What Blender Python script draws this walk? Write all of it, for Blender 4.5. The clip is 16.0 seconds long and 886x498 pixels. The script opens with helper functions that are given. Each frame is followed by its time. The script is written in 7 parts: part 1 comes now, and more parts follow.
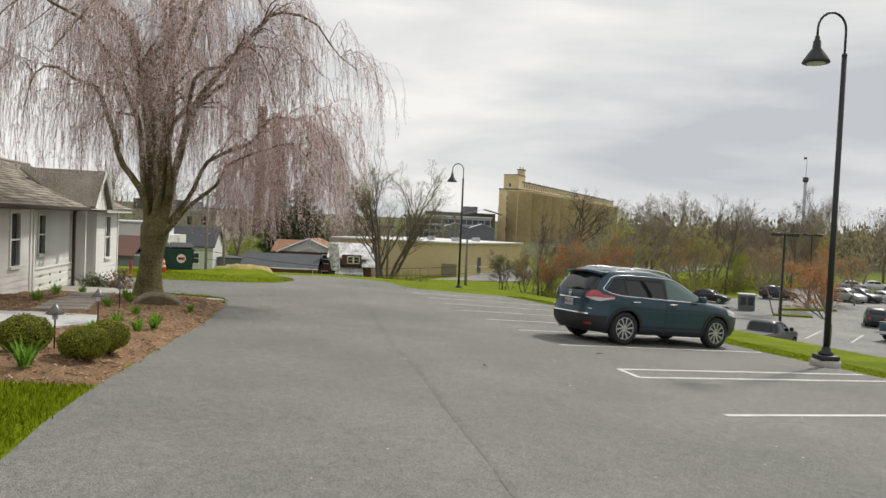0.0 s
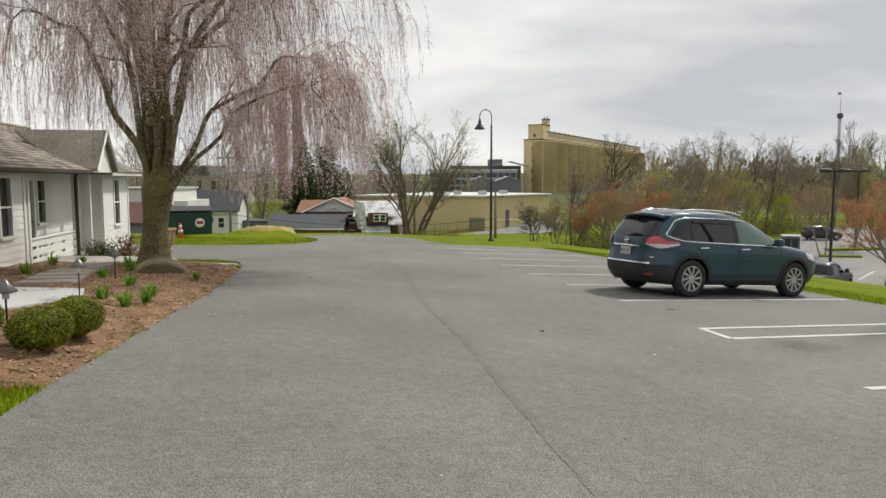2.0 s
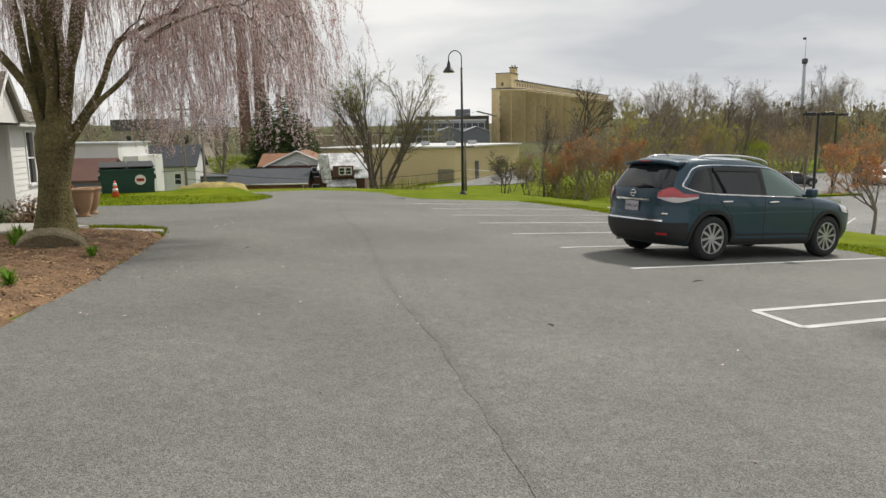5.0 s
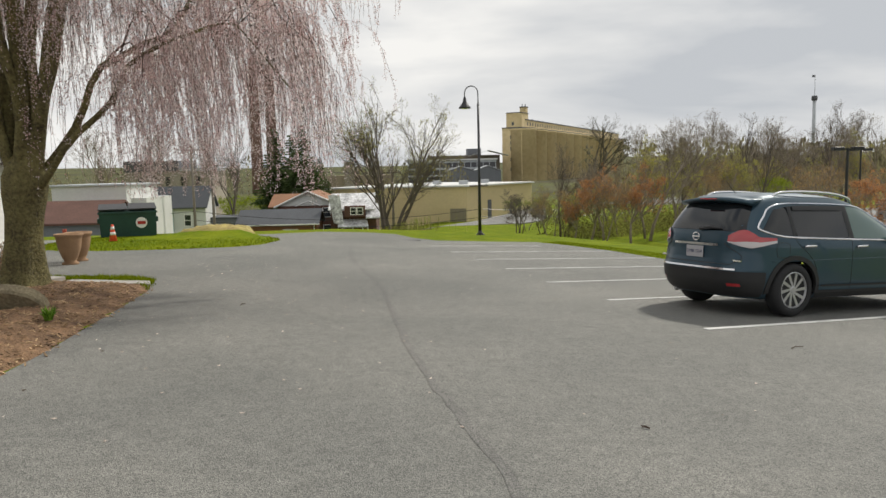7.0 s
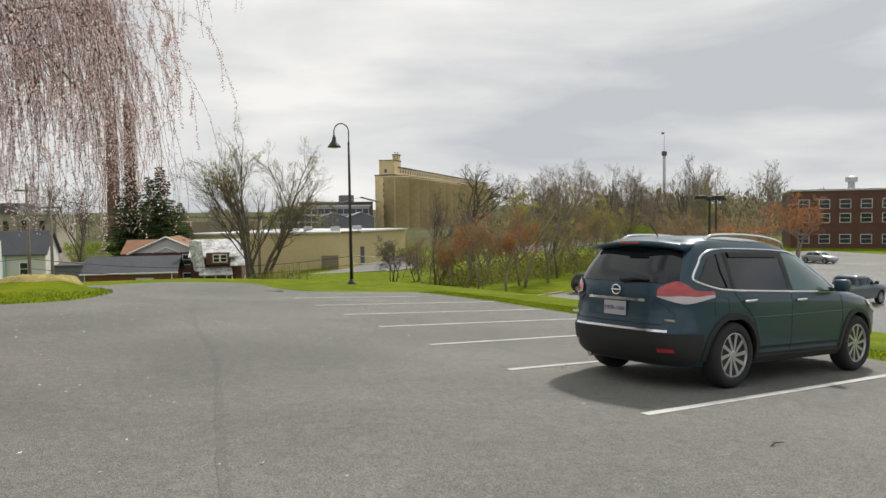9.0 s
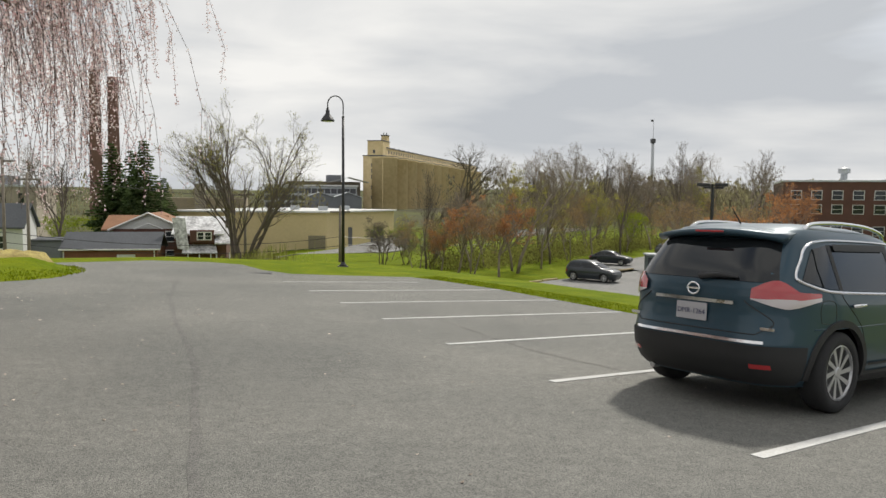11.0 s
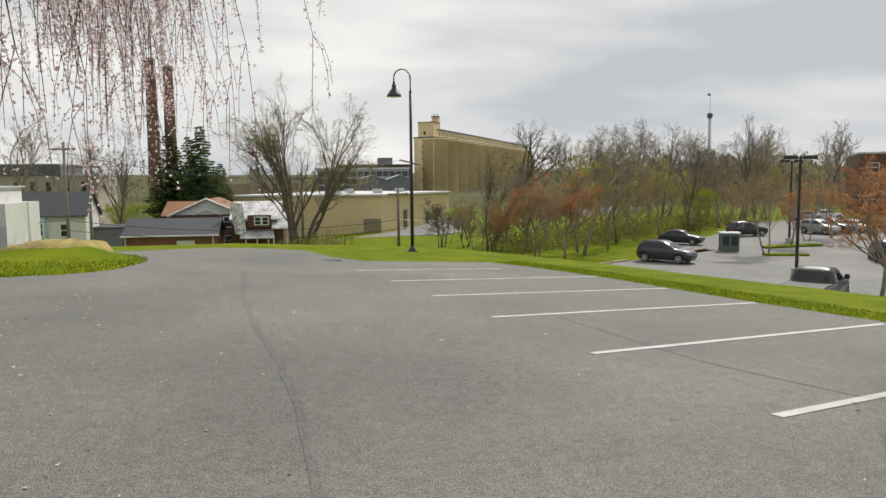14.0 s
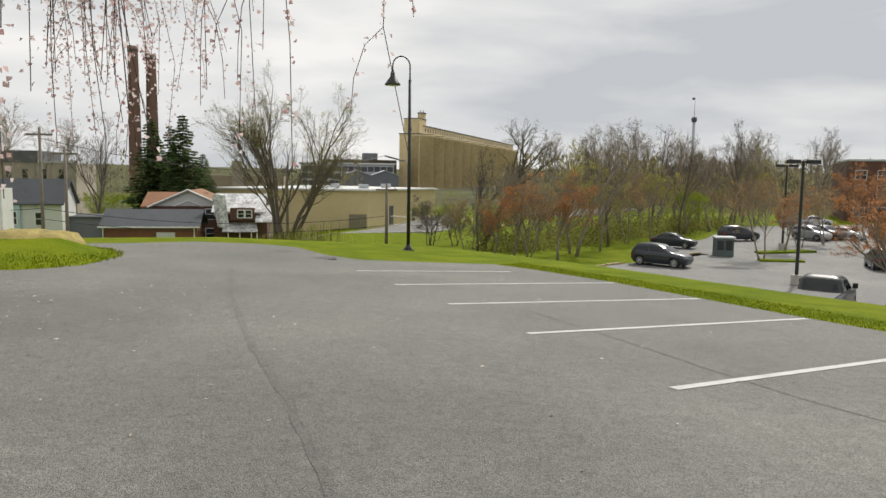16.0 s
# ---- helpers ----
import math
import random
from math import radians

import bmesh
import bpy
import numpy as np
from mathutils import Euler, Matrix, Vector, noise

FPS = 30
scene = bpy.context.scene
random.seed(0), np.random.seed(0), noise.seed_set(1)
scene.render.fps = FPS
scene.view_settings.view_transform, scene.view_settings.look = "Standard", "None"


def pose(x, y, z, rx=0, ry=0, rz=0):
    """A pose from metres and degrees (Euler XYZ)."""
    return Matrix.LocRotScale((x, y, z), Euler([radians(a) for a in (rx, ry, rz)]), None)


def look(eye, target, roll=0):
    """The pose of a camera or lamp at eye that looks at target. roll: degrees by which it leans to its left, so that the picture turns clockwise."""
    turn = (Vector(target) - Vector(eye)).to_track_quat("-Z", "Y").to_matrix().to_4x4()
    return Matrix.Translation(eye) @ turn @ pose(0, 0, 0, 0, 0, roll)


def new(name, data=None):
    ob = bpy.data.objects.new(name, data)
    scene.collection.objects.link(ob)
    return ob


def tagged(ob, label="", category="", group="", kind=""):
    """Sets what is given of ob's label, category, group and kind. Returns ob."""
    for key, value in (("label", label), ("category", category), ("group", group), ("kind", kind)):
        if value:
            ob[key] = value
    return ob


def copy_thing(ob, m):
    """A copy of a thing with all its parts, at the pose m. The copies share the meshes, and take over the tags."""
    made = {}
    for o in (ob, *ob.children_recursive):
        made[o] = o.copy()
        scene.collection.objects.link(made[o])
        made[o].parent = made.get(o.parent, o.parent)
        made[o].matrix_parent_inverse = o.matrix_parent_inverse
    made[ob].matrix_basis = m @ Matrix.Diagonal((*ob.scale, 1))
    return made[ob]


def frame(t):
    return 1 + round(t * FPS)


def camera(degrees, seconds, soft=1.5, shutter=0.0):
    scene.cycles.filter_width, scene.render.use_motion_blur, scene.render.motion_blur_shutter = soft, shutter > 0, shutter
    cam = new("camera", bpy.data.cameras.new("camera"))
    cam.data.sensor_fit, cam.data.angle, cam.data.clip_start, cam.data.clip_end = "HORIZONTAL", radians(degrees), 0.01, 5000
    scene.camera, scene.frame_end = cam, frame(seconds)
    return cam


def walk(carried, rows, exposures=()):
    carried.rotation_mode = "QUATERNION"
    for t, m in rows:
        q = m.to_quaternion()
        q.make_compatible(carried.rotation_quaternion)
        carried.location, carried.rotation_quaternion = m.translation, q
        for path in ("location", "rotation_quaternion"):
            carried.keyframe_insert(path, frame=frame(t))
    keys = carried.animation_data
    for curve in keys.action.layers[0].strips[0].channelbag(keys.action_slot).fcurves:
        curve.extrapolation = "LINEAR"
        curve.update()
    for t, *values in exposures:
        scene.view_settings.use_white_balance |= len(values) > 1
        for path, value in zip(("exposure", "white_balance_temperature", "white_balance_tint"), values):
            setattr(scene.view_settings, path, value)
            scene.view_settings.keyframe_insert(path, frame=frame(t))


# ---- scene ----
cam = camera(62.9, 16.0)
PATH = [
    (0.0, pose(0.081, -1.451, 1.621, 88.05, -2.53, -2.09)),
    (0.5, pose(0.059, -0.991, 1.558, 88.14, -2.19, -1.69)),
    (1.0, pose(0.017, -0.393, 1.506, 86.94, -1.15, 0.31)),
    (1.5, pose(0.000, -0.000, 1.480, 85.49, -0.66, 0.00)),
    (2.0, pose(-0.066, 0.451, 1.420, 84.48, 0.02, -0.15)),
    (2.5, pose(-0.112, 0.875, 1.384, 82.40, 0.42, -1.77)),
    (3.0, pose(-0.099, 1.297, 1.376, 80.74, 0.52, -1.74)),
    (3.5, pose(-0.075, 1.765, 1.389, 80.23, 0.53, -3.33)),
    (4.0, pose(-0.041, 2.185, 1.351, 80.02, 0.48, -3.01)),
    (6.5, pose(-0.168, 4.333, 1.240, 83.01, 1.37, -2.25)),
    (7.0, pose(-0.226, 4.787, 1.223, 83.76, 1.30, -1.89)),
    (7.5, pose(-0.187, 5.327, 1.204, 84.69, 0.96, -2.66)),
    (8.0, pose(-0.107, 5.970, 1.171, 86.72, 0.68, -4.69)),
    (8.5, pose(-0.011, 6.630, 1.116, 87.19, 1.31, -7.93)),
    (9.0, pose(0.062, 7.208, 1.084, 87.29, 0.78, -11.87)),
    (9.5, pose(0.026, 7.656, 1.065, 86.06, 0.08, -12.30)),
    (12.0, pose(-0.115, 9.604, 0.977, 85.74, -0.88, -13.22)),
    (12.5, pose(-0.195, 9.936, 0.951, 84.81, 0.46, -12.09)),
    (13.0, pose(-0.365, 10.293, 0.929, 84.73, 0.64, -10.52)),
    (13.5, pose(-0.419, 10.658, 0.908, 84.32, 0.43, -10.74)),
    (14.0, pose(-0.568, 10.883, 0.933, 84.45, 0.55, -9.00)),
    (14.5, pose(-0.671, 11.180, 0.944, 84.43, -0.12, -9.37)),
    (15.0, pose(-0.746, 11.498, 0.925, 84.51, -0.37, -9.30)),
    (15.5, pose(-0.856, 11.987, 0.889, 84.32, -0.52, -8.76)),
    (16.0, pose(-0.874, 12.452, 0.852, 84.25, -0.86, -10.28)),
]
walk(cam, PATH)

# ---- sky, sun, exposure ----
SUN_DIR = Vector((0.66, 0.72, 1.0)).normalized()      # towards the sun
world = bpy.data.worlds.new("sky")
scene.world = world
world.use_nodes = True
wn, wl = world.node_tree.nodes, world.node_tree.links
wn.clear()
w_out = wn.new("ShaderNodeOutputWorld")
w_bg = wn.new("ShaderNodeBackground")
w_sky = wn.new("ShaderNodeTexSky")
w_sky.sky_type, w_sky.sun_disc = "NISHITA", False
w_sky.sun_elevation = math.asin(SUN_DIR.z)
w_sky.sun_rotation = math.atan2(SUN_DIR.x, SUN_DIR.y)
w_sky.air_density, w_sky.dust_density = 1.0, 2.0
w_gain = wn.new("ShaderNodeVectorMath"); w_gain.operation = "SCALE"; w_gain.inputs["Scale"].default_value = 0.09
w_co = wn.new("ShaderNodeTexCoord")
w_map = wn.new("ShaderNodeMapping"); w_map.inputs["Scale"].default_value = (0.9, 0.9, 4.2)
w_map.inputs["Location"].default_value = (0.3, 0.1, 0.15)
w_n1 = wn.new("ShaderNodeTexNoise"); w_n1.inputs["Scale"].default_value = 2.1; w_n1.inputs["Detail"].default_value = 7; w_n1.inputs["Roughness"].default_value = 0.48
w_n1.inputs["Distortion"].default_value = 0.35
w_n2 = wn.new("ShaderNodeTexNoise"); w_n2.inputs["Scale"].default_value = 1.3; w_n2.inputs["Detail"].default_value = 5; w_n2.inputs["Roughness"].default_value = 0.5
w_r1 = wn.new("ShaderNodeValToRGB")      # cloud tone: grey undersides to white tops
w_r1.color_ramp.elements[0].position, w_r1.color_ramp.elements[0].color = 0.36, (0.47, 0.49, 0.515, 1)
w_r1.color_ramp.elements[1].position, w_r1.color_ramp.elements[1].color = 0.62, (0.79, 0.78, 0.755, 1)
w_r2 = wn.new("ShaderNodeValToRGB")      # gaps of blue
w_r2.color_ramp.elements[0].position, w_r2.color_ramp.elements[0].color = 0.30, (0.15, 0.15, 0.15, 1)
w_r2.color_ramp.elements[1].position, w_r2.color_ramp.elements[1].color = 0.46, (1, 1, 1, 1)
w_mix = wn.new("ShaderNodeMixRGB")
wl.new(w_co.outputs["Generated"], w_map.inputs["Vector"])
wl.new(w_map.outputs[0], w_n1.inputs["Vector"]); wl.new(w_map.outputs[0], w_n2.inputs["Vector"])
wl.new(w_n1.outputs["Fac"], w_r1.inputs[0]); wl.new(w_n2.outputs["Fac"], w_r2.inputs[0])
wl.new(w_sky.outputs[0], w_gain.inputs[0])
wl.new(w_r2.outputs[0], w_mix.inputs[0]); wl.new(w_gain.outputs[0], w_mix.inputs[1]); wl.new(w_r1.outputs[0], w_mix.inputs[2])
wl.new(w_mix.outputs[0], w_bg.inputs["Color"]); w_bg.inputs["Strength"].default_value = 0.95
wl.new(w_bg.outputs[0], w_out.inputs["Surface"])

sun = new("sun", bpy.data.lights.new("sun", "SUN"))
sun.data.energy, sun.data.angle, sun.data.color = 2.6, radians(4.0), (1.0, 0.95, 0.86)
sun.matrix_world = look((0, 0, 60), Vector((0, 0, 60)) - SUN_DIR)
scene.view_settings.exposure = 0.3

# ---- materials ----
def material(name, color, rough=0.8, metal=0.0, var=0.18, scale=6.0, fine=60.0, bump=0.15, tint=None, spec=0.5, coat=0.0, bump_dist=0.01, island=False):
    """Principled surface, varied at two scales, with fine relief."""
    m = bpy.data.materials.new(name)
    m.use_nodes = True
    n, l = m.node_tree.nodes, m.node_tree.links
    b = n["Principled BSDF"]
    b.inputs["Roughness"].default_value, b.inputs["Metallic"].default_value = rough, metal
    b.inputs["Specular IOR Level"].default_value = spec
    b.inputs["Coat Weight"].default_value = coat
    b.inputs["Coat Roughness"].default_value = 0.05
    co = n.new("ShaderNodeTexCoord")
    big = n.new("ShaderNodeTexNoise"); big.inputs["Scale"].default_value = scale; big.inputs["Detail"].default_value = 4
    small = n.new("ShaderNodeTexNoise"); small.inputs["Scale"].default_value = fine; small.inputs["Detail"].default_value = 3
    l.new(co.outputs["Object"], big.inputs["Vector"]); l.new(co.outputs["Object"], small.inputs["Vector"])
    add = n.new("ShaderNodeMath"); add.operation = "ADD"
    l.new(big.outputs["Fac"], add.inputs[0]); l.new(small.outputs["Fac"], add.inputs[1])
    last = add
    if island:
        geo = n.new("ShaderNodeNewGeometry")
        rnd = n.new("ShaderNodeMath"); rnd.operation = "MULTIPLY_ADD"; rnd.inputs[1].default_value = 0.7; rnd.inputs[2].default_value = -0.35
        l.new(geo.outputs["Random Per Island"], rnd.inputs[0])
        add2 = n.new("ShaderNodeMath"); add2.operation = "ADD"
        l.new(add.outputs[0], add2.inputs[0]); l.new(rnd.outputs[0], add2.inputs[1])
        last = add2
    half = n.new("ShaderNodeMath"); half.operation = "MULTIPLY"; half.inputs[1].default_value = 0.5
    l.new(last.outputs[0], half.inputs[0])
    ramp = n.new("ShaderNodeValToRGB")
    t = tint or color
    ramp.color_ramp.elements[0].position, ramp.color_ramp.elements[1].position = 0.3, 0.7
    ramp.color_ramp.elements[0].color = (*[c * (1 - var) for c in color], 1)
    ramp.color_ramp.elements[1].color = (*[min(c * (1 + var), 0.95) for c in t], 1)
    l.new(half.outputs[0], ramp.inputs[0]); l.new(ramp.outputs[0], b.inputs["Base Color"])
    if bump:
        bp = n.new("ShaderNodeBump"); bp.inputs["Strength"].default_value = bump; bp.inputs["Distance"].default_value = bump_dist
        l.new(small.outputs["Fac"], bp.inputs["Height"]); l.new(bp.outputs[0], b.inputs["Normal"])
    return m


def let_through(m, share=0.45, gloss=0.15):
    """Thin leaves and petals let light through from behind."""
    n, l = m.node_tree.nodes, m.node_tree.links
    b, o = n["Principled BSDF"], n["Material Output"]
    b.inputs["Specular IOR Level"].default_value = gloss
    tr = n.new("ShaderNodeBsdfTranslucent")
    mx = n.new("ShaderNodeMixShader"); mx.inputs[0].default_value = share
    src = b.inputs["Base Color"].links[0].from_socket
    l.new(src, tr.inputs["Color"])
    l.new(b.outputs[0], mx.inputs[1]); l.new(tr.outputs[0], mx.inputs[2]); l.new(mx.outputs[0], o.inputs["Surface"])
    return m


def asphalt_material(name, base):
    """Worn asphalt: light stone chips in dark binder, broad stains, faint cracks and drag marks."""
    m = bpy.data.materials.new(name)
    m.use_nodes = True
    n, l = m.node_tree.nodes, m.node_tree.links
    b = n["Principled BSDF"]; b.inputs["Roughness"].default_value = 0.85; b.inputs["Specular IOR Level"].default_value = 0.35
    co = n.new("ShaderNodeTexCoord")
    vor = n.new("ShaderNodeTexVoronoi"); vor.inputs["Scale"].default_value = 150
    chips = n.new("ShaderNodeValToRGB")
    chips.color_ramp.elements[0].position, chips.color_ramp.elements[0].color = 0.05, (0.58, 0.58, 0.58, 1)
    chips.color_ramp.elements[1].position, chips.color_ramp.elements[1].color = 0.97, (1.62, 1.60, 1.55, 1)
    sep = n.new("ShaderNodeSeparateColor")
    l.new(co.outputs["Object"], vor.inputs["Vector"]); l.new(vor.outputs["Color"], sep.inputs[0]); l.new(sep.outputs[0], chips.inputs[0])
    big = n.new("ShaderNodeTexNoise"); big.inputs["Scale"].default_value = 0.33; big.inputs["Detail"].default_value = 6; big.inputs["Roughness"].default_value = 0.6
    bigr = n.new("ShaderNodeValToRGB")
    bigr.color_ramp.elements[0].position, bigr.color_ramp.elements[0].color = 0.33, (0.80, 0.81, 0.80, 1)
    bigr.color_ramp.elements[1].position, bigr.color_ramp.elements[1].color = 0.66, (1.10, 1.09, 1.06, 1)
    l.new(co.outputs["Object"], big.inputs["Vector"]); l.new(big.outputs["Fac"], bigr.inputs[0])
    mid = n.new("ShaderNodeTexNoise"); mid.inputs["Scale"].default_value = 9; mid.inputs["Detail"].default_value = 5
    midr = n.new("ShaderNodeValToRGB")
    midr.color_ramp.elements[0].position, midr.color_ramp.elements[0].color = 0.3, (0.88, 0.88, 0.88, 1)
    midr.color_ramp.elements[1].position, midr.color_ramp.elements[1].color = 0.7, (1.1, 1.1, 1.1, 1)
    l.new(co.outputs["Object"], mid.inputs["Vector"]); l.new(mid.outputs["Fac"], midr.inputs[0])
    m1 = n.new("ShaderNodeMixRGB"); m1.blend_type = "MULTIPLY"; m1.inputs[0].default_value = 1
    m2 = n.new("ShaderNodeMixRGB"); m2.blend_type = "MULTIPLY"; m2.inputs[0].default_value = 1
    m3 = n.new("ShaderNodeMixRGB"); m3.blend_type = "MULTIPLY"; m3.inputs[0].default_value = 1
    m3.inputs[1].default_value = (*base, 1)
    l.new(chips.outputs[0], m1.inputs[1]); l.new(bigr.outputs[0], m1.inputs[2])
    l.new(m1.outputs[0], m2.inputs[1]); l.new(midr.outputs[0], m2.inputs[2])
    l.new(m2.outputs[0], m3.inputs[2]); l.new(m3.outputs[0], b.inputs["Base Color"])
    bp = n.new("ShaderNodeBump"); bp.inputs["Strength"].default_value = 0.5; bp.inputs["Distance"].default_value = 0.006
    l.new(vor.outputs["Distance"], bp.inputs["Height"]); l.new(bp.outputs[0], b.inputs["Normal"])
    return m


def glass_material(name, color, rough=0.02, trans=0.0):
    m = bpy.data.materials.new(name)
    m.use_nodes = True
    b = m.node_tree.nodes["Principled BSDF"]
    b.inputs["Base Color"].default_value = (*color, 1)
    b.inputs["Roughness"].default_value, b.inputs["Transmission Weight"].default_value = rough, trans
    b.inputs["IOR"].default_value = 1.5
    return m


def ground_material():
    """Mown grass close by, passing into brown-green spring woods and fields far off."""
    m = bpy.data.materials.new("grassland")
    m.use_nodes = True
    n, l = m.node_tree.nodes, m.node_tree.links
    b = n["Principled BSDF"]; b.inputs["Roughness"].default_value = 0.9; b.inputs["Specular IOR Level"].default_value = 0.06
    co = n.new("ShaderNodeTexCoord")
    def noise_ramp(scale, lo, hi, p0=0.35, p1=0.65, detail=5):
        t = n.new("ShaderNodeTexNoise"); t.inputs["Scale"].default_value = scale; t.inputs["Detail"].default_value = detail
        r = n.new("ShaderNodeValToRGB")
        r.color_ramp.elements[0].position, r.color_ramp.elements[0].color = p0, (*lo, 1)
        r.color_ramp.elements[1].position, r.color_ramp.elements[1].color = p1, (*hi, 1)
        l.new(co.outputs["Object"], t.inputs["Vector"]); l.new(t.outputs["Fac"], r.inputs[0])
        return r, t
    g1, _ = noise_ramp(0.9, (0.10, 0.146, 0.003), (0.168, 0.205, 0.006))
    g2, fine = noise_ramp(45, (0.62, 0.62, 0.6), (1.3, 1.3, 1.25))
    far, _ = noise_ramp(0.02, (0.075, 0.07, 0.045), (0.12, 0.13, 0.05))
    far2, _ = noise_ramp(0.25, (0.7, 0.7, 0.7), (1.2, 1.2, 1.2))
    mg = n.new("ShaderNodeMixRGB"); mg.blend_type = "MULTIPLY"; mg.inputs[0].default_value = 1
    mf = n.new("ShaderNodeMixRGB"); mf.blend_type = "MULTIPLY"; mf.inputs[0].default_value = 1
    l.new(g1.outputs[0], mg.inputs[1]); l.new(g2.outputs[0], mg.inputs[2])
    l.new(far.outputs[0], mf.inputs[1]); l.new(far2.outputs[0], mf.inputs[2])
    sp = n.new("ShaderNodeSeparateXYZ"); l.new(co.outputs["Object"], sp.inputs[0])
    rng = n.new("ShaderNodeMapRange"); rng.inputs["From Min"].default_value = 120; rng.inputs["From Max"].default_value = 170
    l.new(sp.outputs["Y"], rng.inputs["Value"])
    mx = n.new("ShaderNodeMixRGB")
    l.new(rng.outputs[0], mx.inputs[0]); l.new(mg.outputs[0], mx.inputs[1]); l.new(mf.outputs[0], mx.inputs[2])
    l.new(mx.outputs[0], b.inputs["Base Color"])
    bp = n.new("ShaderNodeBump"); bp.inputs["Strength"].default_value = 0.6; bp.inputs["Distance"].default_value = 0.03
    l.new(fine.outputs["Fac"], bp.inputs["Height"]); l.new(bp.outputs[0], b.inputs["Normal"])
    return m


def plain(name, color, rough=0.5, metal=0.0, coat=0.0, spec=0.5):
    m = bpy.data.materials.new(name)
    m.use_nodes = True
    b = m.node_tree.nodes["Principled BSDF"]
    b.inputs["Base Color"].default_value = (*color, 1)
    b.inputs["Roughness"].default_value, b.inputs["Metallic"].default_value = rough, metal
    b.inputs["Coat Weight"].default_value = coat
    b.inputs["Specular IOR Level"].default_value = spec
    return m


M_GRASS = ground_material()
M_ASPHALT = asphalt_material("asphalt", (0.160, 0.160, 0.152))
M_ASPHALT2 = asphalt_material("asphalt_pale", (0.20, 0.20, 0.20))
M_SEAM = asphalt_material("asphalt_joint", (0.143, 0.141, 0.137))
M_LINE = material("road_paint", (0.50, 0.50, 0.485), 0.75, var=0.3, scale=3, fine=70, bump=0.3)
M_MULCH = material("wood_mulch", (0.12, 0.068, 0.036), 0.95, var=0.45, scale=5, fine=35, bump=1.0, tint=(0.23, 0.135, 0.07), bump_dist=0.03)
M_CHIP = material("mulch_chip", (0.21, 0.125, 0.065), 0.95, var=0.5, scale=5, fine=35, bump=0.2, tint=(0.36, 0.25, 0.14), island=True)
M_STRAW = material("dry_straw", (0.27, 0.19, 0.075), 0.95, var=0.45, scale=4, fine=40, bump=0.8, tint=(0.36, 0.30, 0.10), bump_dist=0.03)
M_BLADE = let_through(material("grass_blade", (0.115, 0.157, 0.004), 0.75, var=0.4, scale=3, fine=30, bump=0, tint=(0.18, 0.22, 0.008), island=True), 0.4, 0.06)
M_SIDING = material("white_siding", (0.72, 0.71, 0.68), 0.6, var=0.09, scale=1.5, fine=25, bump=0.1)
M_SHINGLE = material("roof_shingle", (0.20, 0.17, 0.135), 0.9, var=0.4, scale=1.2, fine=22, bump=0.5, tint=(0.27, 0.245, 0.20))
M_PANE = glass_material("dark_pane", (0.03, 0.035, 0.04), 0.05)
M_WHITE = material("white_paint", (0.74, 0.73, 0.70), 0.55, var=0.06, bump=0.05)
M_DARKWOOD = material("dark_timber", (0.06, 0.04, 0.03), 0.7, var=0.3)
M_BLACKMETAL = material("black_metal", (0.018, 0.018, 0.02), 0.45, var=0.3, bump=0.05, spec=0.5)
M_CONCRETE = material("concrete", (0.42, 0.40, 0.36), 0.9, var=0.18, scale=5, fine=80, bump=0.3)
M_SLAB = material("pale_slab", (0.46, 0.46, 0.45), 0.85, var=0.12, scale=2, fine=60, bump=0.2)
M_FLAG = material("flagstone", (0.27, 0.24, 0.20), 0.85, var=0.25, scale=3, fine=40, bump=0.4)
M_BARK = material("cherry_bark", (0.055, 0.042, 0.030), 0.95, var=0.5, scale=4, fine=26, bump=1.0, tint=(0.115, 0.098, 0.055), bump_dist=0.04)
M_MOSSBARK = material("mossy_bark", (0.075, 0.06, 0.035), 0.95, var=0.5, scale=3, fine=24, bump=1.0, tint=(0.17, 0.15, 0.06), bump_dist=0.04)
M_TWIG = material("cherry_twig", (0.10, 0.07, 0.055), 0.9, var=0.3, bump=0)
M_BLOSSOM = let_through(material("pink_blossom", (0.76, 0.46, 0.44), 0.8, var=0.25, scale=2, fine=20, bump=0, tint=(0.90, 0.70, 0.68), island=True), 0.5)
M_PAINT = plain("dark_blue_paint", (0.022, 0.055, 0.080), 0.38, 0.3, coat=0.4, spec=0.45)
M_CLAD = material("black_plastic", (0.018, 0.018, 0.019), 0.6, var=0.15, bump=0.1, fine=200)
M_CARGLASS = glass_material("tinted_glass", (0.012, 0.014, 0.016), 0.02)
M_CARGLASS2 = glass_material("green_glass", (0.10, 0.15, 0.135), 0.02)
M_CHROME = plain("chrome", (0.75, 0.75, 0.76), 0.12, 1.0)
M_ALLOY = plain("alloy", (0.50, 0.50, 0.51), 0.28, 0.6)
M_TYRE = material("tyre_rubber", (0.02, 0.02, 0.021), 0.85, var=0.2, bump=0.2)
M_REDLENS = plain("red_lens", (0.42, 0.03, 0.035), 0.12, 0, coat=1.0)
M_CLEARLENS = plain("clear_lens", (0.55, 0.50, 0.50), 0.12, 0, coat=1.0)
M_PLATE = plain("plate_white", (0.42, 0.41, 0.43), 0.5)
M_INK = plain("ink_blue", (0.03, 0.035, 0.09), 0.6)


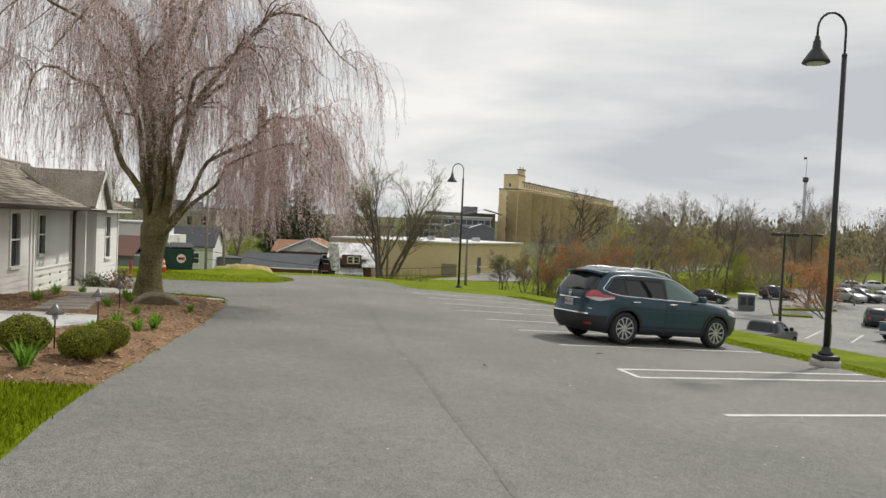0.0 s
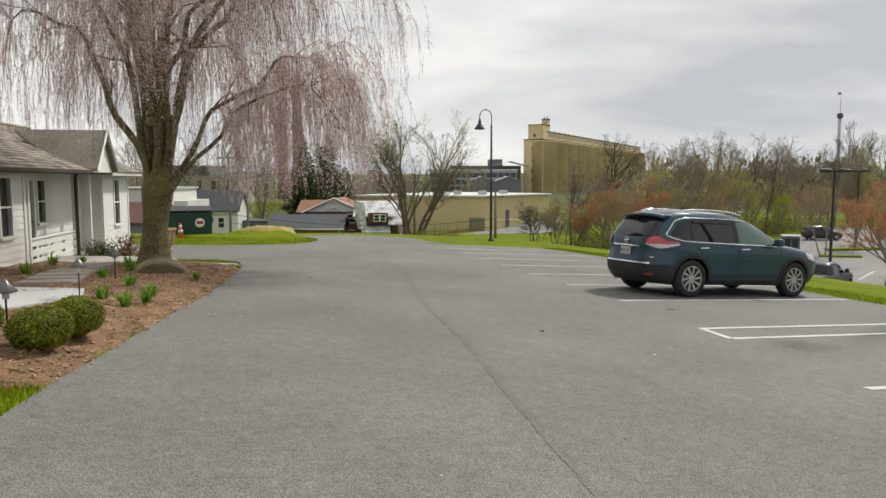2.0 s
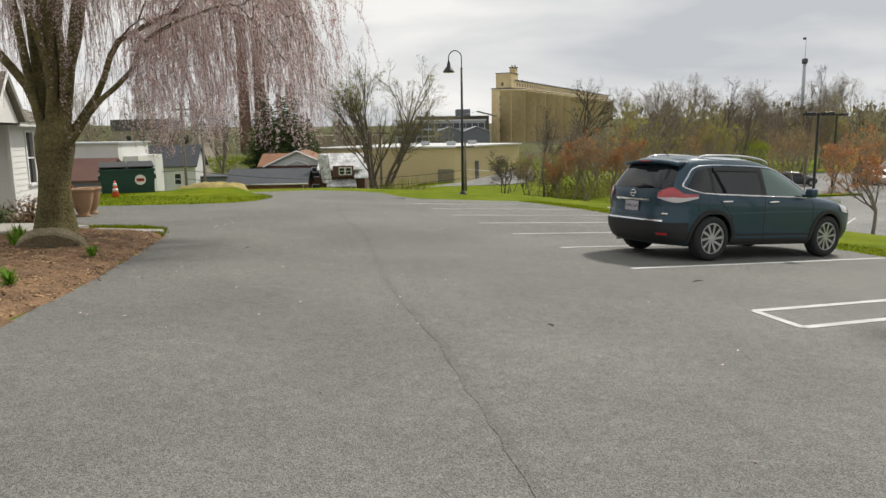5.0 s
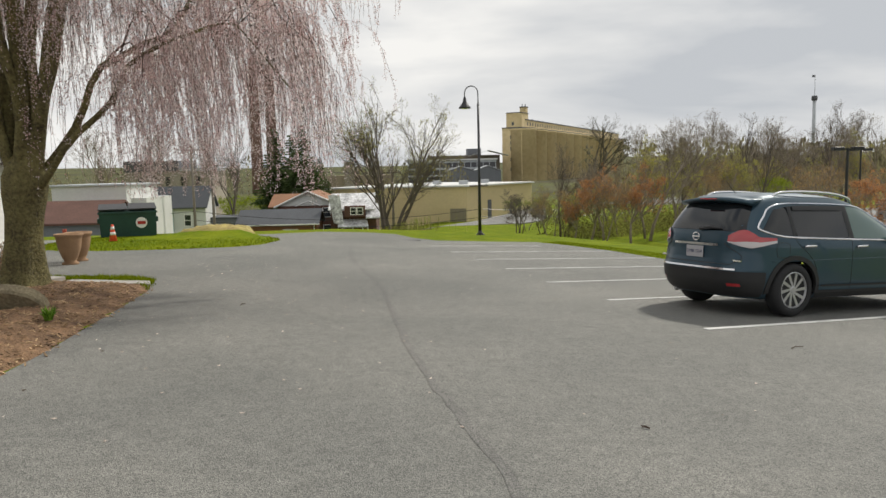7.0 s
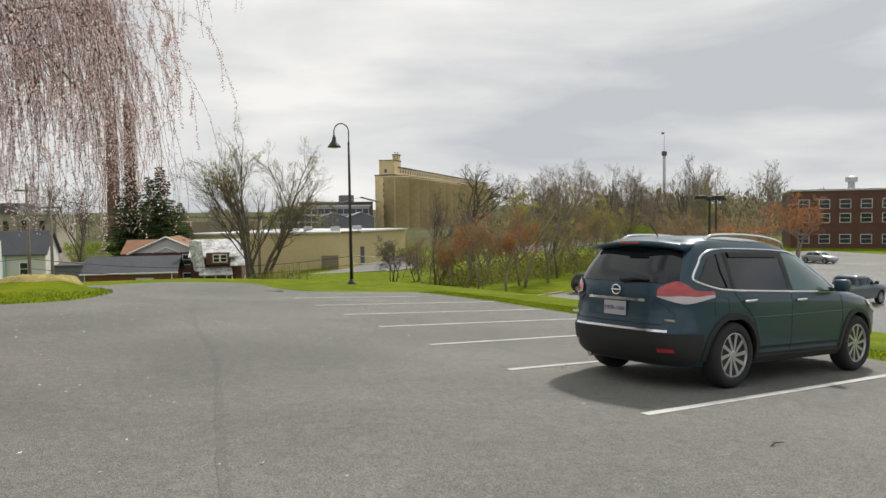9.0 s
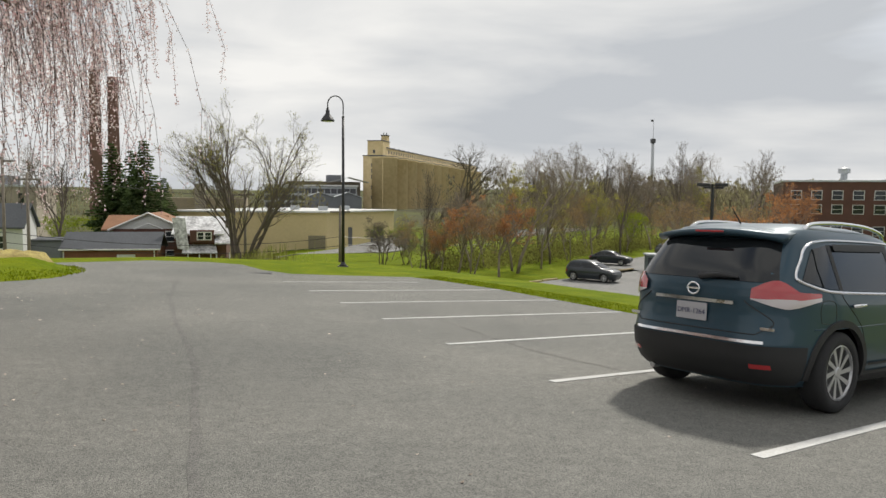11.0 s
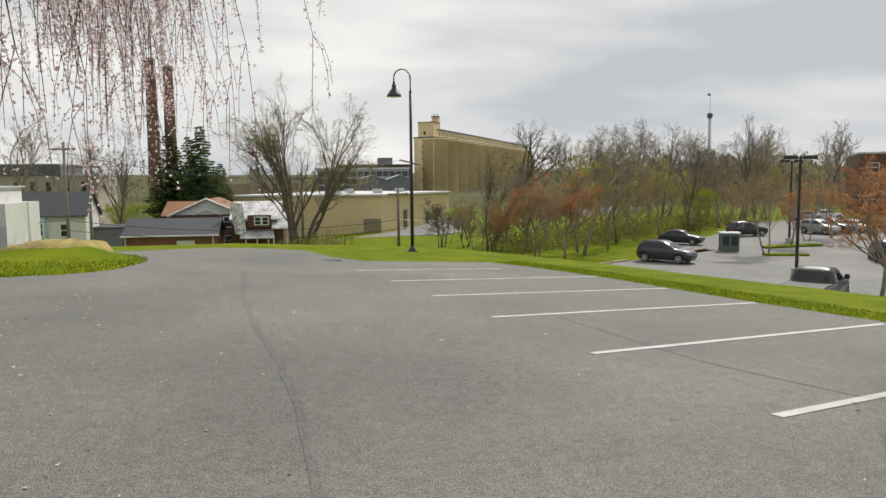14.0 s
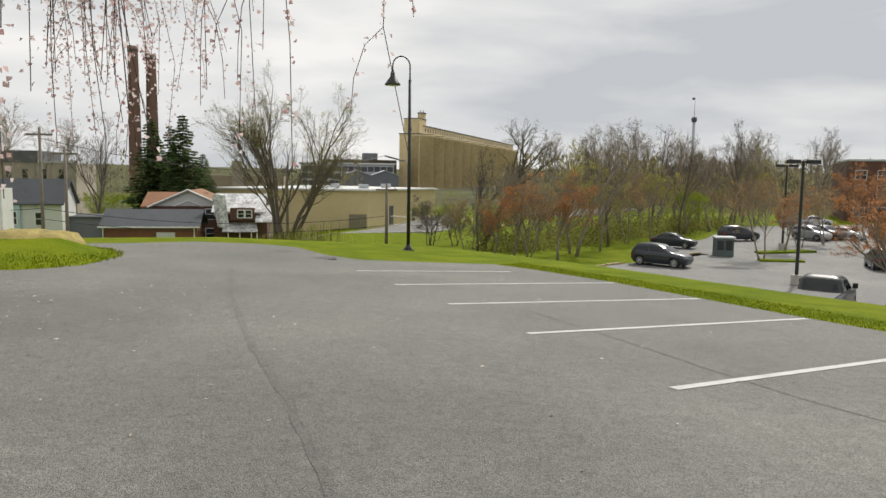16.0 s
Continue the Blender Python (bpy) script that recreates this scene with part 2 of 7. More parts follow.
# ---- building blocks ----
def link(name, bm, mat, parent=None, label="", smooth=False):
    me = bpy.data.meshes.new(name)
    bm.to_mesh(me)
    bm.free()
    for p in me.polygons:
        p.use_smooth = smooth
    for mm in (mat if isinstance(mat, (list, tuple)) else [mat]):
        me.materials.append(mm)
    ob = new(name, me)
    if parent:
        ob.parent = parent
    if label:
        ob["label"] = label
    return ob


def part(name, bm, mat, parent, label="", smooth=False):
    return link(name, bm, mat, parent, label, smooth)


def thing(name, m, label, category, group="", kind=""):
    ob = new(name)
    ob.empty_display_size = 0.2
    ob.matrix_world = m
    return tagged(ob, label, category, group, kind)


def box(bm, x0, x1, y0, y1, z0, z1, bevel=0.0, m=None):
    """An axis-aligned block, bevelled, added to bm."""
    vs = [bm.verts.new((x, y, z)) for z in (z0, z1) for y in (y0, y1) for x in (x0, x1)]
    fs = [bm.faces.new([vs[i] for i in f]) for f in ((0, 2, 3, 1), (4, 5, 7, 6), (0, 1, 5, 4), (2, 6, 7, 3), (0, 4, 6, 2), (1, 3, 7, 5))]
    if bevel:
        es = list({e for f in fs for e in f.edges})
        r = bmesh.ops.bevel(bm, geom=es, offset=bevel, segments=2, affect="EDGES", profile=0.5)
        vs = list({v for f in r["faces"] for v in f.verts} | {v for v in vs if v.is_valid})
    if m is not None:
        bmesh.ops.transform(bm, matrix=m, verts=[v for v in vs if v.is_valid])
    return bm


def blk(*a, **k):
    return box(bmesh.new(), *a, **k)


def tube(bm, pts, radii, sides=8, cap=True):
    """A tapered tube along points."""
    rings = []
    prev = None
    for i, p in enumerate(pts):
        p = Vector(p)
        d = (Vector(pts[min(i + 1, len(pts) - 1)]) - Vector(pts[max(i - 1, 0)]))
        d = d.normalized() if d.length > 1e-9 else Vector((0, 0, 1))
        a = prev if prev is not None else (Vector((1, 0, 0)) if abs(d.x) < 0.9 else Vector((0, 1, 0)))
        a = (a - d * a.dot(d))
        a = a.normalized() if a.length > 1e-6 else d.orthogonal().normalized()
        prev = a
        b = d.cross(a)
        r = radii[i] if isinstance(radii, (list, tuple)) else radii
        rings.append([bm.verts.new(p + (a * math.cos(2 * math.pi * k / sides) + b * math.sin(2 * math.pi * k / sides)) * r) for k in range(sides)])
    for q, s in zip(rings, rings[1:]):
        for k in range(sides):
            bm.faces.new((q[k], q[(k + 1) % sides], s[(k + 1) % sides], s[k]))
    if cap:
        bm.faces.new(rings[0][::-1]); bm.faces.new(rings[-1])
    return bm


def lathe(bm, profile, sides=20, m=None):
    """A turned shape from (radius, z) pairs."""
    rings = []
    for r, z in profile:
        rings.append([bm.verts.new((r * math.cos(2 * math.pi * k / sides), r * math.sin(2 * math.pi * k / sides), z)) for k in range(sides)])
    for q, s in zip(rings, rings[1:]):
        for k in range(sides):
            bm.faces.new((q[k], q[(k + 1) % sides], s[(k + 1) % sides], s[k]))
    bm.faces.new(rings[0][::-1]); bm.faces.new(rings[-1])
    if m is not None:
        bmesh.ops.transform(bm, matrix=m, verts=[v for r in rings for v in r])
    return bm


def prism(bm, poly, z0, z1):
    """An upright prism over a plan polygon (counter-clockwise)."""
    a = [bm.verts.new((x, y, z0)) for x, y in poly]
    b = [bm.verts.new((x, y, z1)) for x, y in poly]
    k = len(poly)
    for i in range(k):
        bm.faces.new((a[i], a[(i + 1) % k], b[(i + 1) % k], b[i]))
    bm.faces.new(a[::-1]); bm.faces.new(b)
    return bm


def sstep(v):
    v = min(max(v, 0.0), 1.0)
    return v * v * (3 - 2 * v)


# ---- ground ----
SX, SY = -0.050, -0.0438


def lot_z(x, y):
    return SX * max(x, -4.5) + SY * y


CREST_R = ((-60, 40), (0, 34), (8, 20), (15, 12.6), (24, 10.6), (29, 8.9), (35, 7.2), (40, 5.0), (46, 1.0))


def height(x, y):
    """The lie of the land: a tilted terrace, a bank down to the lower lot and the town, hills far off."""
    xr = float(np.interp(y, [c[0] for c in CREST_R], [c[1] for c in CREST_R]))
    yf = float(np.interp(x, (-60, -8, 0, 6), (39.0, 40.0, 41.5, 42.5)))
    u = max((x - xr) * 0.95, y - yf)
    top = lot_z(min(x, 16), min(max(y, -30), 44))
    w = sstep(u / 13.0)
    low = -5.0 - 1.6 * sstep((y - 60) / 55) * sstep((24 - x) / 10) - 1.9 * sstep((4 - x) / 12) * sstep((y - 40) / 30) * (1 - sstep((y - 130) / 60))
    r = math.hypot(x, y)
    low += 34 * sstep((r - 900) / 1500) * (0.75 + 0.5 * noise.noise((x * 0.0016, y * 0.0016, 0.3)))
    return top * (1 - w) + low * w


def grid_lines(lo, hi, step, far, grow=1.35):
    a = list(np.arange(lo, hi + 1e-6, step))
    s, v = step, a[-1]
    while v < far:
        s *= grow; v += s; a.append(v)
    s, v = step, a[0]
    while v > -far:
        s *= grow; v -= s; a.insert(0, v)
    return a


def build_ground():
    xs, ys = grid_lines(-22.1, 40, 0.8, 3200, 1.22), grid_lines(-6, 70, 0.8, 3600, 1.2)
    verts = [(x, y, height(x, y)) for y in ys for x in xs]
    k = len(xs)
    faces = [(j * k + i, j * k + i + 1, (j + 1) * k + i + 1, (j + 1) * k + i) for j in range(len(ys) - 1) for i in range(k - 1)]
    me = bpy.data.meshes.new("ground")
    me.from_pydata(verts, [], faces)
    me.polygons.foreach_set("use_smooth", [True] * len(faces))
    me.materials.append(M_GRASS)
    tagged(new("ground", me), "bright green spring grass on rolling ground", "ground", kind="structure")


def sheet(name, poly, z_of, mat, lift, label, category):
    bm = bmesh.new()
    f = bm.faces.new([bm.verts.new((x, y, 0)) for x, y in poly])
    bmesh.ops.triangulate(bm, faces=bm.faces[:])
    bmesh.ops.bisect_plane(bm, geom=bm.faces[:] + bm.edges[:] + bm.verts[:], plane_co=(-4.5, 0, 0), plane_no=(1, 0, 0))
    bmesh.ops.triangulate(bm, faces=bm.faces[:])
    for v in bm.verts:
        v.co.z = z_of(v.co.x, v.co.y) + lift
    r = bmesh.ops.extrude_face_region(bm, geom=bm.faces[:])
    bmesh.ops.translate(bm, vec=(0, 0, -0.06 - lift), verts=[v for v in r["geom"] if isinstance(v, bmesh.types.BMVert)])
    bmesh.ops.triangulate(bm, faces=bm.faces[:])
    bmesh.ops.recalc_face_normals(bm, faces=bm.faces[:])
    return tagged(link(name, bm, mat), label, category, kind="structure")


def smooth_poly(pts, n=6):
    """Closed Catmull-Rom through points, for kerbless edges that run in curves."""
    out, k = [], len(pts)
    for i in range(k):
        p0, p1, p2, p3 = (np.array(pts[(i + j - 1) % k], float) for j in range(4))
        for s in range(n):
            t = s / n
            out.append(tuple(0.5 * (2 * p1 + (p2 - p0) * t + (2 * p0 - 5 * p1 + 4 * p2 - p3) * t * t + (3 * p1 - p0 - 3 * p2 + p3) * t ** 3)))
    return out


# Corners (24, 2) to (-30, -60) are added unseen, for the car's reflections.
LOT = [(-2.5, 3.2), (-2.72, 4.2), (-2.95, 5.6), (-3.1, 7.0), (-3.35, 9.0), (-3.55, 11.0), (-3.95, 13.6), (-4.25, 15.4), (-4.75, 17.1), (-5.4, 17.8), (-6.6, 18.1),
       (-9, 18.6), (-12, 21.5), (-16, 26.0), (-24, 29.0), (-24, 34.5), (-14, 35.2), (-9, 35.6), (-6.6, 35.9), (-4.7, 36.8), (-2.5, 37.2), (-1.3, 36.2), (-0.5, 33.2), (0.35, 31.7), (2.0, 31.8), (4.2, 32.2), (4.95, 30.8),
       (5.95, 27.8), (6.45, 25.2), (6.95, 22.7), (7.6, 20.4), (8.5, 15.3), (9.4, 11.6), (10.6, 7.0), (24.0, 2.0), (30.0, -30.0), (30.0, -60), (-30.0, -60), (-8.0, -20), (-2.1, -6)]
build_ground()
sheet("road", LOT, lot_z, M_ASPHALT, 0.012, "worn grey asphalt of an open car park", "asphalt")

# ---- markings ----
def stripe(name, p, q, width=0.10, group="white parking lines"):
    d = (Vector(q) - Vector(p)).normalized()
    s = Vector((-d.y, d.x)) * width / 2
    bm = bmesh.new()
    pts = [Vector(p) - s, Vector(q) - s, Vector(q) + s, Vector(p) + s]
    prism(bm, [tuple(v) for v in pts], 0, 0)
    for v in bm.verts:
        v.co.z = lot_z(v.co.x, v.co.y) + 0.014
    top = [v for v in bm.verts][4:]
    for v in top:
        v.co.z += 0.004
    bmesh.ops.recalc_face_normals(bm, faces=bm.faces[:])
    tagged(link(name, bm, M_LINE), "worn white painted parking line on asphalt", "road marking", group, "structure")


ROW_O, ROW_D, ROW_S, ROW_E, ROW_L = Vector((3.10, 13.07)), Vector((-0.1948, 0.9809)), 2.50, Vector((0.9203, 0.3912)), 5.70
for k in range(7):
    a = ROW_O + ROW_D * ROW_S * k
    stripe("parking_line", a - ROW_E * (0, 0.02, 0.07, 0.02, 0, 0, 0)[k] + ROW_D * (0, 0.02, -0.08, 0.03, 0.05, 0.16, 0.35)[k], a + ROW_E * (ROW_L if k < 6 else 4.2) + ROW_D * (0, 0, -0.05, -0.06, -0.1, 0.16, 0.3)[k])
stripe("parking_line", (3.47, 10.12), (9.0, 12.45))
stripe("parking_line", (3.58, 9.38), (9.15, 11.75))
stripe("parking_line", (3.46, 10.12), (3.57, 9.36))
stripe("parking_line", (3.80, 6.86), (9.8, 9.1))


def ribbon(name, pts, width, seed, label):
    """An uneven dark joint in the asphalt."""
    rng = random.Random(seed)
    pts = spline_pts(pts, 14)
    bm = bmesh.new()
    prev = None
    for i, p in enumerate(pts):
        d = (Vector(pts[min(i + 1, len(pts) - 1)]) - Vector(pts[max(i - 1, 0)])).normalized()
        s = Vector((-d.y, d.x))
        c = Vector(p) + s * rng.gauss(0, width * 0.12)
        w = width * rng.uniform(0.65, 1.0)
        cur = [bm.verts.new((q.x, q.y, lot_z(q.x, q.y) + 0.015)) for q in (c - s * w / 2, c + s * w / 2)]
        if prev:
            bm.faces.new((prev[0], prev[1], cur[1], cur[0]))
        prev = cur
    bmesh.ops.recalc_face_normals(bm, faces=bm.faces[:])
    tagged(link(name, bm, M_SEAM), label, "asphalt joint", kind="structure")


def spline_pts(rows, n):
    out, k = [], len(rows)
    for i in range(k - 1):
        p0, p1, p2, p3 = (np.array(rows[min(max(i + j - 1, 0), k - 1)], float) for j in range(4))
        for s in range(n):
            t = s / n
            out.append(tuple(0.5 * (2 * p1 + (p2 - p0) * t + (2 * p0 - 5 * p1 + 4 * p2 - p3) * t * t + (3 * p1 - p0 - 3 * p2 + p3) * t ** 3)))
    out.append(tuple(rows[-1]))
    return out


ribbon("paving_joint", [(1.1, 1.5), (0.70, 4.4), (0.5, 5.9), (0.16, 8.55), (-0.34, 11.5), (-0.86, 16.3), (-1.42, 19.4), (-2.0, 23.2), (-2.5, 28.0)], 0.085, 1, "dark uneven joint between two strips of asphalt")
ribbon("paving_joint", [(2.2, 22.6), (2.34, 22.0), (2.7, 19.8), (2.96, 18.1), (3.3, 16.9), (4.6, 14.3)], 0.022, 2, "dark crack across the parking rows")


def drain(x, y):
    d = thing("drain_cover", pose(x, y, lot_z(x, y) + 0.013), "dark iron drain grate set in asphalt", "drain")
    part("frame", blk(-0.42, 0.42, -0.32, 0.32, -0.02, 0.008, 0.003), M_BLACKMETAL, d)
    for i in range(8):
        part("bar", blk(-0.36 + i * 0.095, -0.31 + i * 0.095, -0.27, 0.27, 0.008, 0.018), M_SEAM, d)


drain(-0.65, 31.5)


# ---- street lamps ----
def street_lamp():
    lamp = thing("street_lamp", pose(0, 0, 0), "tall black gooseneck lamp post with a bell shade", "street lamp", "car park lamp posts")
    bm = bmesh.new()
    lathe(bm, [(0.30, -0.40), (0.30, 0.10), (0.285, 0.14), (0.2, 0.15)], 24)
    part("footing", bm, M_CONCRETE, lamp, "round concrete footing", False)
    bm = bmesh.new()
    box(bm, -0.20, 0.20, -0.20, 0.20, 0.15, 0.25, 0.02)
    lathe(bm, [(0.15, 0.25), (0.145, 0.30), (0.10, 0.33), (0.085, 0.40), (0.07, 0.42)], 20)
    part("base_cover", bm, M_BLACKMETAL, lamp, "", True)
    bm = bmesh.new()
    tube(bm, [(0, 0, 0.3), (0, 0, 3.0), (0, 0, 6.35)], [0.065, 0.058, 0.05], 14)
    part("pole", bm, M_BLACKMETAL, lamp, "", True)
    bm = bmesh.new()
    UP = 0.6
    pts = [(0, 0, 5.7 + UP), (0, 0, 6.05 + UP)] + [(-0.30 + 0.30 * math.cos(a), 0, 6.25 + UP + 0.34 * math.sin(a)) for a in np.linspace(0, math.pi * 0.98, 12)] + [(-0.60, 0, 6.08 + UP)]
    tube(bm, pts, 0.024, 10)
    lathe(bm, [(0.05, 5.72 + UP), (0.055, 5.76 + UP), (0.03, 5.8 + UP)], 12)
    part("gooseneck", bm, M_BLACKMETAL, lamp, "", True)
    bm = bmesh.new()
    lathe(bm, [(0.26, 5.56), (0.275, 5.58), (0.255, 5.62), (0.16, 5.76), (0.085, 5.86), (0.075, 6.0), (0.05, 6.03), (0.045, 6.10), (0.02, 6.13)], 24, pose(-0.60, 0, UP))
    part("shade", bm, M_BLACKMETAL, lamp, "bell-shaped metal shade", True)
    bm = bmesh.new()
    lathe(bm, [(0.15, 5.54), (0.2, 5.57)], 20, pose(-0.60, 0, UP))
    part("lens", bm, plain("lamp_lens", (0.6, 0.6, 0.58), 0.3), lamp)
    return lamp


lamp_a = street_lamp()
LAMP_1, LAMP_2 = (8.84, 13.47), (2.5, 37.72)
lamp_a.matrix_world = pose(*LAMP_1, lot_z(*LAMP_1) + 0.0, 0, 0, 0)
lamp_b = copy_thing(lamp_a, pose(*LAMP_2, -1.98, 0, 0, 0))
lamp_b.matrix_basis = lamp_b.matrix_basis @ Matrix.Diagonal((1, 1, 0.96, 1))
lamp_a.matrix_basis = lamp_a.matrix_basis @ Matrix.Diagonal((1, 1, 1.03, 1))


# ---- cars ----
def car_shape(spec):
    """Plan outline of a car at height z: (centre x, half length, half width); spec rows are z, rear x, front x, half width."""
    zs = [r[0] for r in spec]
    def at(z):
        xr, xf, w = (float(np.interp(z, zs, [r[i] for r in spec])) for i in (1, 2, 3))
        return (xr + xf) / 2, (xf - xr) / 2, w
    return at


def car_side(at, x, z, n):
    c, a, w = at(z)
    u = min(abs((x - c) / a), 1.0)
    return w * (1 - u ** n) ** (1 / n)


def car_end(at, y, z, n, rear=True):
    c, a, w = at(z)
    u = min(abs(y / w), 1.0)
    return c + (-1 if rear else 1) * a * (1 - u ** n) ** (1 / n)


def spline(rows, n):
    """Smooth rows of numbers through Catmull-Rom, keyed evenly."""
    out = []
    k = len(rows)
    for i in range(k - 1):
        p0, p1, p2, p3 = (np.array(rows[min(max(i + j - 1, 0), k - 1)], float) for j in range(4))
        for s in range(n):
            t = s / n
            out.append(tuple(0.5 * (2 * p1 + (p2 - p0) * t + (2 * p0 - 5 * p1 + 4 * p2 - p3) * t * t + (3 * p1 - p0 - 3 * p2 + p3) * t ** 3)))
    out.append(tuple(rows[-1]))
    return out


def car_body(bm, at, zs, n, wheels, wheel_r, sides=132):
    rings = []
    for z in zs:
        c, a, w = at(z)
        ring = []
        for k in range(sides):
            t = 2 * math.pi * k / sides
            cs, sn = math.cos(t), math.sin(t)
            # even spread along the sides
            x = a * math.copysign(abs(cs) ** (2 / n), cs)
            y = w * math.copysign(abs(sn) ** (2 / n), sn)
            if abs(sn) > 0.15:
                x = a * cs * (1 - 0.0) if abs(cs) < 0.98 else x
                y = math.copysign(w * (1 - min(abs(x / a), 1) ** n) ** (1 / n), sn)
            ring.append(bm.verts.new((c + x, y, z)))
        rings.append(ring)
    for q, s in zip(rings, rings[1:]):
        for k in range(sides):
            bm.faces.new((q[k], q[(k + 1) % sides], s[(k + 1) % sides], s[k]))
    bm.faces.new(rings[-1])
    dead = []
    for f in bm.faces:
        c = f.calc_center_median()
        for wx, wz in wheels:
            if abs(c.y) > 0.45 and math.hypot(c.x - wx, c.z - wz) < wheel_r and c.z < wz + wheel_r and c.x > wheels[0][0] - wheel_r and abs(f.normal.y if f.normal.length else 1) >= 0:
                dead.append(f); break
    bmesh.ops.delete(bm, geom=list(set(dead)), context="FACES")
    for v in bm.verts:
        if v.is_boundary and v.co.z > zs[0] + 0.01:
            for wx, wz in wheels:
                d = math.hypot(v.co.x - wx, v.co.z - wz)
                if abs(d - wheel_r) < 0.09 and d > 0:
                    v.co.x = wx + (v.co.x - wx) * wheel_r / d
                    v.co.z = max(wz + (v.co.z - wz) * wheel_r / d, zs[0])
    bmesh.ops.recalc_face_normals(bm, faces=bm.faces[:])
    return bm


def side_panel(bm, at, n, low, high, sgn, lift=0.006, cols=10, rows=5, thick=0.0):
    """A panel laid on the flank between a lower and an upper edge, each a list of (x, z)."""
    def along(pts, t):
        d = np.linspace(0, 1, len(pts))
        return float(np.interp(t, d, [p[0] for p in pts])), float(np.interp(t, d, [p[1] for p in pts]))
    g = []
    for i in range(cols + 1):
        (xa, za), (xb, zb) = along(low, i / cols), along(high, i / cols)
        col = []
        for j in range(rows + 1):
            x, z = xa + (xb - xa) * j / rows, za + (zb - za) * j / rows
            col.append(bm.verts.new((x, sgn * (car_side(at, x, z, n) + lift), z)))
        g.append(col)
    for i in range(cols):
        for j in range(rows):
            f = (g[i][j], g[i + 1][j], g[i + 1][j + 1], g[i][j + 1])
            bm.faces.new(f if sgn < 0 else f[::-1])
    return bm


def end_panel(bm, at, n, rows, rear=True, lift=0.006, cols=12):
    """A panel laid on the rear or front; rows are (z, left y, right y)."""
    g = []
    for z, ya, yb in rows:
        g.append([bm.verts.new((car_end(at, ya + (yb - ya) * i / cols, z, n, rear) + (-lift if rear else lift), ya + (yb - ya) * i / cols, z)) for i in range(cols + 1)])
    for q, s in zip(g, g[1:]):
        for i in range(cols):
            f = (q[i], q[i + 1], s[i + 1], s[i])
            bm.faces.new(f[::-1] if rear else f)
    return bm


def wrap_panel(bm, at, n, zs, x_end, lift=0.012, cols=36, y_in=None, sgn=1, edges=None):
    """A panel that wraps the rear corner(s): from flank to flank, or from y_in on the rear to x_end on one flank.
    edges: functions of 0..1 along it that give its lower and upper height."""
    g = []
    for j in range(len(zs)):
        row = []
        for i in range(cols + 1):
            s = i / cols
            z = zs[j] if edges is None else edges[0](s) + (edges[1](s) - edges[0](s)) * j / (len(zs) - 1)
            c, a, w = at(z)
            te = math.asin(min(max((1 - min((c - x_end) / a, 1) ** n) ** 0.5, 0), 1))
            t0 = -te if y_in is None else math.asin(min(y_in / w, 1) ** (n / 2))
            t = t0 + (te - t0) * s
            x = c - a * abs(math.cos(t)) ** (2 / n) - lift * math.cos(t)
            y = math.copysign(w * abs(math.sin(t)) ** (2 / n), t) + lift * math.sin(t)
            row.append(bm.verts.new((x, y * sgn, z)))
        g.append(row)
    for q, r in zip(g, g[1:]):
        for i in range(cols):
            bm.faces.new((q[i], q[i + 1], r[i + 1], r[i]))
    bmesh.ops.recalc_face_normals(bm, faces=bm.faces[:])
    return bm


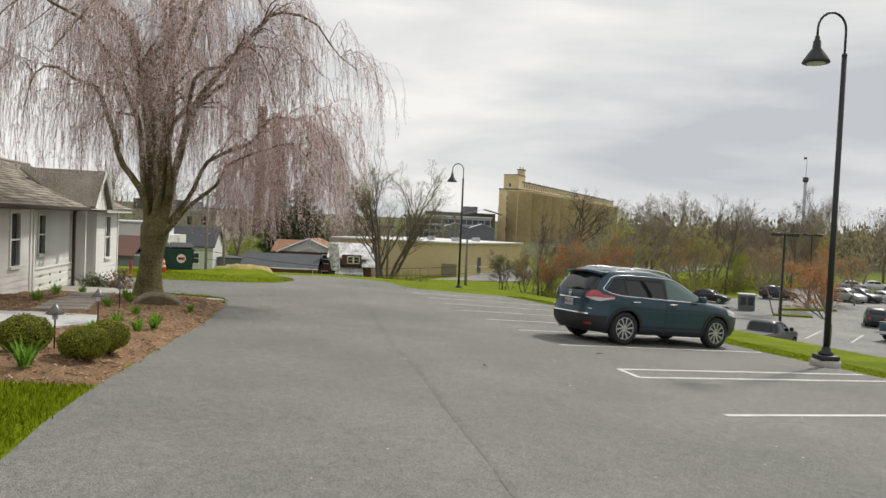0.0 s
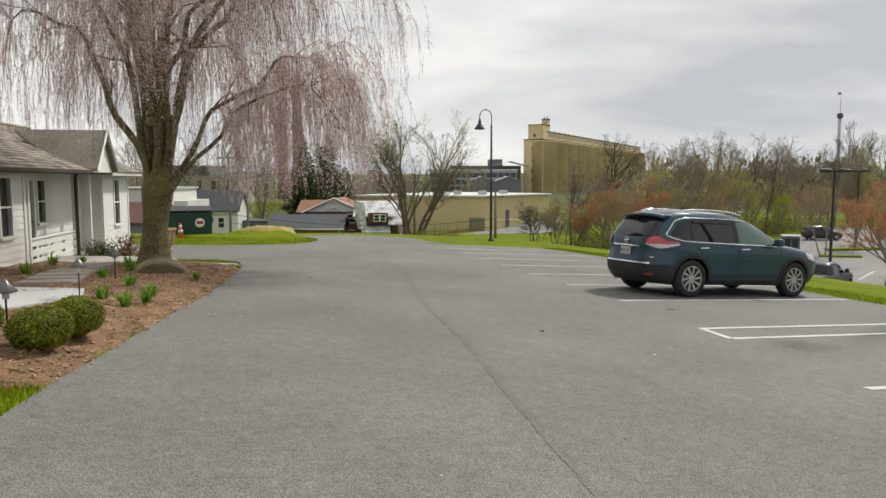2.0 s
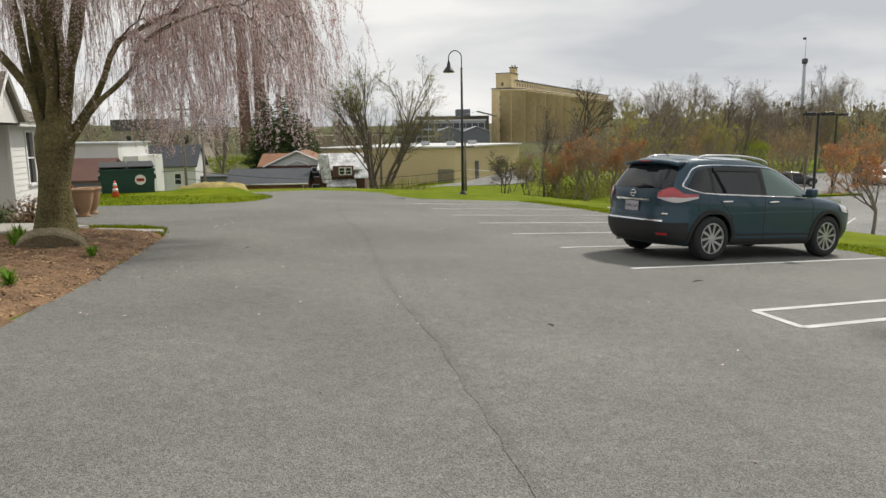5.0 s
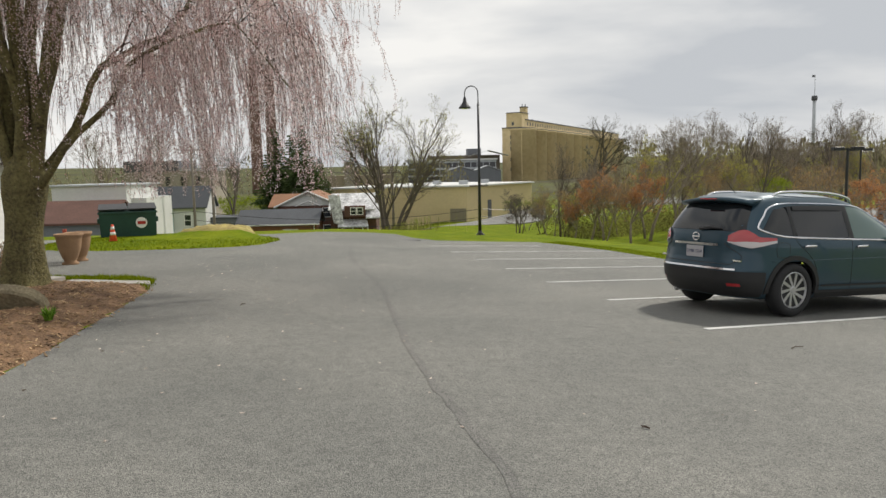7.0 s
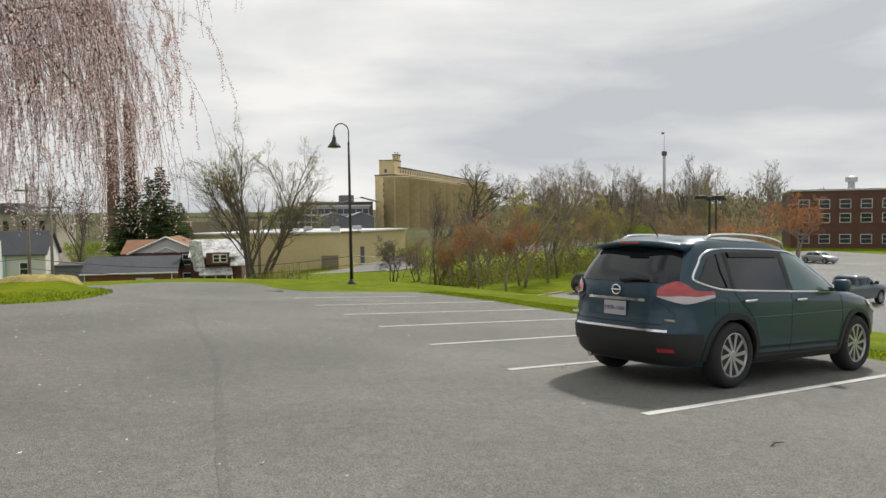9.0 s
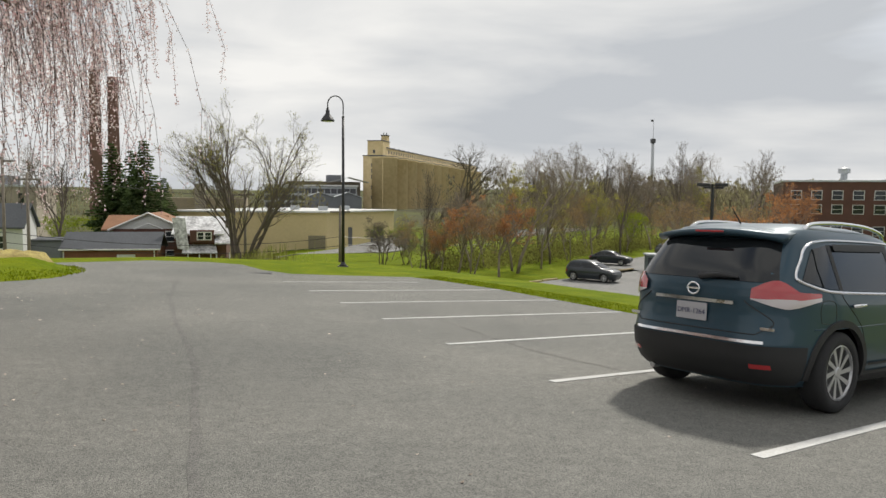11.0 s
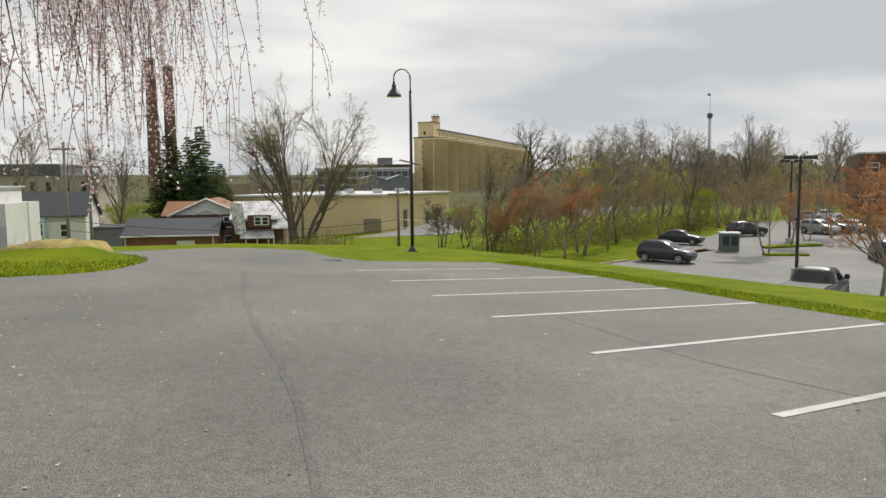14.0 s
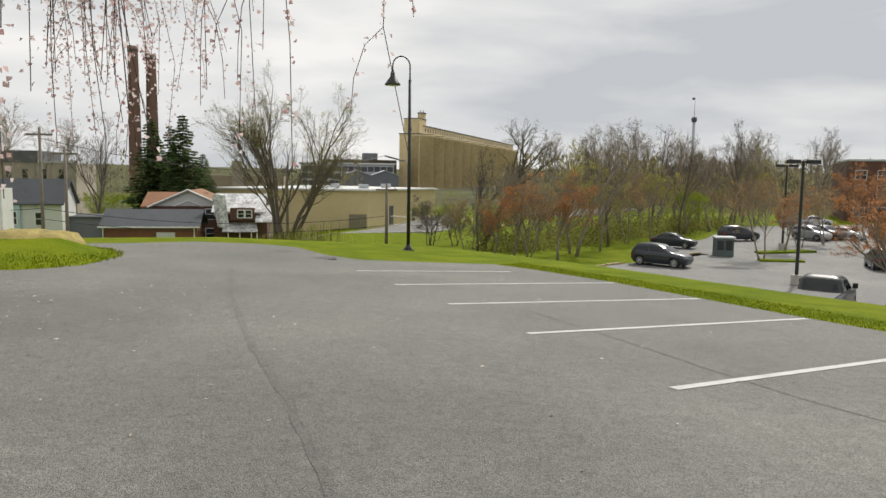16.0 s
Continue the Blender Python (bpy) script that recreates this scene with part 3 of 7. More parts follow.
def wheel_mesh(parent, x, y, r, w, sgn, fancy=True):
    """One wheel at (x, y), its outer face towards sgn * y."""
    hub = link("wheel", lathe(bmesh.new(), [(r * 0.35, -w * 0.3), (r * 0.35, w * 0.1)], 16), M_BLACKMETAL, parent)
    hub.matrix_basis = pose(x, y, r, 90 if sgn < 0 else -90, 0, 0)
    bm = bmesh.new()
    prof = [(r * 0.66, -w / 2), (r * 0.9, -w / 2), (r * 0.985, -w * 0.36), (r, -w * 0.2), (r, w * 0.2), (r * 0.985, w * 0.36), (r * 0.9, w / 2), (r * 0.70, w * 0.48), (r * 0.67, w * 0.36)]
    lathe(bm, prof, 40)
    part("tyre", bm, M_TYRE, hub, "", True)
    bm = bmesh.new()
    rr = r * 0.68
    prof = [(rr * 0.99, w * 0.30), (rr, w * 0.44), (rr * 0.95, w * 0.45), (rr * 0.90, w * 0.30), (rr * 0.86, -w * 0.05)]
    rings = []
    for a, z in prof:
        rings.append([bm.verts.new((a * math.cos(2 * math.pi * k / 40), a * math.sin(2 * math.pi * k / 40), z)) for k in range(40)])
    for q, s in zip(rings, rings[1:]):
        for k in range(40):
            bm.faces.new((q[k], q[(k + 1) % 40], s[(k + 1) % 40], s[k]))
    arms = 5
    for i in range(arms):
        for off in (-0.14, 0.14):
            t = 2 * math.pi * i / arms
            p = Vector((rr * 0.14 * math.cos(t + off * 1.6), rr * 0.14 * math.sin(t + off * 1.6), w * 0.36))
            q = Vector((rr * 0.94 * math.cos(t + off * 2.3 + 0.42), rr * 0.94 * math.sin(t + off * 2.3 + 0.42), w * 0.40))
            d = (q - p).normalized(); s = Vector((-d.y, d.x, 0))
            a, b = 0.015 * r / 0.36, 0.021 * r / 0.36
            top = [p - s * a, q - s * b, q + s * b, p + s * a]
            vs = [bm.verts.new(v) for v in top] + [bm.verts.new(v - Vector((0, 0, 0.03))) for v in top]
            for f in ((0, 1, 2, 3), (4, 7, 6, 5), (0, 4, 5, 1), (2, 6, 7, 3), (1, 5, 6, 2), (0, 3, 7, 4)):
                bm.faces.new([vs[k] for k in f])
    lathe(bm, [(rr * 0.2, w * 0.28), (rr * 0.2, w * 0.37), (rr * 0.15, w * 0.4)], 16)
    bmesh.ops.recalc_face_normals(bm, faces=bm.faces[:])
    part("rim", bm, M_ALLOY, hub, "five twin-spoke alloy rim")
    # Brake disc coloured black: shade behind the spokes is put into it.
    bm = bmesh.new()
    lathe(bm, [(rr * 0.62, -w * 0.1), (rr * 0.62, -w * 0.02), (rr * 0.2, 0.0)], 24)
    part("shaded_brake_disc", bm, M_BLACKMETAL, hub)
    return hub


def text_bm(txt, size, m):
    cu = bpy.data.curves.new("letters", "FONT")
    cu.body, cu.size, cu.align_x, cu.align_y, cu.extrude = txt, size, "CENTER", "CENTER", 0.001
    ob = bpy.data.objects.new("letters", cu)
    me = ob.to_mesh().copy()
    ob.to_mesh_clear()
    bm = bmesh.new(); bm.from_mesh(me); bmesh.ops.transform(bm, matrix=m, verts=bm.verts[:])
    bpy.data.objects.remove(ob); bpy.data.curves.remove(cu); bpy.data.meshes.remove(me)
    return bm


def suv():
    """The dark blue crossover parked in the row; x forward, origin on the ground amid the axles."""
    car = thing("suv", pose(0, 0, 0), "dark blue crossover parked between white lines", "car")
    n = 5.0
    rows = [(0.24, -2.10, 2.08, 0.84), (0.32, -2.20, 2.18, 0.885), (0.46, -2.27, 2.26, 0.91), (0.60, -2.285, 2.29, 0.918), (0.74, -2.25, 2.28, 0.92),
            (0.86, -2.235, 2.20, 0.918), (0.94, -2.235, 2.02, 0.912), (1.00, -2.23, 1.70, 0.900), (1.06, -2.22, 1.26, 0.885), (1.12, -2.20, 1.12, 0.862), (1.22, -2.15, 0.93, 0.825), (1.34, -2.06, 0.68, 0.78),
            (1.46, -1.96, 0.42, 0.735), (1.55, -1.86, 0.18, 0.695), (1.61, -1.74, -0.08, 0.64), (1.65, -1.5, -0.35, 0.52), (1.67, -1.2, -0.62, 0.34)]
    at = car_shape(rows)
    zs = list(np.arange(0.24, 1.0, 0.028)) + list(np.arange(1.0, 1.13, 0.016)) + list(np.arange(1.14, 1.60, 0.035)) + [1.60, 1.63, 1.65, 1.66, 1.67]
    axle = ((-1.353, 0.36), (1.353, 0.36))
    part("body", car_body(bmesh.new(), at, zs, n, axle, 0.41), M_PAINT, car, "dark metallic blue paint", True)
    # underside and wheel wells
    part("underbody", blk(-1.75, 1.75, -0.70, 0.70, 0.22, 0.55), M_CLAD, car)
    # cladding: sills, bumpers, arches
    for sgn in (-1, 1):
        bm = bmesh.new()
        side_panel(bm, at, n, [(-0.93, 0.245), (0.93, 0.245)], [(-0.95, 0.35), (0.95, 0.35)], sgn, 0.012, 12, 3)
        part("sill", bm, M_CLAD, car)
        bm = bmesh.new()
        side_panel(bm, at, n, [(-0.86, 0.40), (0.88, 0.40)], [(-0.86, 0.425), (0.88, 0.425)], sgn, 0.014, 12, 1)
        part("side_moulding", bm, M_CLAD, car)
        for wx, wz in axle:
            bm = bmesh.new()
            g = []
            for t in np.linspace(-0.12, math.pi + 0.12, 26):
                row = []
                for rr, lift in ((0.405, -0.03), (0.405, 0.014), (0.462, 0.016), (0.466, 0.0)):
                    x, z = wx + rr * math.cos(t), wz + rr * math.sin(t)
                    z = max(z, 0.245)
                    row.append(bm.verts.new((x, sgn * (car_side(at, x, z, n) + lift), z)))
                g.append(row)
            for q, s in zip(g, g[1:]):
                for j in range(3):
                    bm.faces.new((q[j], q[j + 1], s[j + 1], s[j]))
            bmesh.ops.recalc_face_normals(bm, faces=bm.faces[:])
            part("wheel_arch", bm, M_CLAD, car)
    part("rear_bumper", wrap_panel(bmesh.new(), at, n, np.linspace(0.26, 0.60, 8), -1.83, 0.012, 40), M_CLAD, car, "black plastic lower bumper", True)
    part("bumper_strip", end_panel(bmesh.new(), at, n, [(0.615, -0.66, 0.66), (0.64, -0.66, 0.66)], True, 0.016, 20), M_CHROME, car, "bright strip on the bumper")
    part("front_bumper", end_panel(bmesh.new(), at, n, [(z, -0.80, 0.80) for z in np.linspace(0.26, 0.5, 6)], False, 0.012, 20), M_CLAD, car)
    part("grille", end_panel(bmesh.new(), at, n, [(z, -0.42, 0.42) for z in np.linspace(0.58, 0.84, 6)], False, 0.01, 12), M_CLAD, car)
    # glass
    part("rear_window", end_panel(bmesh.new(), at, n, [(z, -0.70 + 0.30 * (z - 1.13), 0.70 - 0.30 * (z - 1.13)) for z in np.linspace(1.13, 1.50, 8)], True, 0.007, 16), M_CARGLASS, car, "tinted rear window", True)
    part("windscreen", end_panel(bmesh.new(), at, n, [(z, -0.76 + 0.30 * (z - 1.1), 0.76 - 0.30 * (z - 1.1)) for z in np.linspace(1.10, 1.56, 10)], False, 0.007, 16), M_CARGLASS2, car, "", True)
    for sgn in (-1, 1):
        for low, high, mat in (([(-1.86, 1.16), (-1.60, 1.10), (-1.38, 1.085)], [(-1.74, 1.30), (-1.62, 1.43), (-1.38, 1.475)], M_CARGLASS),
                               ([(-1.33, 1.08), (-0.9, 1.07), (-0.30, 1.06)], [(-1.33, 1.48), (-0.9, 1.50), (-0.30, 1.50)], M_CARGLASS),
                               ([(-0.20, 1.06), (0.35, 1.055), (0.86, 1.05)], [(-0.20, 1.50), (0.22, 1.455), (0.74, 1.17)], M_CARGLASS2)):
            part("side_window", side_panel(bmesh.new(), at, n, low, high, sgn, 0.006, 10, 8), mat, car, "", True)
        # bright surround
        loop = [(0.90, 1.035), (0.30, 1.04), (-0.6, 1.05), (-1.38, 1.065), (-1.64, 1.085), (-1.87, 1.145), (-1.91, 1.20), (-1.80, 1.33), (-1.68, 1.45), (-1.42, 1.51), (-0.8, 1.525), (-0.2, 1.52), (0.20, 1.48), (0.50, 1.34), (0.80, 1.17), (0.92, 1.06)]
        loop = spline(loop, 4)
        part("window_trim", tube(bmesh.new(), [(x, sgn * (car_side(at, x, z, n) + 0.006), z) for x, z in loop], 0.013, 6), M_CHROME, car, "chrome window surround")
        part("door_pillar", side_panel(bmesh.new(), at, n, [(-0.30, 1.06), (-0.20, 1.06)], [(-0.30, 1.50), (-0.20, 1.50)], sgn, 0.009, 2, 6), M_CLAD, car)
        part("door_pillar", side_panel(bmesh.new(), at, n, [(-1.39, 1.085), (-1.33, 1.085)], [(-1.39, 1.475), (-1.33, 1.475)], sgn, 0.009, 2, 6), M_CLAD, car)
        # door seams
        for pts in ([(-0.25, 0.36), (-0.25, 0.7), (-0.24, 1.05)], [(0.86, 0.40), (0.93, 0.7), (0.90, 1.03)], [(-0.93, 0.52), (-1.02, 0.75), (-1.30, 0.98), (-1.36, 1.06)]):
            pts = spline(pts, 6)
            part("door_seam", tube(bmesh.new(), [(x, sgn * (car_side(at, x, z, n) - 0.001), z) for x, z in pts], 0.005, 5), M_BLACKMETAL, car)
        for hx in (-1.10, -0.05):
            bm = bmesh.new()
            tube(bm, [(hx - 0.11, sgn * (car_side(at, hx, 0.95, n) + 0.012), 0.945), (hx - 0.07, sgn * (car_side(at, hx, 0.95, n) + 0.035), 0.95), (hx + 0.07, sgn * (car_side(at, hx, 0.95, n) + 0.035), 0.955), (hx + 0.11, sgn * (car_side(at, hx, 0.95, n) + 0.012), 0.955)], 0.017, 8)
            part("door_handle", bm, M_CHROME, car, "chrome door handle", True)
        # mirror
        bm = bmesh.new()
        box(bm, 0.66, 0.80, sgn * 0.92 if sgn > 0 else -1.09, 1.09 if sgn > 0 else -0.92, 1.04, 1.19, 0.035)
        box(bm, 0.70, 0.76, 0.80 if sgn > 0 else -0.95, 0.95 if sgn > 0 else -0.80, 1.04, 1.09, 0.01)
        part("mirror", bm, M_PAINT, car, "", True)
        # tail light: red lens over a clear band, wrapping the corner to a point
        lo = lambda t: 0.985 - 0.075 * math.sin(min(t * 1.5, 1) * math.pi / 2) + 0.10 * max(t - 0.5, 0) ** 1.3 * 2
        hi = lambda t: 1.075 + 0.085 * math.sin(min(t * 1.45, 1) * math.pi) - 0.02 * t
        mid = lambda t: lo(t) + (hi(t) - lo(t)) * (0.10 + 0.36 * min(t * 1.6, 1))
        part("tail_light", wrap_panel(bmesh.new(), at, n, [0] * 5, -1.68, 0.018, 22, 0.53, sgn, (mid, hi)), M_REDLENS, car, "red tail light lens", True)
        part("tail_light", wrap_panel(bmesh.new(), at, n, [0] * 4, -1.68, 0.018, 22, 0.53, sgn, (lo, mid)), M_CLEARLENS, car, "clear lower tail light lens", True)
        bm = end_panel(bmesh.new(), at, n, [(z, 0.56, 0.70) if sgn > 0 else (z, -0.70, -0.56) for z in (0.40, 0.44)], True, 0.02, 4)
        part("reflector", bm, M_REDLENS, car, "small red bumper reflector")
        bm = bmesh.new()
        side_panel(bm, at, n, [(1.72, 0.80), (2.05, 0.74), (2.22, 0.70)], [(1.66, 0.93), (2.0, 0.88), (2.18, 0.82)], sgn, 0.012, 10, 4)
        part("headlight", bm, M_CLEARLENS, car, "", True)
        # roof rail
        pts = [(-1.50, sgn * 0.585, 1.60), (-1.36, sgn * 0.585, 1.66), (-0.9, sgn * 0.60, 1.685), (-0.35, sgn * 0.595, 1.675), (0.02, sgn * 0.575, 1.625), (0.12, sgn * 0.56, 1.555)]
        part("roof_rail", tube(bmesh.new(), spline(pts, 5), 0.02, 8), M_CHROME, car, "silver roof rail", True)
        for wx, wz in axle:
            wheel_mesh(car, wx, sgn * 0.80, 0.36, 0.225, sgn)
    # fuel flap and the dark rain shields over the side glass
    flap = [(-1.66, 0.80), (-1.48, 0.80), (-1.46, 0.90), (-1.48, 0.98), (-1.64, 0.99), (-1.68, 0.90), (-1.66, 0.80)]
    part("fuel_flap_seam", tube(bmesh.new(), [(x, -(car_side(at, x, z, n) - 0.001), z) for x, z in spline(flap, 3)], 0.004, 5), M_BLACKMETAL, car)
    for sgn in (-1, 1):
        part("rain_shield", side_panel(bmesh.new(), at, n, [(-1.30, 1.425), (-0.32, 1.44)], [(-1.30, 1.485), (-0.32, 1.505)], sgn, 0.022, 8, 2), M_CLAD, car, "dark rain shield over the rear door glass")
        part("shoulder_crease", tube(bmesh.new(), [(x, sgn * (car_side(at, x, 0.78 + 0.02 * x, n) - 0.004), 0.78 + 0.02 * x) for x in np.linspace(-1.75, 1.6, 24)], 0.008, 6), M_PAINT, car, "", True)
    # spoiler, wiper, emblem, garnish, plate
    bm = bmesh.new()
    for i, (x0, z0, x1, z1) in enumerate([(-1.72, 1.615, -2.04, 1.572)]):
        vs = []
        for yy in np.linspace(-0.64, 0.64, 13):
            k = abs(yy) / 0.64
            vs.append([bm.verts.new((x0, yy, z0 - 0.05 * k * k)), bm.verts.new((x1 + 0.10 * k * k, yy, z1 - 0.05 * k * k)), bm.verts.new((x1 + 0.10 * k * k + 0.01, yy, z1 - 0.035 - 0.05 * k * k)), bm.verts.new((x0 - 0.16, yy, z0 - 0.10 - 0.05 * k * k))])
        for q, s in zip(vs, vs[1:]):
            for j in range(4):
                bm.faces.new((q[j], q[(j + 1) % 4], s[(j + 1) % 4], s[j]))
        bm.faces.new(vs[0]); bm.faces.new(vs[-1][::-1])
    bmesh.ops.recalc_face_normals(bm, faces=bm.faces[:])
    part("spoiler", bm, M_PAINT, car, "roof spoiler over the rear window", True)
    bm = bmesh.new()
    box(bm, -2.065, -2.035, -0.14, 0.14, 1.548, 1.566, 0.004)
    part("brake_light", bm, M_REDLENS, car)
    bm = bmesh.new()
    tube(bm, [(car_end(at, -0.02, 1.15, n) - 0.03, -0.04, 1.15), (car_end(at, -0.2, 1.17, n) - 0.035, -0.22, 1.17), (car_end(at, -0.35, 1.16, n) - 0.025, -0.40, 1.16)], [0.032, 0.026, 0.012], 8)
    part("wiper", bm, M_BLACKMETAL, car, "", True)
    bm = bmesh.new()
    ex = car_end(at, 0, 1.035, n) - 0.02
    tube(bm, [(ex, 0.058 * math.cos(t), 1.035 + 0.052 * math.sin(t)) for t in np.linspace(0, 2 * math.pi, 25)], 0.009, 6)
    box(bm, ex - 0.008, ex + 0.01, -0.068, 0.068, 1.026, 1.044, 0.003)
    part("emblem", bm, M_CHROME, car, "round chrome emblem with a bar")
    part("garnish", end_panel(bmesh.new(), at, n, [(0.925, -0.40, 0.40), (0.955, -0.40, 0.40)], True, 0.02, 10), M_CHROME, car, "chrome bar above the plate")
    px = car_end(at, 0, 0.83, n) - 0.02
    plate = part("licence_plate", blk(px - 0.006, px + 0.006, -0.155, 0.155, 0.755, 0.91, 0.004), M_PLATE, car, "white licence plate with blue characters")
    part("plate_text", text_bm("DMR-1264", 0.064, Matrix.Translation((px - 0.008, 0, 0.83)) @ Matrix.Rotation(radians(-90), 4, "Z") @ Matrix.Rotation(radians(90), 4, "X")), M_INK, plate)
    for y0, y1, z in ((0.60, 0.74, 0.73), (-0.74, -0.56, 0.73)):
        xe = car_end(at, (y0 + y1) / 2, z, n)
        part("badge", blk(xe - 0.018, xe, y0, y1, z, z + 0.025, 0.002), M_CHROME, car, "small chrome lettering bar")
    # tailgate seams
    for sgn in (-1, 1):
        pts = spline([(0.70, sgn * 0.60), (0.80, sgn * 0.70), (0.95, sgn * 0.50), (0.97, sgn * 0.49)], 5)
        part("tailgate_seam", tube(bmesh.new(), [(car_end(at, y, z, n) - 0.001, y, z) for z, y in pts], 0.005, 5), M_BLACKMETAL, car)
    part("tailgate_seam", tube(bmesh.new(), [(car_end(at, y, 0.69, n) - 0.001, y, 0.69) for y in np.linspace(-0.6, 0.6, 12)], 0.005, 5), M_BLACKMETAL, car)
    part("exhaust", tube(bmesh.new(), [(-2.12, 0.5, 0.25), (-1.7, 0.5, 0.25)], 0.03, 12), M_ALLOY, car)
    part("antenna", tube(bmesh.new(), [(-1.55, 0.0, 1.65), (-1.72, 0.0, 1.80)], [0.008, 0.003], 6), M_BLACKMETAL, car)
    return car


CAR_DIR = ROW_E.normalized()
CAR_MID = Vector((4.62, 14.21)) + CAR_DIR * 1.353 + Vector((-CAR_DIR.y, CAR_DIR.x)) * 0.83 + CAR_DIR * 0.08
car_1 = suv()
up = Vector((-SX, -SY, 1)).normalized()
fx = Vector((CAR_DIR.x, CAR_DIR.y, SX * CAR_DIR.x + SY * CAR_DIR.y)).normalized()
fy = up.cross(fx)
car_1.matrix_world = Matrix(((fx.x, fy.x, up.x, CAR_MID.x), (fx.y, fy.y, up.y, CAR_MID.y), (fx.z, fy.z, up.z, lot_z(*CAR_MID) + 0.014), (0, 0, 0, 1)))

# ---- draped beds and mounds ----
def edge_distance(poly, x, y):
    """Distance to the outline of a plan polygon, positive inside."""
    inside, best = False, 1e9
    k = len(poly)
    for i in range(k):
        (xa, ya), (xb, yb) = poly[i], poly[(i + 1) % k]
        if (ya > y) != (yb > y) and x < (xb - xa) * (y - ya) / (yb - ya) + xa:
            inside = not inside
        dx, dy = xb - xa, yb - ya
        t = min(max(((x - xa) * dx + (y - ya) * dy) / (dx * dx + dy * dy + 1e-12), 0), 1)
        best = min(best, math.hypot(x - xa - t * dx, y - ya - t * dy))
    return best if inside else -best


def mound(name, poly, rise, mat, label, category, step=0.16, rough=0.03, ramp=0.7):
    xs = np.arange(min(p[0] for p in poly) - step, max(p[0] for p in poly) + step, step)
    ys = np.arange(min(p[1] for p in poly) - step, max(p[1] for p in poly) + step, step)
    verts, index, faces = [], {}, []
    for j, y in enumerate(ys):
        for i, x in enumerate(xs):
            x1, y1 = x + 0.05 * noise.noise((x * 2, y * 2, 1)), y + 0.05 * noise.noise((x * 2, y * 2, 5))
            d = edge_distance(poly, x1, y1)
            if d > -step * 0.9:
                index[i, j] = len(verts)
                z = lot_z(x1, y1) + (0.022 + rise(x1, y1) * sstep(max(d, 0) / ramp) + rough * sstep(max(d, 0) / 0.3) * noise.noise((x1 * 4, y1 * 4, 2)) if d > 0.01 else -0.05)
                verts.append((x1, y1, z))
    for j in range(len(ys) - 1):
        for i in range(len(xs) - 1):
            q = [index.get(k) for k in ((i, j), (i + 1, j), (i + 1, j + 1), (i, j + 1))]
            if None not in q:
                faces.append(q)
    me = bpy.data.meshes.new(name)
    me.from_pydata(verts, [], faces)
    me.polygons.foreach_set("use_smooth", [True] * len(faces))
    me.materials.append(mat)
    return tagged(new(name, me), label, category, kind="structure")


BED = [(-2.92, 5.62), (-3.07, 7.0), (-3.32, 9.0), (-3.52, 11.0), (-3.92, 13.6), (-4.22, 15.4), (-4.6, 16.3), (-6.2, 16.7), (-7.6, 17.2), (-9.2, 17.4), (-9.1, 12.0), (-7.9, 8.5), (-5.4, 6.3), (-4.0, 5.45)]
ISLAND = smooth_poly([(-9.2, 25.9), (-6.7, 26.1), (-5.45, 26.7), (-5.0, 28.6), (-5.4, 31.0), (-6.6, 33.3), (-9.4, 34.6), (-12.5, 33.6), (-13.5, 30.0), (-12.0, 27.3)], 5)
mound("flower_bed", BED, lambda x, y: 0.10, M_MULCH, "brown wood mulch bed along the drive", "flower bed", 0.14, 0.05)
mound("grass_island", ISLAND, lambda x, y: 0.16 + 0.3 * math.exp(-((x + 7.4) ** 2 + (y - 30.8) ** 2) / 3.0), M_GRASS, "mown green grass island in the drive", "lawn", 0.25, 0.04, 1.4)
mound("straw_heap", smooth_poly([(-9.0, 30.4), (-7.6, 29.5), (-6.1, 30.3), (-6.2, 31.6), (-7.6, 32.4), (-8.9, 31.7)], 4), lambda x, y: 0.2 + 0.36 * math.exp(-((x + 7.4) ** 2 + (y - 30.8) ** 2) / 2.4), M_STRAW, "heap of dry straw and soil on the grass", "straw", 0.16, 0.15, 0.45)


def chips(poly, count, seed):
    """Loose wood chips over a bed."""
    rng = random.Random(seed)
    verts, faces = [], []
    x0, x1, y0, y1 = min(p[0] for p in poly), max(p[0] for p in poly), min(p[1] for p in poly), max(p[1] for p in poly)
    while len(faces) < count * 6:
        x, y = rng.uniform(x0, x1), rng.uniform(y0, y1)
        d = edge_distance(poly, x, y)
        if d < -0.05 or (d < 0.02 and rng.random() < 0.7):
            continue
        z = lot_z(x, y) + 0.03 + 0.10 * sstep(max(d, 0) / 0.7) + 0.05 * sstep(max(d, 0) / 0.3) * noise.noise((x * 4, y * 4, 2))
        l, w, h = rng.uniform(0.02, 0.07), rng.uniform(0.008, 0.02), 0.006
        m = pose(x, y, z, rng.uniform(-25, 25), rng.uniform(-25, 25), rng.uniform(0, 360))
        b = len(verts)
        for sx, sy, sz in ((-1, -1, -1), (1, -1, -1), (1, 1, -1), (-1, 1, -1), (-1, -1, 1), (1, -1, 1), (1, 1, 1), (-1, 1, 1)):
            verts.append(tuple(m @ Vector((sx * l / 2, sy * w / 2, sz * h / 2))))
        faces += [(b, b + 3, b + 2, b + 1), (b + 4, b + 5, b + 6, b + 7), (b, b + 1, b + 5, b + 4), (b + 1, b + 2, b + 6, b + 5), (b + 2, b + 3, b + 7, b + 6), (b + 3, b, b + 4, b + 7)]
    me = bpy.data.meshes.new("mulch_chips")
    me.from_pydata(verts, [], faces)
    me.materials.append(M_CHIP)
    tagged(new("mulch_chips", me), "loose pale and brown wood chips on the bed", "mulch", kind="stuff")


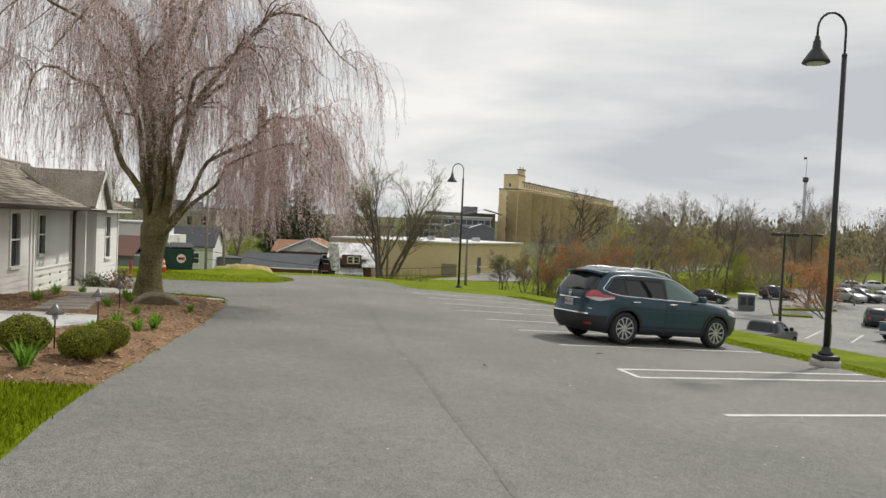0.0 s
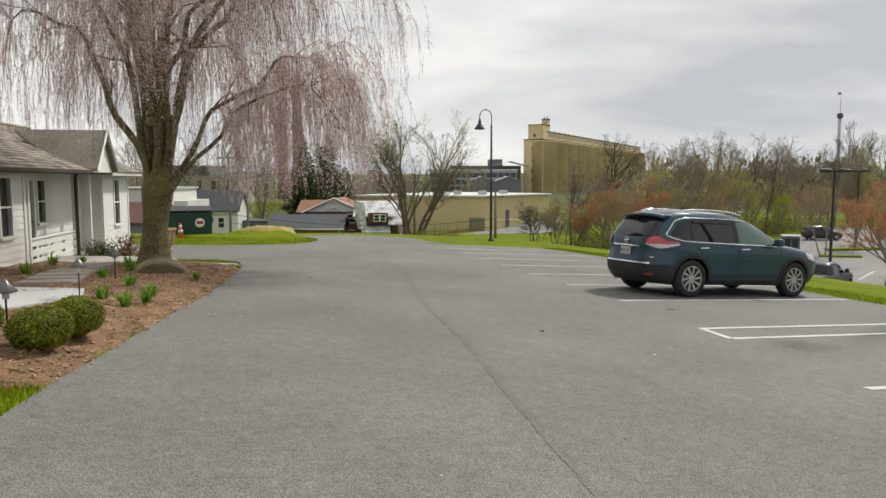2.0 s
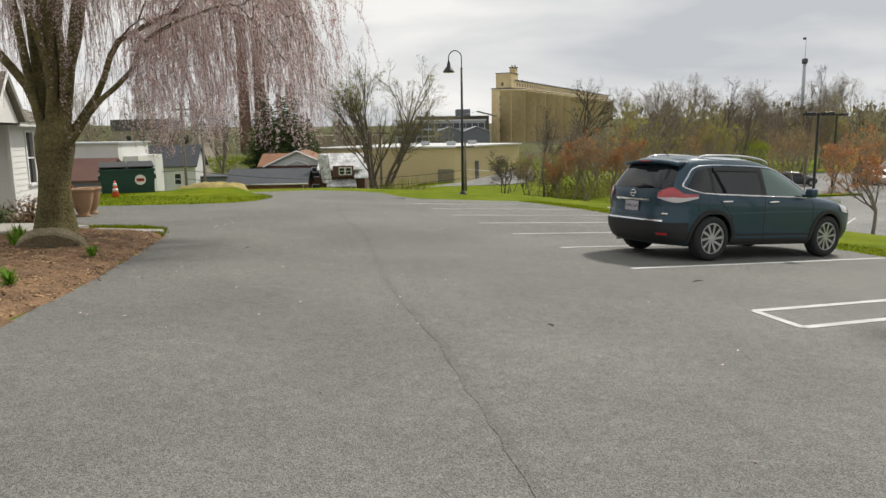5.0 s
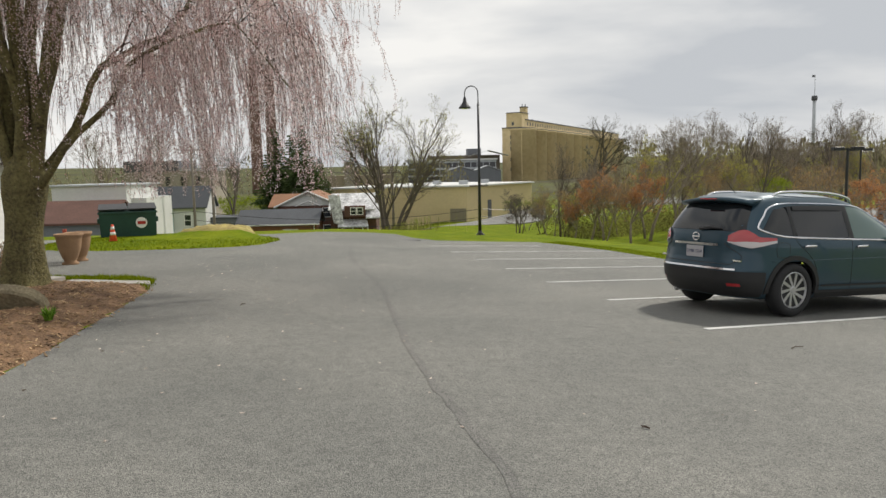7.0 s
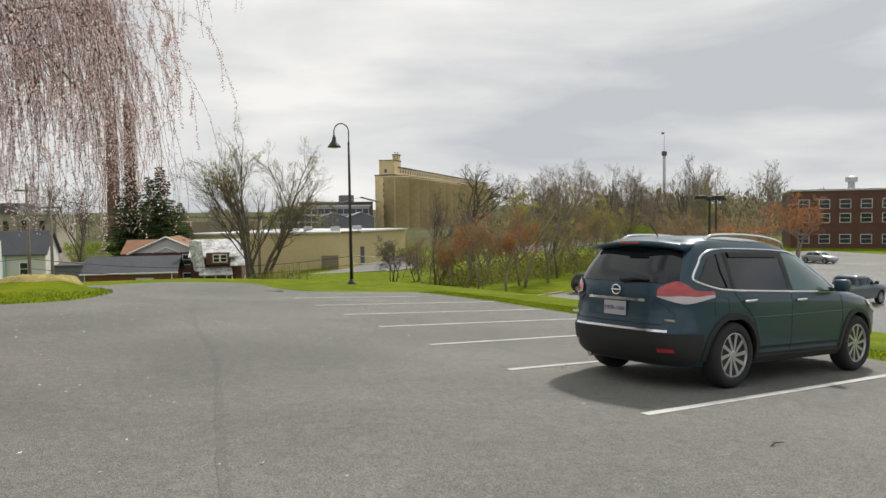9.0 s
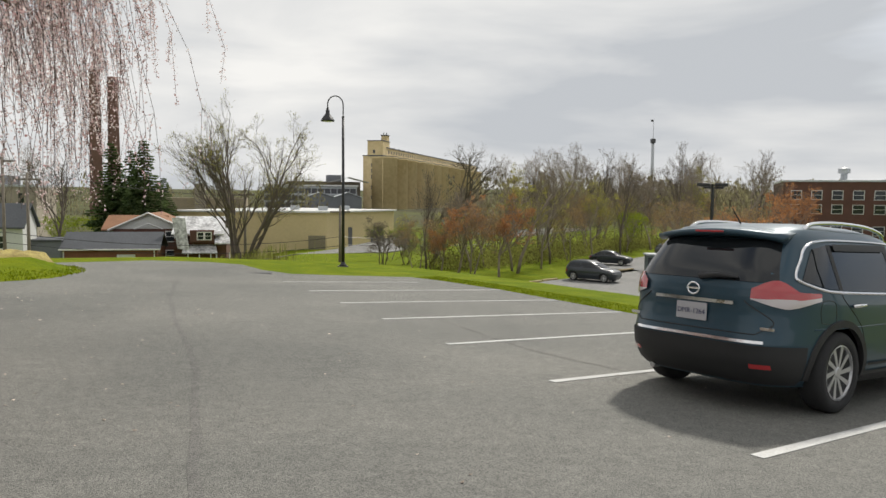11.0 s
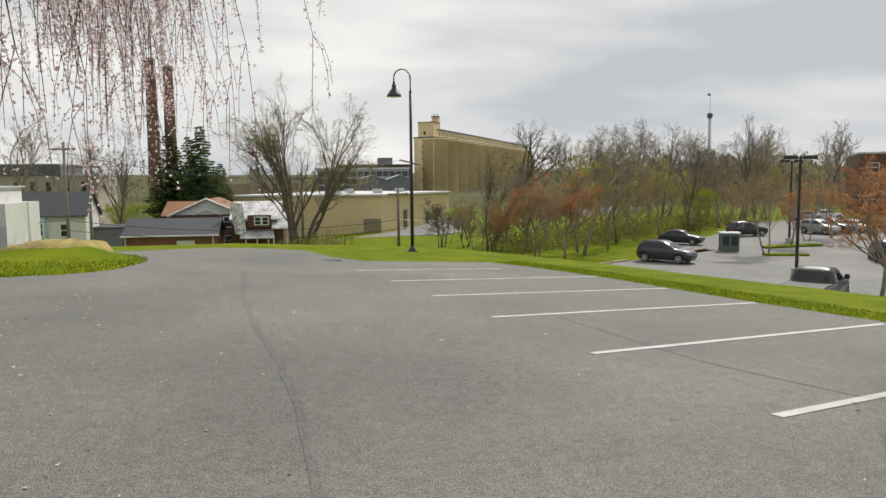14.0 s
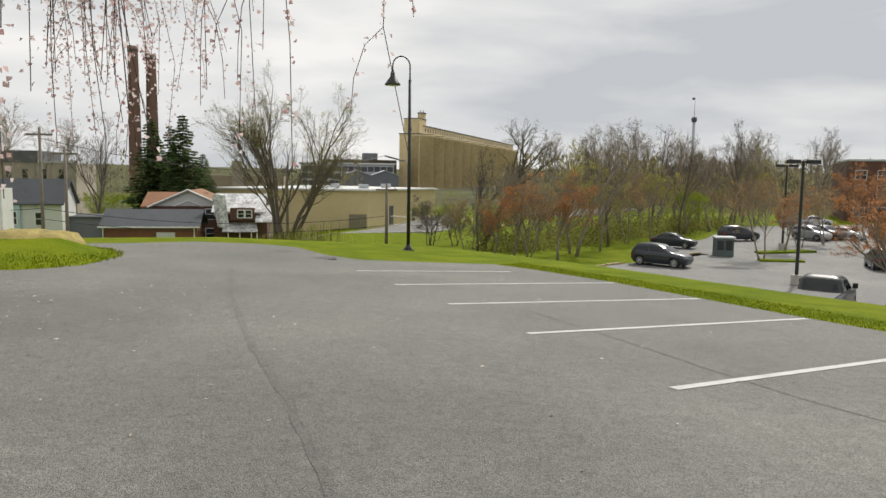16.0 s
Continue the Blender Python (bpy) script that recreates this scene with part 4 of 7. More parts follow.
chips(BED, 6500, 3)


def blades(name, spots, mat, label, h=(0.03, 0.08), seed=1, width=0.006, lean=0.5):
    """Grass blades: thin bent triangles at given (x, y, z) spots."""
    rng = random.Random(seed)
    verts, faces = [], []
    for x, y, z in spots:
        a, t = rng.uniform(0, 6.283), rng.uniform(*h)
        dx, dy = math.cos(a) * width, math.sin(a) * width
        lx, ly = rng.uniform(-lean, lean) * t, rng.uniform(-lean, lean) * t
        b = len(verts)
        verts += [(x - dx, y - dy, z - 0.01), (x + dx, y + dy, z - 0.01), (x + lx * 0.4 + dx * 0.8, y + ly * 0.4 + dy * 0.8, z + t * 0.6), (x + lx * 0.4 - dx * 0.8, y + ly * 0.4 - dy * 0.8, z + t * 0.6), (x + lx, y + ly, z + t)]
        faces += [(b, b + 1, b + 2, b + 3), (b + 3, b + 2, b + 4)]
    me = bpy.data.meshes.new(name)
    me.from_pydata(verts, [], faces)
    me.materials.append(mat)
    return tagged(new(name, me), label, "grass", kind="stuff")


LAWN = [(-2.52, 3.0), (-2.74, 4.2), (-2.97, 5.6), (-4.0, 5.4), (-5.5, 6.2), (-6.5, 5.5), (-6.5, 1.0), (-2.3, 1.0)]
PATCH = [(-4.3, 15.6), (-4.72, 17.0), (-5.4, 17.75), (-6.6, 18.05), (-8.6, 18.4), (-8.0, 17.5), (-6.4, 16.8), (-4.8, 16.4)]


def spots_in(poly, count, seed, z_of=lot_z, out=0.0):
    rng = random.Random(seed)
    x0, x1, y0, y1 = min(p[0] for p in poly), max(p[0] for p in poly), min(p[1] for p in poly), max(p[1] for p in poly)
    got = []
    while len(got) < count:
        x, y = rng.uniform(x0, x1), rng.uniform(y0, y1)
        if edge_distance(poly, x, y) > -out * rng.random() ** 2:
            got.append((x, y, z_of(x, y)))
    return got


blades("lawn_grass", spots_in(LAWN, 22000, 5, out=0.06) + spots_in(PATCH, 5000, 6, out=0.08), M_BLADE, "short bright green lawn blades")
BANK = [(4.4, 32.3), (5.0, 30.9), (6.0, 27.9), (6.5, 25.2), (7.0, 22.7), (7.65, 20.4), (8.6, 15.3), (9.5, 11.6), (10.4, 11.6), (9.6, 16), (8.6, 21), (7.6, 26), (6.6, 30), (5.4, 33.4)]
blades("bank_grass", spots_in(BANK, 16000, 7, height, 0.08), M_BLADE, "bright green grass along the asphalt edge", (0.015, 0.04))
blades("island_grass", [(x, y, z + 0.03 + 0.15 * sstep(max(edge_distance(ISLAND, x, y), 0) / 1.4)) for x, y, z in spots_in(ISLAND, 12000, 8, lot_z, 0.08)], M_BLADE, "green grass blades on the island", (0.02, 0.06), 2, 0.009)


# ---- white house ----
H_Z = -0.42


def siding(parent, p, q, z0, z1, holes=(), name="wall", step=0.15):
    """A wall of lapped boards from plan point p to q; holes are (start, end, z0, z1) along it."""
    d = Vector((q[0] - p[0], q[1] - p[1], 0)); length = d.length; d.normalize()
    nrm = Vector((d.y, -d.x, 0))
    m = Matrix(((d.x, nrm.x, 0, p[0]), (d.y, nrm.y, 0, p[1]), (0, 0, 1, 0), (0, 0, 0, 1)))
    cuts = sorted({0, length, *[h[0] for h in holes], *[h[1] for h in holes]})
    core = bmesh.new()
    for a, b in zip(cuts, cuts[1:]):
        mid = (a + b) / 2
        h = [h for h in holes if h[0] < mid < h[1]]
        spans = [(z0, z1)] if not h else [(z0, h[0][2]), (h[0][3], z1)]
        for s, e in spans:
            if e - s > 0.01:
                box(core, a, b, -0.16, -0.012, s, e)
    bmesh.ops.transform(core, matrix=m, verts=core.verts[:])
    wall = part(name, core, M_SIDING, parent, "white painted timber wall")
    z = z0
    made = {}
    while z < z1 - 0.02:
        top = min(z + step, z1)
        for a, b in zip(cuts, cuts[1:]):
            mid = (a + b) / 2
            if any(h[0] < mid < h[1] and h[2] - 0.02 < (z + top) / 2 < h[3] + 0.02 for h in holes):
                continue
            key = (round(b - a, 3), round(top - z, 3))
            if key not in made:
                bm = bmesh.new()
                vs = [bm.verts.new(c) for c in ((0, -0.012, 0), (0, 0.014, 0), (0, -0.002, top - z + 0.012), (0, -0.012, top - z + 0.012))]
                ws = [bm.verts.new((b - a, v.co.y, v.co.z)) for v in vs]
                for i in range(4):
                    bm.faces.new((vs[i], vs[(i + 1) % 4], ws[(i + 1) % 4], ws[i]))
                bm.faces.new(vs[::-1]); bm.faces.new(ws)
                bmesh.ops.recalc_face_normals(bm, faces=bm.faces[:])
                me = bpy.data.meshes.new("siding_board"); bm.to_mesh(me); bm.free(); me.materials.append(M_SIDING)
                made[key] = me
            ob = new("siding_board", made[key])
            ob.parent = wall
            ob.matrix_basis = m @ Matrix.Translation((a, 0, z))
        z = top
    return wall


def window_unit(parent, x, y0, y1, z0, z1, name="window"):
    """A tall window in a wall that faces +x at x."""
    bm = bmesh.new()
    f = 0.07
    box(bm, x - 0.10, x + 0.035, y0 - f, y0, z0 - f, z1 + f); box(bm, x - 0.10, x + 0.035, y1, y1 + f, z0 - f, z1 + f)
    box(bm, x - 0.10, x + 0.035, y0, y1, z1, z1 + f); box(bm, x - 0.10, x + 0.02, y0, y1, z0 + (z1 - z0) * 0.5 - 0.02, z0 + (z1 - z0) * 0.5 + 0.02)
    w = part(name, bm, M_WHITE, parent, "white window frame with dark glass")
    part("window_sill", blk(x - 0.10, x + 0.08, y0 - f - 0.03, y1 + f + 0.03, z0 - f, z0, 0.008), M_WHITE, w)
    part("pane", blk(x - 0.08, x - 0.06, y0, y1, z0, z1), M_PANE, w)
    return w


def shingles(bm, x0, z0, x1, z1, y0, y1, rng, tab=0.30, course=0.19):
    """Courses of shingles up a slope from the eave (x0, z0) to the ridge (x1, z1)."""
    d = Vector((x1 - x0, 0, z1 - z0)); length = d.length; d.normalize()
    up_ = Vector((-d.z, 0, d.x)) if d.x > 0 else Vector((d.z, 0, -d.x))
    if up_.z < 0:
        up_ = -up_
    rows = int(length / course)
    for r in range(rows + 1):
        y = y0 - rng.random() * tab
        while y < y1:
            w = tab * rng.uniform(0.75, 1.25)
            a, b = max(y, y0), min(y + w - 0.008, y1)
            if b - a > 0.03:
                s, e = r * course + rng.uniform(-0.012, 0.012), min(r * course + course + 0.05, length)
                lift = 0.024 + rng.uniform(0, 0.006)
                p = [Vector((x0, 0, z0)) + d * s + up_ * lift, Vector((x0, 0, z0)) + d * e + up_ * 0.008]
                q = [Vector((x0, 0, z0)) + d * s + up_ * 0.004, p[1]]
                vs = [bm.verts.new((p[0].x, a, p[0].z)), bm.verts.new((p[0].x, b, p[0].z)), bm.verts.new((p[1].x, b, p[1].z)), bm.verts.new((p[1].x, a, p[1].z)),
                      bm.verts.new((q[0].x, a, q[0].z)), bm.verts.new((q[0].x, b, q[0].z))]
                bm.faces.new((vs[0], vs[1], vs[2], vs[3])); bm.faces.new((vs[4], vs[5], vs[1], vs[0]))
            y += w
    return bm


def white_house():
    h = thing("house", pose(-8.96, 14.7, H_Z, 0, 0, 8.5), "small white clapboard house with a weathered shingle roof and porch", "house")
    zb, ze = -0.75, 2.12           # foot of the walls, eave (above the house's own level)
    # walls: long front wing, recessed porch wall, end wing
    siding(h, (0, -7.0), (0, 1.7), zb, ze, [(7.48, 8.0, 0.66, 1.86), (3.0, 3.9, 0.66, 1.86)])
    siding(h, (-0.6, 1.7), (-0.6, 7.2), -0.3, ze, [(1.35, 2.05, -0.2, 1.82), (2.3, 2.75, 0.75, 1.80)])
    siding(h, (-0.6, 7.2), (0, 7.2), zb, ze)
    siding(h, (0, 7.2), (0, 9.8), zb, ze, [(1.1, 1.6, 0.45, 1.80)])
    siding(h, (0, 1.7), (-0.6, 1.7), zb, ze)
    siding(h, (0, 9.8), (-6.0, 9.8), zb, ze)
    part("wall", blk(-6.2, -6.0, -7.0, 9.8, zb, ze), M_SIDING, h)
    part("wall", blk(-6.0, 0.0, -7.2, -7.0, zb, ze), M_SIDING, h)
    bm = bmesh.new()               # gable ends
    for y in (9.65, -7.1):
        vs = [bm.verts.new((x, yy, z)) for yy in (y, y + 0.13) for x, z in ((-6.1, ze), (0.0, ze), (-3.0, 3.42))]
        for f in ((0, 1, 2), (5, 4, 3), (0, 3, 4, 1), (1, 4, 5, 2), (2, 5, 3, 0)):
            bm.faces.new([vs[i] for i in f])
    bmesh.ops.recalc_face_normals(bm, faces=bm.faces[:])
    part("gable", bm, M_SIDING, h)
    part("corner_board", blk(-0.05, 0.035, 7.145, 7.23, zb, ze), M_WHITE, h)
    part("corner_board", blk(-0.05, 0.035, 9.76, 9.85, zb, ze), M_WHITE, h)
    part("corner_board", blk(-0.05, 0.035, 1.62, 1.73, zb, ze), M_WHITE, h)
    for x, y0, y1, z0, z1 in ((0, 0.48, 1.0, 0.66, 1.86), (0, -4.0, -3.1, 0.66, 1.86), (-0.6, 4.0, 4.45, 0.75, 1.80), (0, 8.3, 8.8, 0.45, 1.80)):
        window_unit(h, x, y0, y1, z0, z1)
    door = part("door", blk(-0.70, -0.64, 3.07, 3.73, -0.2, 1.80, 0.006), M_DARKWOOD, h, "dark glazed front door")
    part("door_frame", blk(-0.66, -0.57, 2.97, 3.06, -0.2, 1.88), M_WHITE, door)
    part("door_frame", blk(-0.66, -0.57, 3.74, 3.83, -0.2, 1.88), M_WHITE, door)
    part("door_handle", tube(bmesh.new(), [(-0.63, 3.62, 0.8), (-0.57, 3.62, 0.8), (-0.57, 3.52, 0.8)], 0.012, 8), M_BLACKMETAL, door)
    # porch deck, posts, rail, downpipe
    part("porch_floor", blk(-0.6, 0.15, 1.7, 7.2, -0.34, -0.22, 0.01), M_CONCRETE, h)
    part("porch_post", blk(-0.05, 0.05, 5.95, 6.05, -0.22, ze, 0.008), M_WHITE, h, "white square porch post")
    part("porch_post", blk(-0.05, 0.05, 1.80, 1.90, -0.22, ze, 0.008), M_WHITE, h)
    part("downpipe", tube(bmesh.new(), [(0.16, 4.7, ze), (0.10, 4.7, ze - 0.25), (0.10, 4.7, -0.1), (0.14, 4.7, -0.32), (0.5, 4.9, -0.42)], 0.045, 8), M_DARKWOOD, h, "dark brown rain pipe")
    part("porch_post", blk(-0.06, 0.05, 4.80, 4.90, -0.22, ze, 0.008), M_WHITE, h)
    for z in (-0.12, 0.10, 0.32):
        part("porch_rail", blk(-0.03, 0.01, 1.9, 4.8, z, z + 0.15, 0.006), M_WHITE, h)
    for y in (2.6, 3.3, 4.1):
        part("rail_post", blk(-0.08, -0.03, y, y + 0.08, -0.22, 0.47, 0.006), M_WHITE, h)
    part("porch_rail", blk(-0.06, 0.04, 1.9, 4.8, 0.47, 0.51, 0.006), M_WHITE, h)
    # wall lamp by the door
    bm = bmesh.new()
    lathe(bm, [(0.03, 1.55), (0.07, 1.58), (0.08, 1.78), (0.03, 1.85)], 8, pose(-0.48, 2.75, 0))
    box(bm, -0.6, -0.47, 2.74, 2.76, 1.84, 1.87)
    part("wall_lamp", bm, M_BLACKMETAL, h, "black lantern by the door")
    # roof
    bm = bmesh.new()
    for xa, za, xb, zc in ((0.42, ze - 0.06, -3.0, 3.45), (-6.45, ze - 0.06, -3.0, 3.45)):
        vs = [bm.verts.new((x, y, z)) for z_off in (0, -0.09) for x, z, y in ((xa, za + z_off, -7.4), (xa, za + z_off, 10.1), (xb, zc + z_off, 10.1), (xb, zc + z_off, -7.4))]
        for f in ((0, 1, 2, 3), (7, 6, 5, 4), (0, 4, 5, 1), (1, 5, 6, 2), (2, 6, 7, 3), (3, 7, 4, 0)):
            bm.faces.new([vs[i] for i in f])
    bmesh.ops.recalc_face_normals(bm, faces=bm.faces[:])
    roof = part("roof", bm, M_DARKWOOD, h, "weathered grey-brown shingle roof")
    rng = random.Random(11)
    sh = part("shingles", shingles(bmesh.new(), 0.46, ze - 0.07, -3.0, 3.45, -7.4, 10.1, rng), material("shingle_tab", (0.15, 0.128, 0.102), 0.92, var=0.35, scale=1.0, fine=22, bump=0.5, tint=(0.27, 0.24, 0.195), island=True), roof, "curling weathered shingles")
    tagged(sh, kind="stuff")
    part("gutter", blk(0.42, 0.54, -7.4, 4.7, ze - 0.14, ze - 0.04, 0.02), M_DARKWOOD, h, "dark brown gutter")
    part("ridge_cap", tube(bmesh.new(), [(-3.0, -7.4, 3.47), (-3.0, 10.1, 3.47)], 0.06, 6), M_SHINGLE, h)
    part("fascia", blk(0.30, 0.42, 6.8, 10.1, ze - 0.18, ze - 0.05, 0.01), M_WHITE, h)
    # little gable over the step
    bm = bmesh.new()
    ya, yb, ym, zt = 4.9, 6.5, 5.7, ze + 1.0
    for y0, y1, z0, z1 in ((ya - 0.12, ym, ze - 0.05, zt), (yb + 0.12, ym, ze - 0.05, zt)):
        vs = [bm.verts.new((x, y, z + o)) for o in (0.05, -0.03) for x, y, z in ((0.62, y0, z0), (0.62, y1, z1), (-1.7, y1, z1), (-0.2, y0, z0))]
        for f in ((0, 1, 2, 3), (7, 6, 5, 4), (0, 4, 5, 1), (1, 5, 6, 2), (2, 6, 7, 3), (3, 7, 4, 0)):
            bm.faces.new([vs[i] for i in f])
    bmesh.ops.recalc_face_normals(bm, faces=bm.faces[:])
    part("porch_roof", bm, M_SHINGLE, h, "small steep shingled porch gable")
    bm = bmesh.new()
    vs = [bm.verts.new((x, y, z)) for x in (0.5, 0.44) for y, z in ((ya, ze - 0.1), (yb, ze - 0.1), (ym, zt - 0.08))]
    for f in ((0, 1, 2), (5, 4, 3), (0, 3, 4, 1), (1, 4, 5, 2), (2, 5, 3, 0)):
        bm.faces.new([vs[i] for i in f])
    bmesh.ops.recalc_face_normals(bm, faces=bm.faces[:])
    part("porch_pediment", bm, M_WHITE, h)
    for y0, y1 in ((ya - 0.14, ym), (yb + 0.14, ym)):
        part("bargeboard", tube(bmesh.new(), [(0.64, y0, ze - 0.07), (0.64, y1, zt)], 0.035, 4), M_WHITE, h)
    return h


white_house()
tagged(link("porch_slab", prism(bmesh.new(), [(-7.2, 16.9), (-5.9, 16.4), (-6.2, 15.6), (-8.6, 15.9), (-8.8, 17.0)], -0.62, -0.33), M_CONCRETE), "worn concrete slab at the porch", "slab", kind="structure")

# ---- garden ----
sheet("patio", [(-8.2, 6.2), (-5.2, 7.0), (-4.55, 9.4), (-4.98, 10.35), (-6.1, 10.55), (-8.0, 10.2)], lot_z, M_SLAB, 0.15, "pale smooth concrete patio slab", "patio")
for i, (x, y, r) in enumerate(((-6.0, 11.3, 12), (-6.22, 11.95, 8), (-6.45, 12.6, 14), (-6.62, 13.25, 6), (-6.8, 13.9, 12), (-6.95, 14.5, 9), (-7.1, 15.1, 11))):
    bm = blk(-0.42, 0.42, -0.17, 0.17, -0.05, 0.05, 0.025)
    for v in bm.verts:
        v.co.x += 0.05 * noise.noise((v.co.x * 5, i * 3.1, 0)); v.co.y += 0.04 * noise.noise((v.co.y * 5, i * 2.3, 4))
    ob = link("stepping_stone", bm, M_FLAG)
    ob.matrix_world = pose(x, y, lot_z(x, y) + 0.12, 0, 0, r)
    tagged(ob, "flat brown flagstone step in mulch", "stepping stone", "stepping stones to the porch")


def millstone():
    bm = bmesh.new()
    n = 28
    rings = []
    for x in (-0.09, -0.06, 0.06, 0.09):
        r = 0.40 if abs(x) < 0.08 else 0.375
        rings.append([bm.verts.new((x, r * 1.12 * math.cos(math.pi * k / n), r * 0.78 * math.sin(math.pi * k / n) + 0.012 * noise.noise((k * 0.6, x * 9, 0)))) for k in range(n + 1)])
    for q, s in zip(rings, rings[1:]):
        for k in range(n):
            bm.faces.new((q[k], q[k + 1], s[k + 1], s[k]))
        bm.faces.new((q[0], s[0], s[n], q[n]))
    bm.faces.new(rings[0][::-1]); bm.faces.new(rings[-1])
    bmesh.ops.recalc_face_normals(bm, faces=bm.faces[:])
    ob = link("half_round_stone", bm, material("mossy_stone", (0.17, 0.14, 0.085), 0.95, var=0.35, scale=5, fine=30, bump=0.8, tint=(0.26, 0.22, 0.14)))
    ob.matrix_world = pose(-4.98, 13.1, lot_z(-4.9, 13.1) + 0.10, 0, -28, 100)
    tagged(ob, "half-round mossy stone set in the mulch", "garden stone")


millstone()
M_BOX = let_through(material("boxwood_leaf", (0.12, 0.145, 0.016), 0.6, var=0.45, scale=6, fine=40, bump=0, tint=(0.22, 0.225, 0.03), island=True), 0.3, 0.1)


def leaf_cloud(rng, count, place, size):
    """Many small bent leaves at places given by place(rng)."""
    verts, faces = [], []
    for _ in range(count):
        p, nrm = place(rng)
        a = (nrm + Vector((rng.uniform(-1, 1), rng.uniform(-1, 1), rng.uniform(-1, 1))) * 0.7).normalized()
        t = a.orthogonal().normalized()
        t = (Matrix.Rotation(rng.uniform(0, 6.283), 3, a) @ t)
        b = a.cross(t)
        s = size * rng.uniform(0.6, 1.3)
        k = len(verts)
        verts += [tuple(p - t * s), tuple(p + b * s * 0.5 + a * s * 0.12), tuple(p + t * s), tuple(p - b * s * 0.5 + a * s * 0.12)]
        faces.append((k, k + 1, k + 2, k + 3))
    me = bpy.data.meshes.new("leaves")
    me.from_pydata(verts, [], faces)
    return me


def boxwood(x, y, r, h, seed):
    sh = thing("boxwood", pose(x, y, lot_z(x, y) + 0.10), "clipped round green boxwood bush in mulch", "shrub", "boxwoods by the path")
    rng = random.Random(seed)
    def place(g):
        d = Vector((g.gauss(0, 1), g.gauss(0, 1), g.gauss(0, 1))).normalized()
        k = 1 + 0.10 * noise.noise(d * 2.5 + Vector((seed, 0, 0)))
        dd = g.uniform(0.86, 1.03) * k
        return Vector((d.x * r * dd, d.y * r * dd, h / 2 + d.z * h / 2 * dd)), d
    me = leaf_cloud(rng, 9000, place, 0.012)
    me.materials.append(M_BOX)
    o = new("foliage", me); o.parent = sh
    # Solid dark ball, smaller than the leaf shell, fills the bush's middle.
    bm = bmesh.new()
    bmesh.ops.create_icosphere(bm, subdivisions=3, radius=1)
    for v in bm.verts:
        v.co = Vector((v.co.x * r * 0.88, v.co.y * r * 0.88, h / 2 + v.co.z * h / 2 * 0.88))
    part("dark_inner_ball", bm, material("shrub_core", (0.03, 0.035, 0.008), 0.95, var=0.4), sh)
    return sh


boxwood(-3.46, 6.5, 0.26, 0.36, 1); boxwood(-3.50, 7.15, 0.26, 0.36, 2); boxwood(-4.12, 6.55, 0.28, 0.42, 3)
M_LILY = let_through(material("lily_leaf", (0.10, 0.22, 0.02), 0.55, var=0.35, bump=0, tint=(0.19, 0.34, 0.04), island=True), 0.4)


def lily(x, y, s, seed):
    """A clump of arching strap leaves."""
    rng = random.Random(seed)
    bm = bmesh.new()
    for _ in range(46):
        a, l, w = rng.uniform(0, 6.283), s * rng.uniform(0.7, 1.15), 0.011
        out = rng.uniform(0.25, 0.75)
        c, d = Vector((math.cos(a), math.sin(a), 0)), Vector((-math.sin(a), math.cos(a), 0)) * w
        o = Vector((rng.uniform(-1, 1), rng.uniform(-1, 1), 0)) * s * 0.16
        pts = [o + c * (l * out * t) + Vector((0, 0, l * (1.15 * t - 0.75 * out * t * t))) for t in (0, 0.35, 0.7, 1.0)]
        prev = None
        for i, p in enumerate(pts):
            k = (1, 1, 0.7, 0.08)[i]
            cur = (bm.verts.new(p - d * k), bm.verts.new(p + d * k))
            if prev:
                bm.faces.new((prev[0], prev[1], cur[1], cur[0]))
            prev = cur
    ob = link("day_lily", bm, M_LILY)
    ob.matrix_world = pose(x, y, lot_z(x, y) + 0.10)
    tagged(ob, "clump of fresh green strap leaves in mulch", "plant", "young lilies in the bed")


for i, (x, y, s) in enumerate(((-3.75, 5.85, 0.30), (-3.85, 9.05, 0.24), (-3.75, 9.4, 0.22), (-3.95, 10.1, 0.2), (-4.3, 9.4, 0.24), (-4.2, 8.4, 0.22), (-7.2, 12.85, 0.28), (-7.9, 15.0, 0.3), (-7.4, 15.2, 0.26), (-6.2, 14.6, 0.26), (-5.6, 12.2, 0.24), (-4.1, 12.3, 0.16), (-4.6, 10.9, 0.22), (-8.3, 11.2, 0.25), (-5.75, 13.6, 0.26))):
    lily(x, y, s, 20 + i)


def path_light(x, y, lean):
    pl = thing("path_light", pose(x, y, lot_z(x, y) + 0.08, lean, lean / 2, 0), "small dark metal mushroom path light on a stake", "garden light", "path lights in the bed")
    part("stake", tube(bmesh.new(), [(0, 0, -0.05), (0, 0, 0.46)], 0.009, 8), M_BLACKMETAL, pl)
    bm = bmesh.new()
    lathe(bm, [(0.095, 0.44), (0.10, 0.45), (0.03, 0.53), (0.012, 0.56)], 16)
    part("shade", bm, plain("aged_pewter", (0.16, 0.15, 0.14), 0.4, 0.8), pl, "cone-shaped shade", True)
    part("glass", lathe(bmesh.new(), [(0.03, 0.38), (0.03, 0.45)], 10), M_CLEARLENS, pl)


path_light(-3.95, 6.85, 0); path_light(-4.5, 9.25, -7); path_light(-5.3, 12.0, 9)
M_EVERGREEN = material("shrub_leaf", (0.06, 0.09, 0.02), 0.6, var=0.4, bump=0, tint=(0.12, 0.15, 0.04), island=True)
M_TANLEAF = material("dry_shrub_leaf", (0.20, 0.12, 0.06), 0.8, var=0.3, bump=0, tint=(0.32, 0.22, 0.12), island=True)


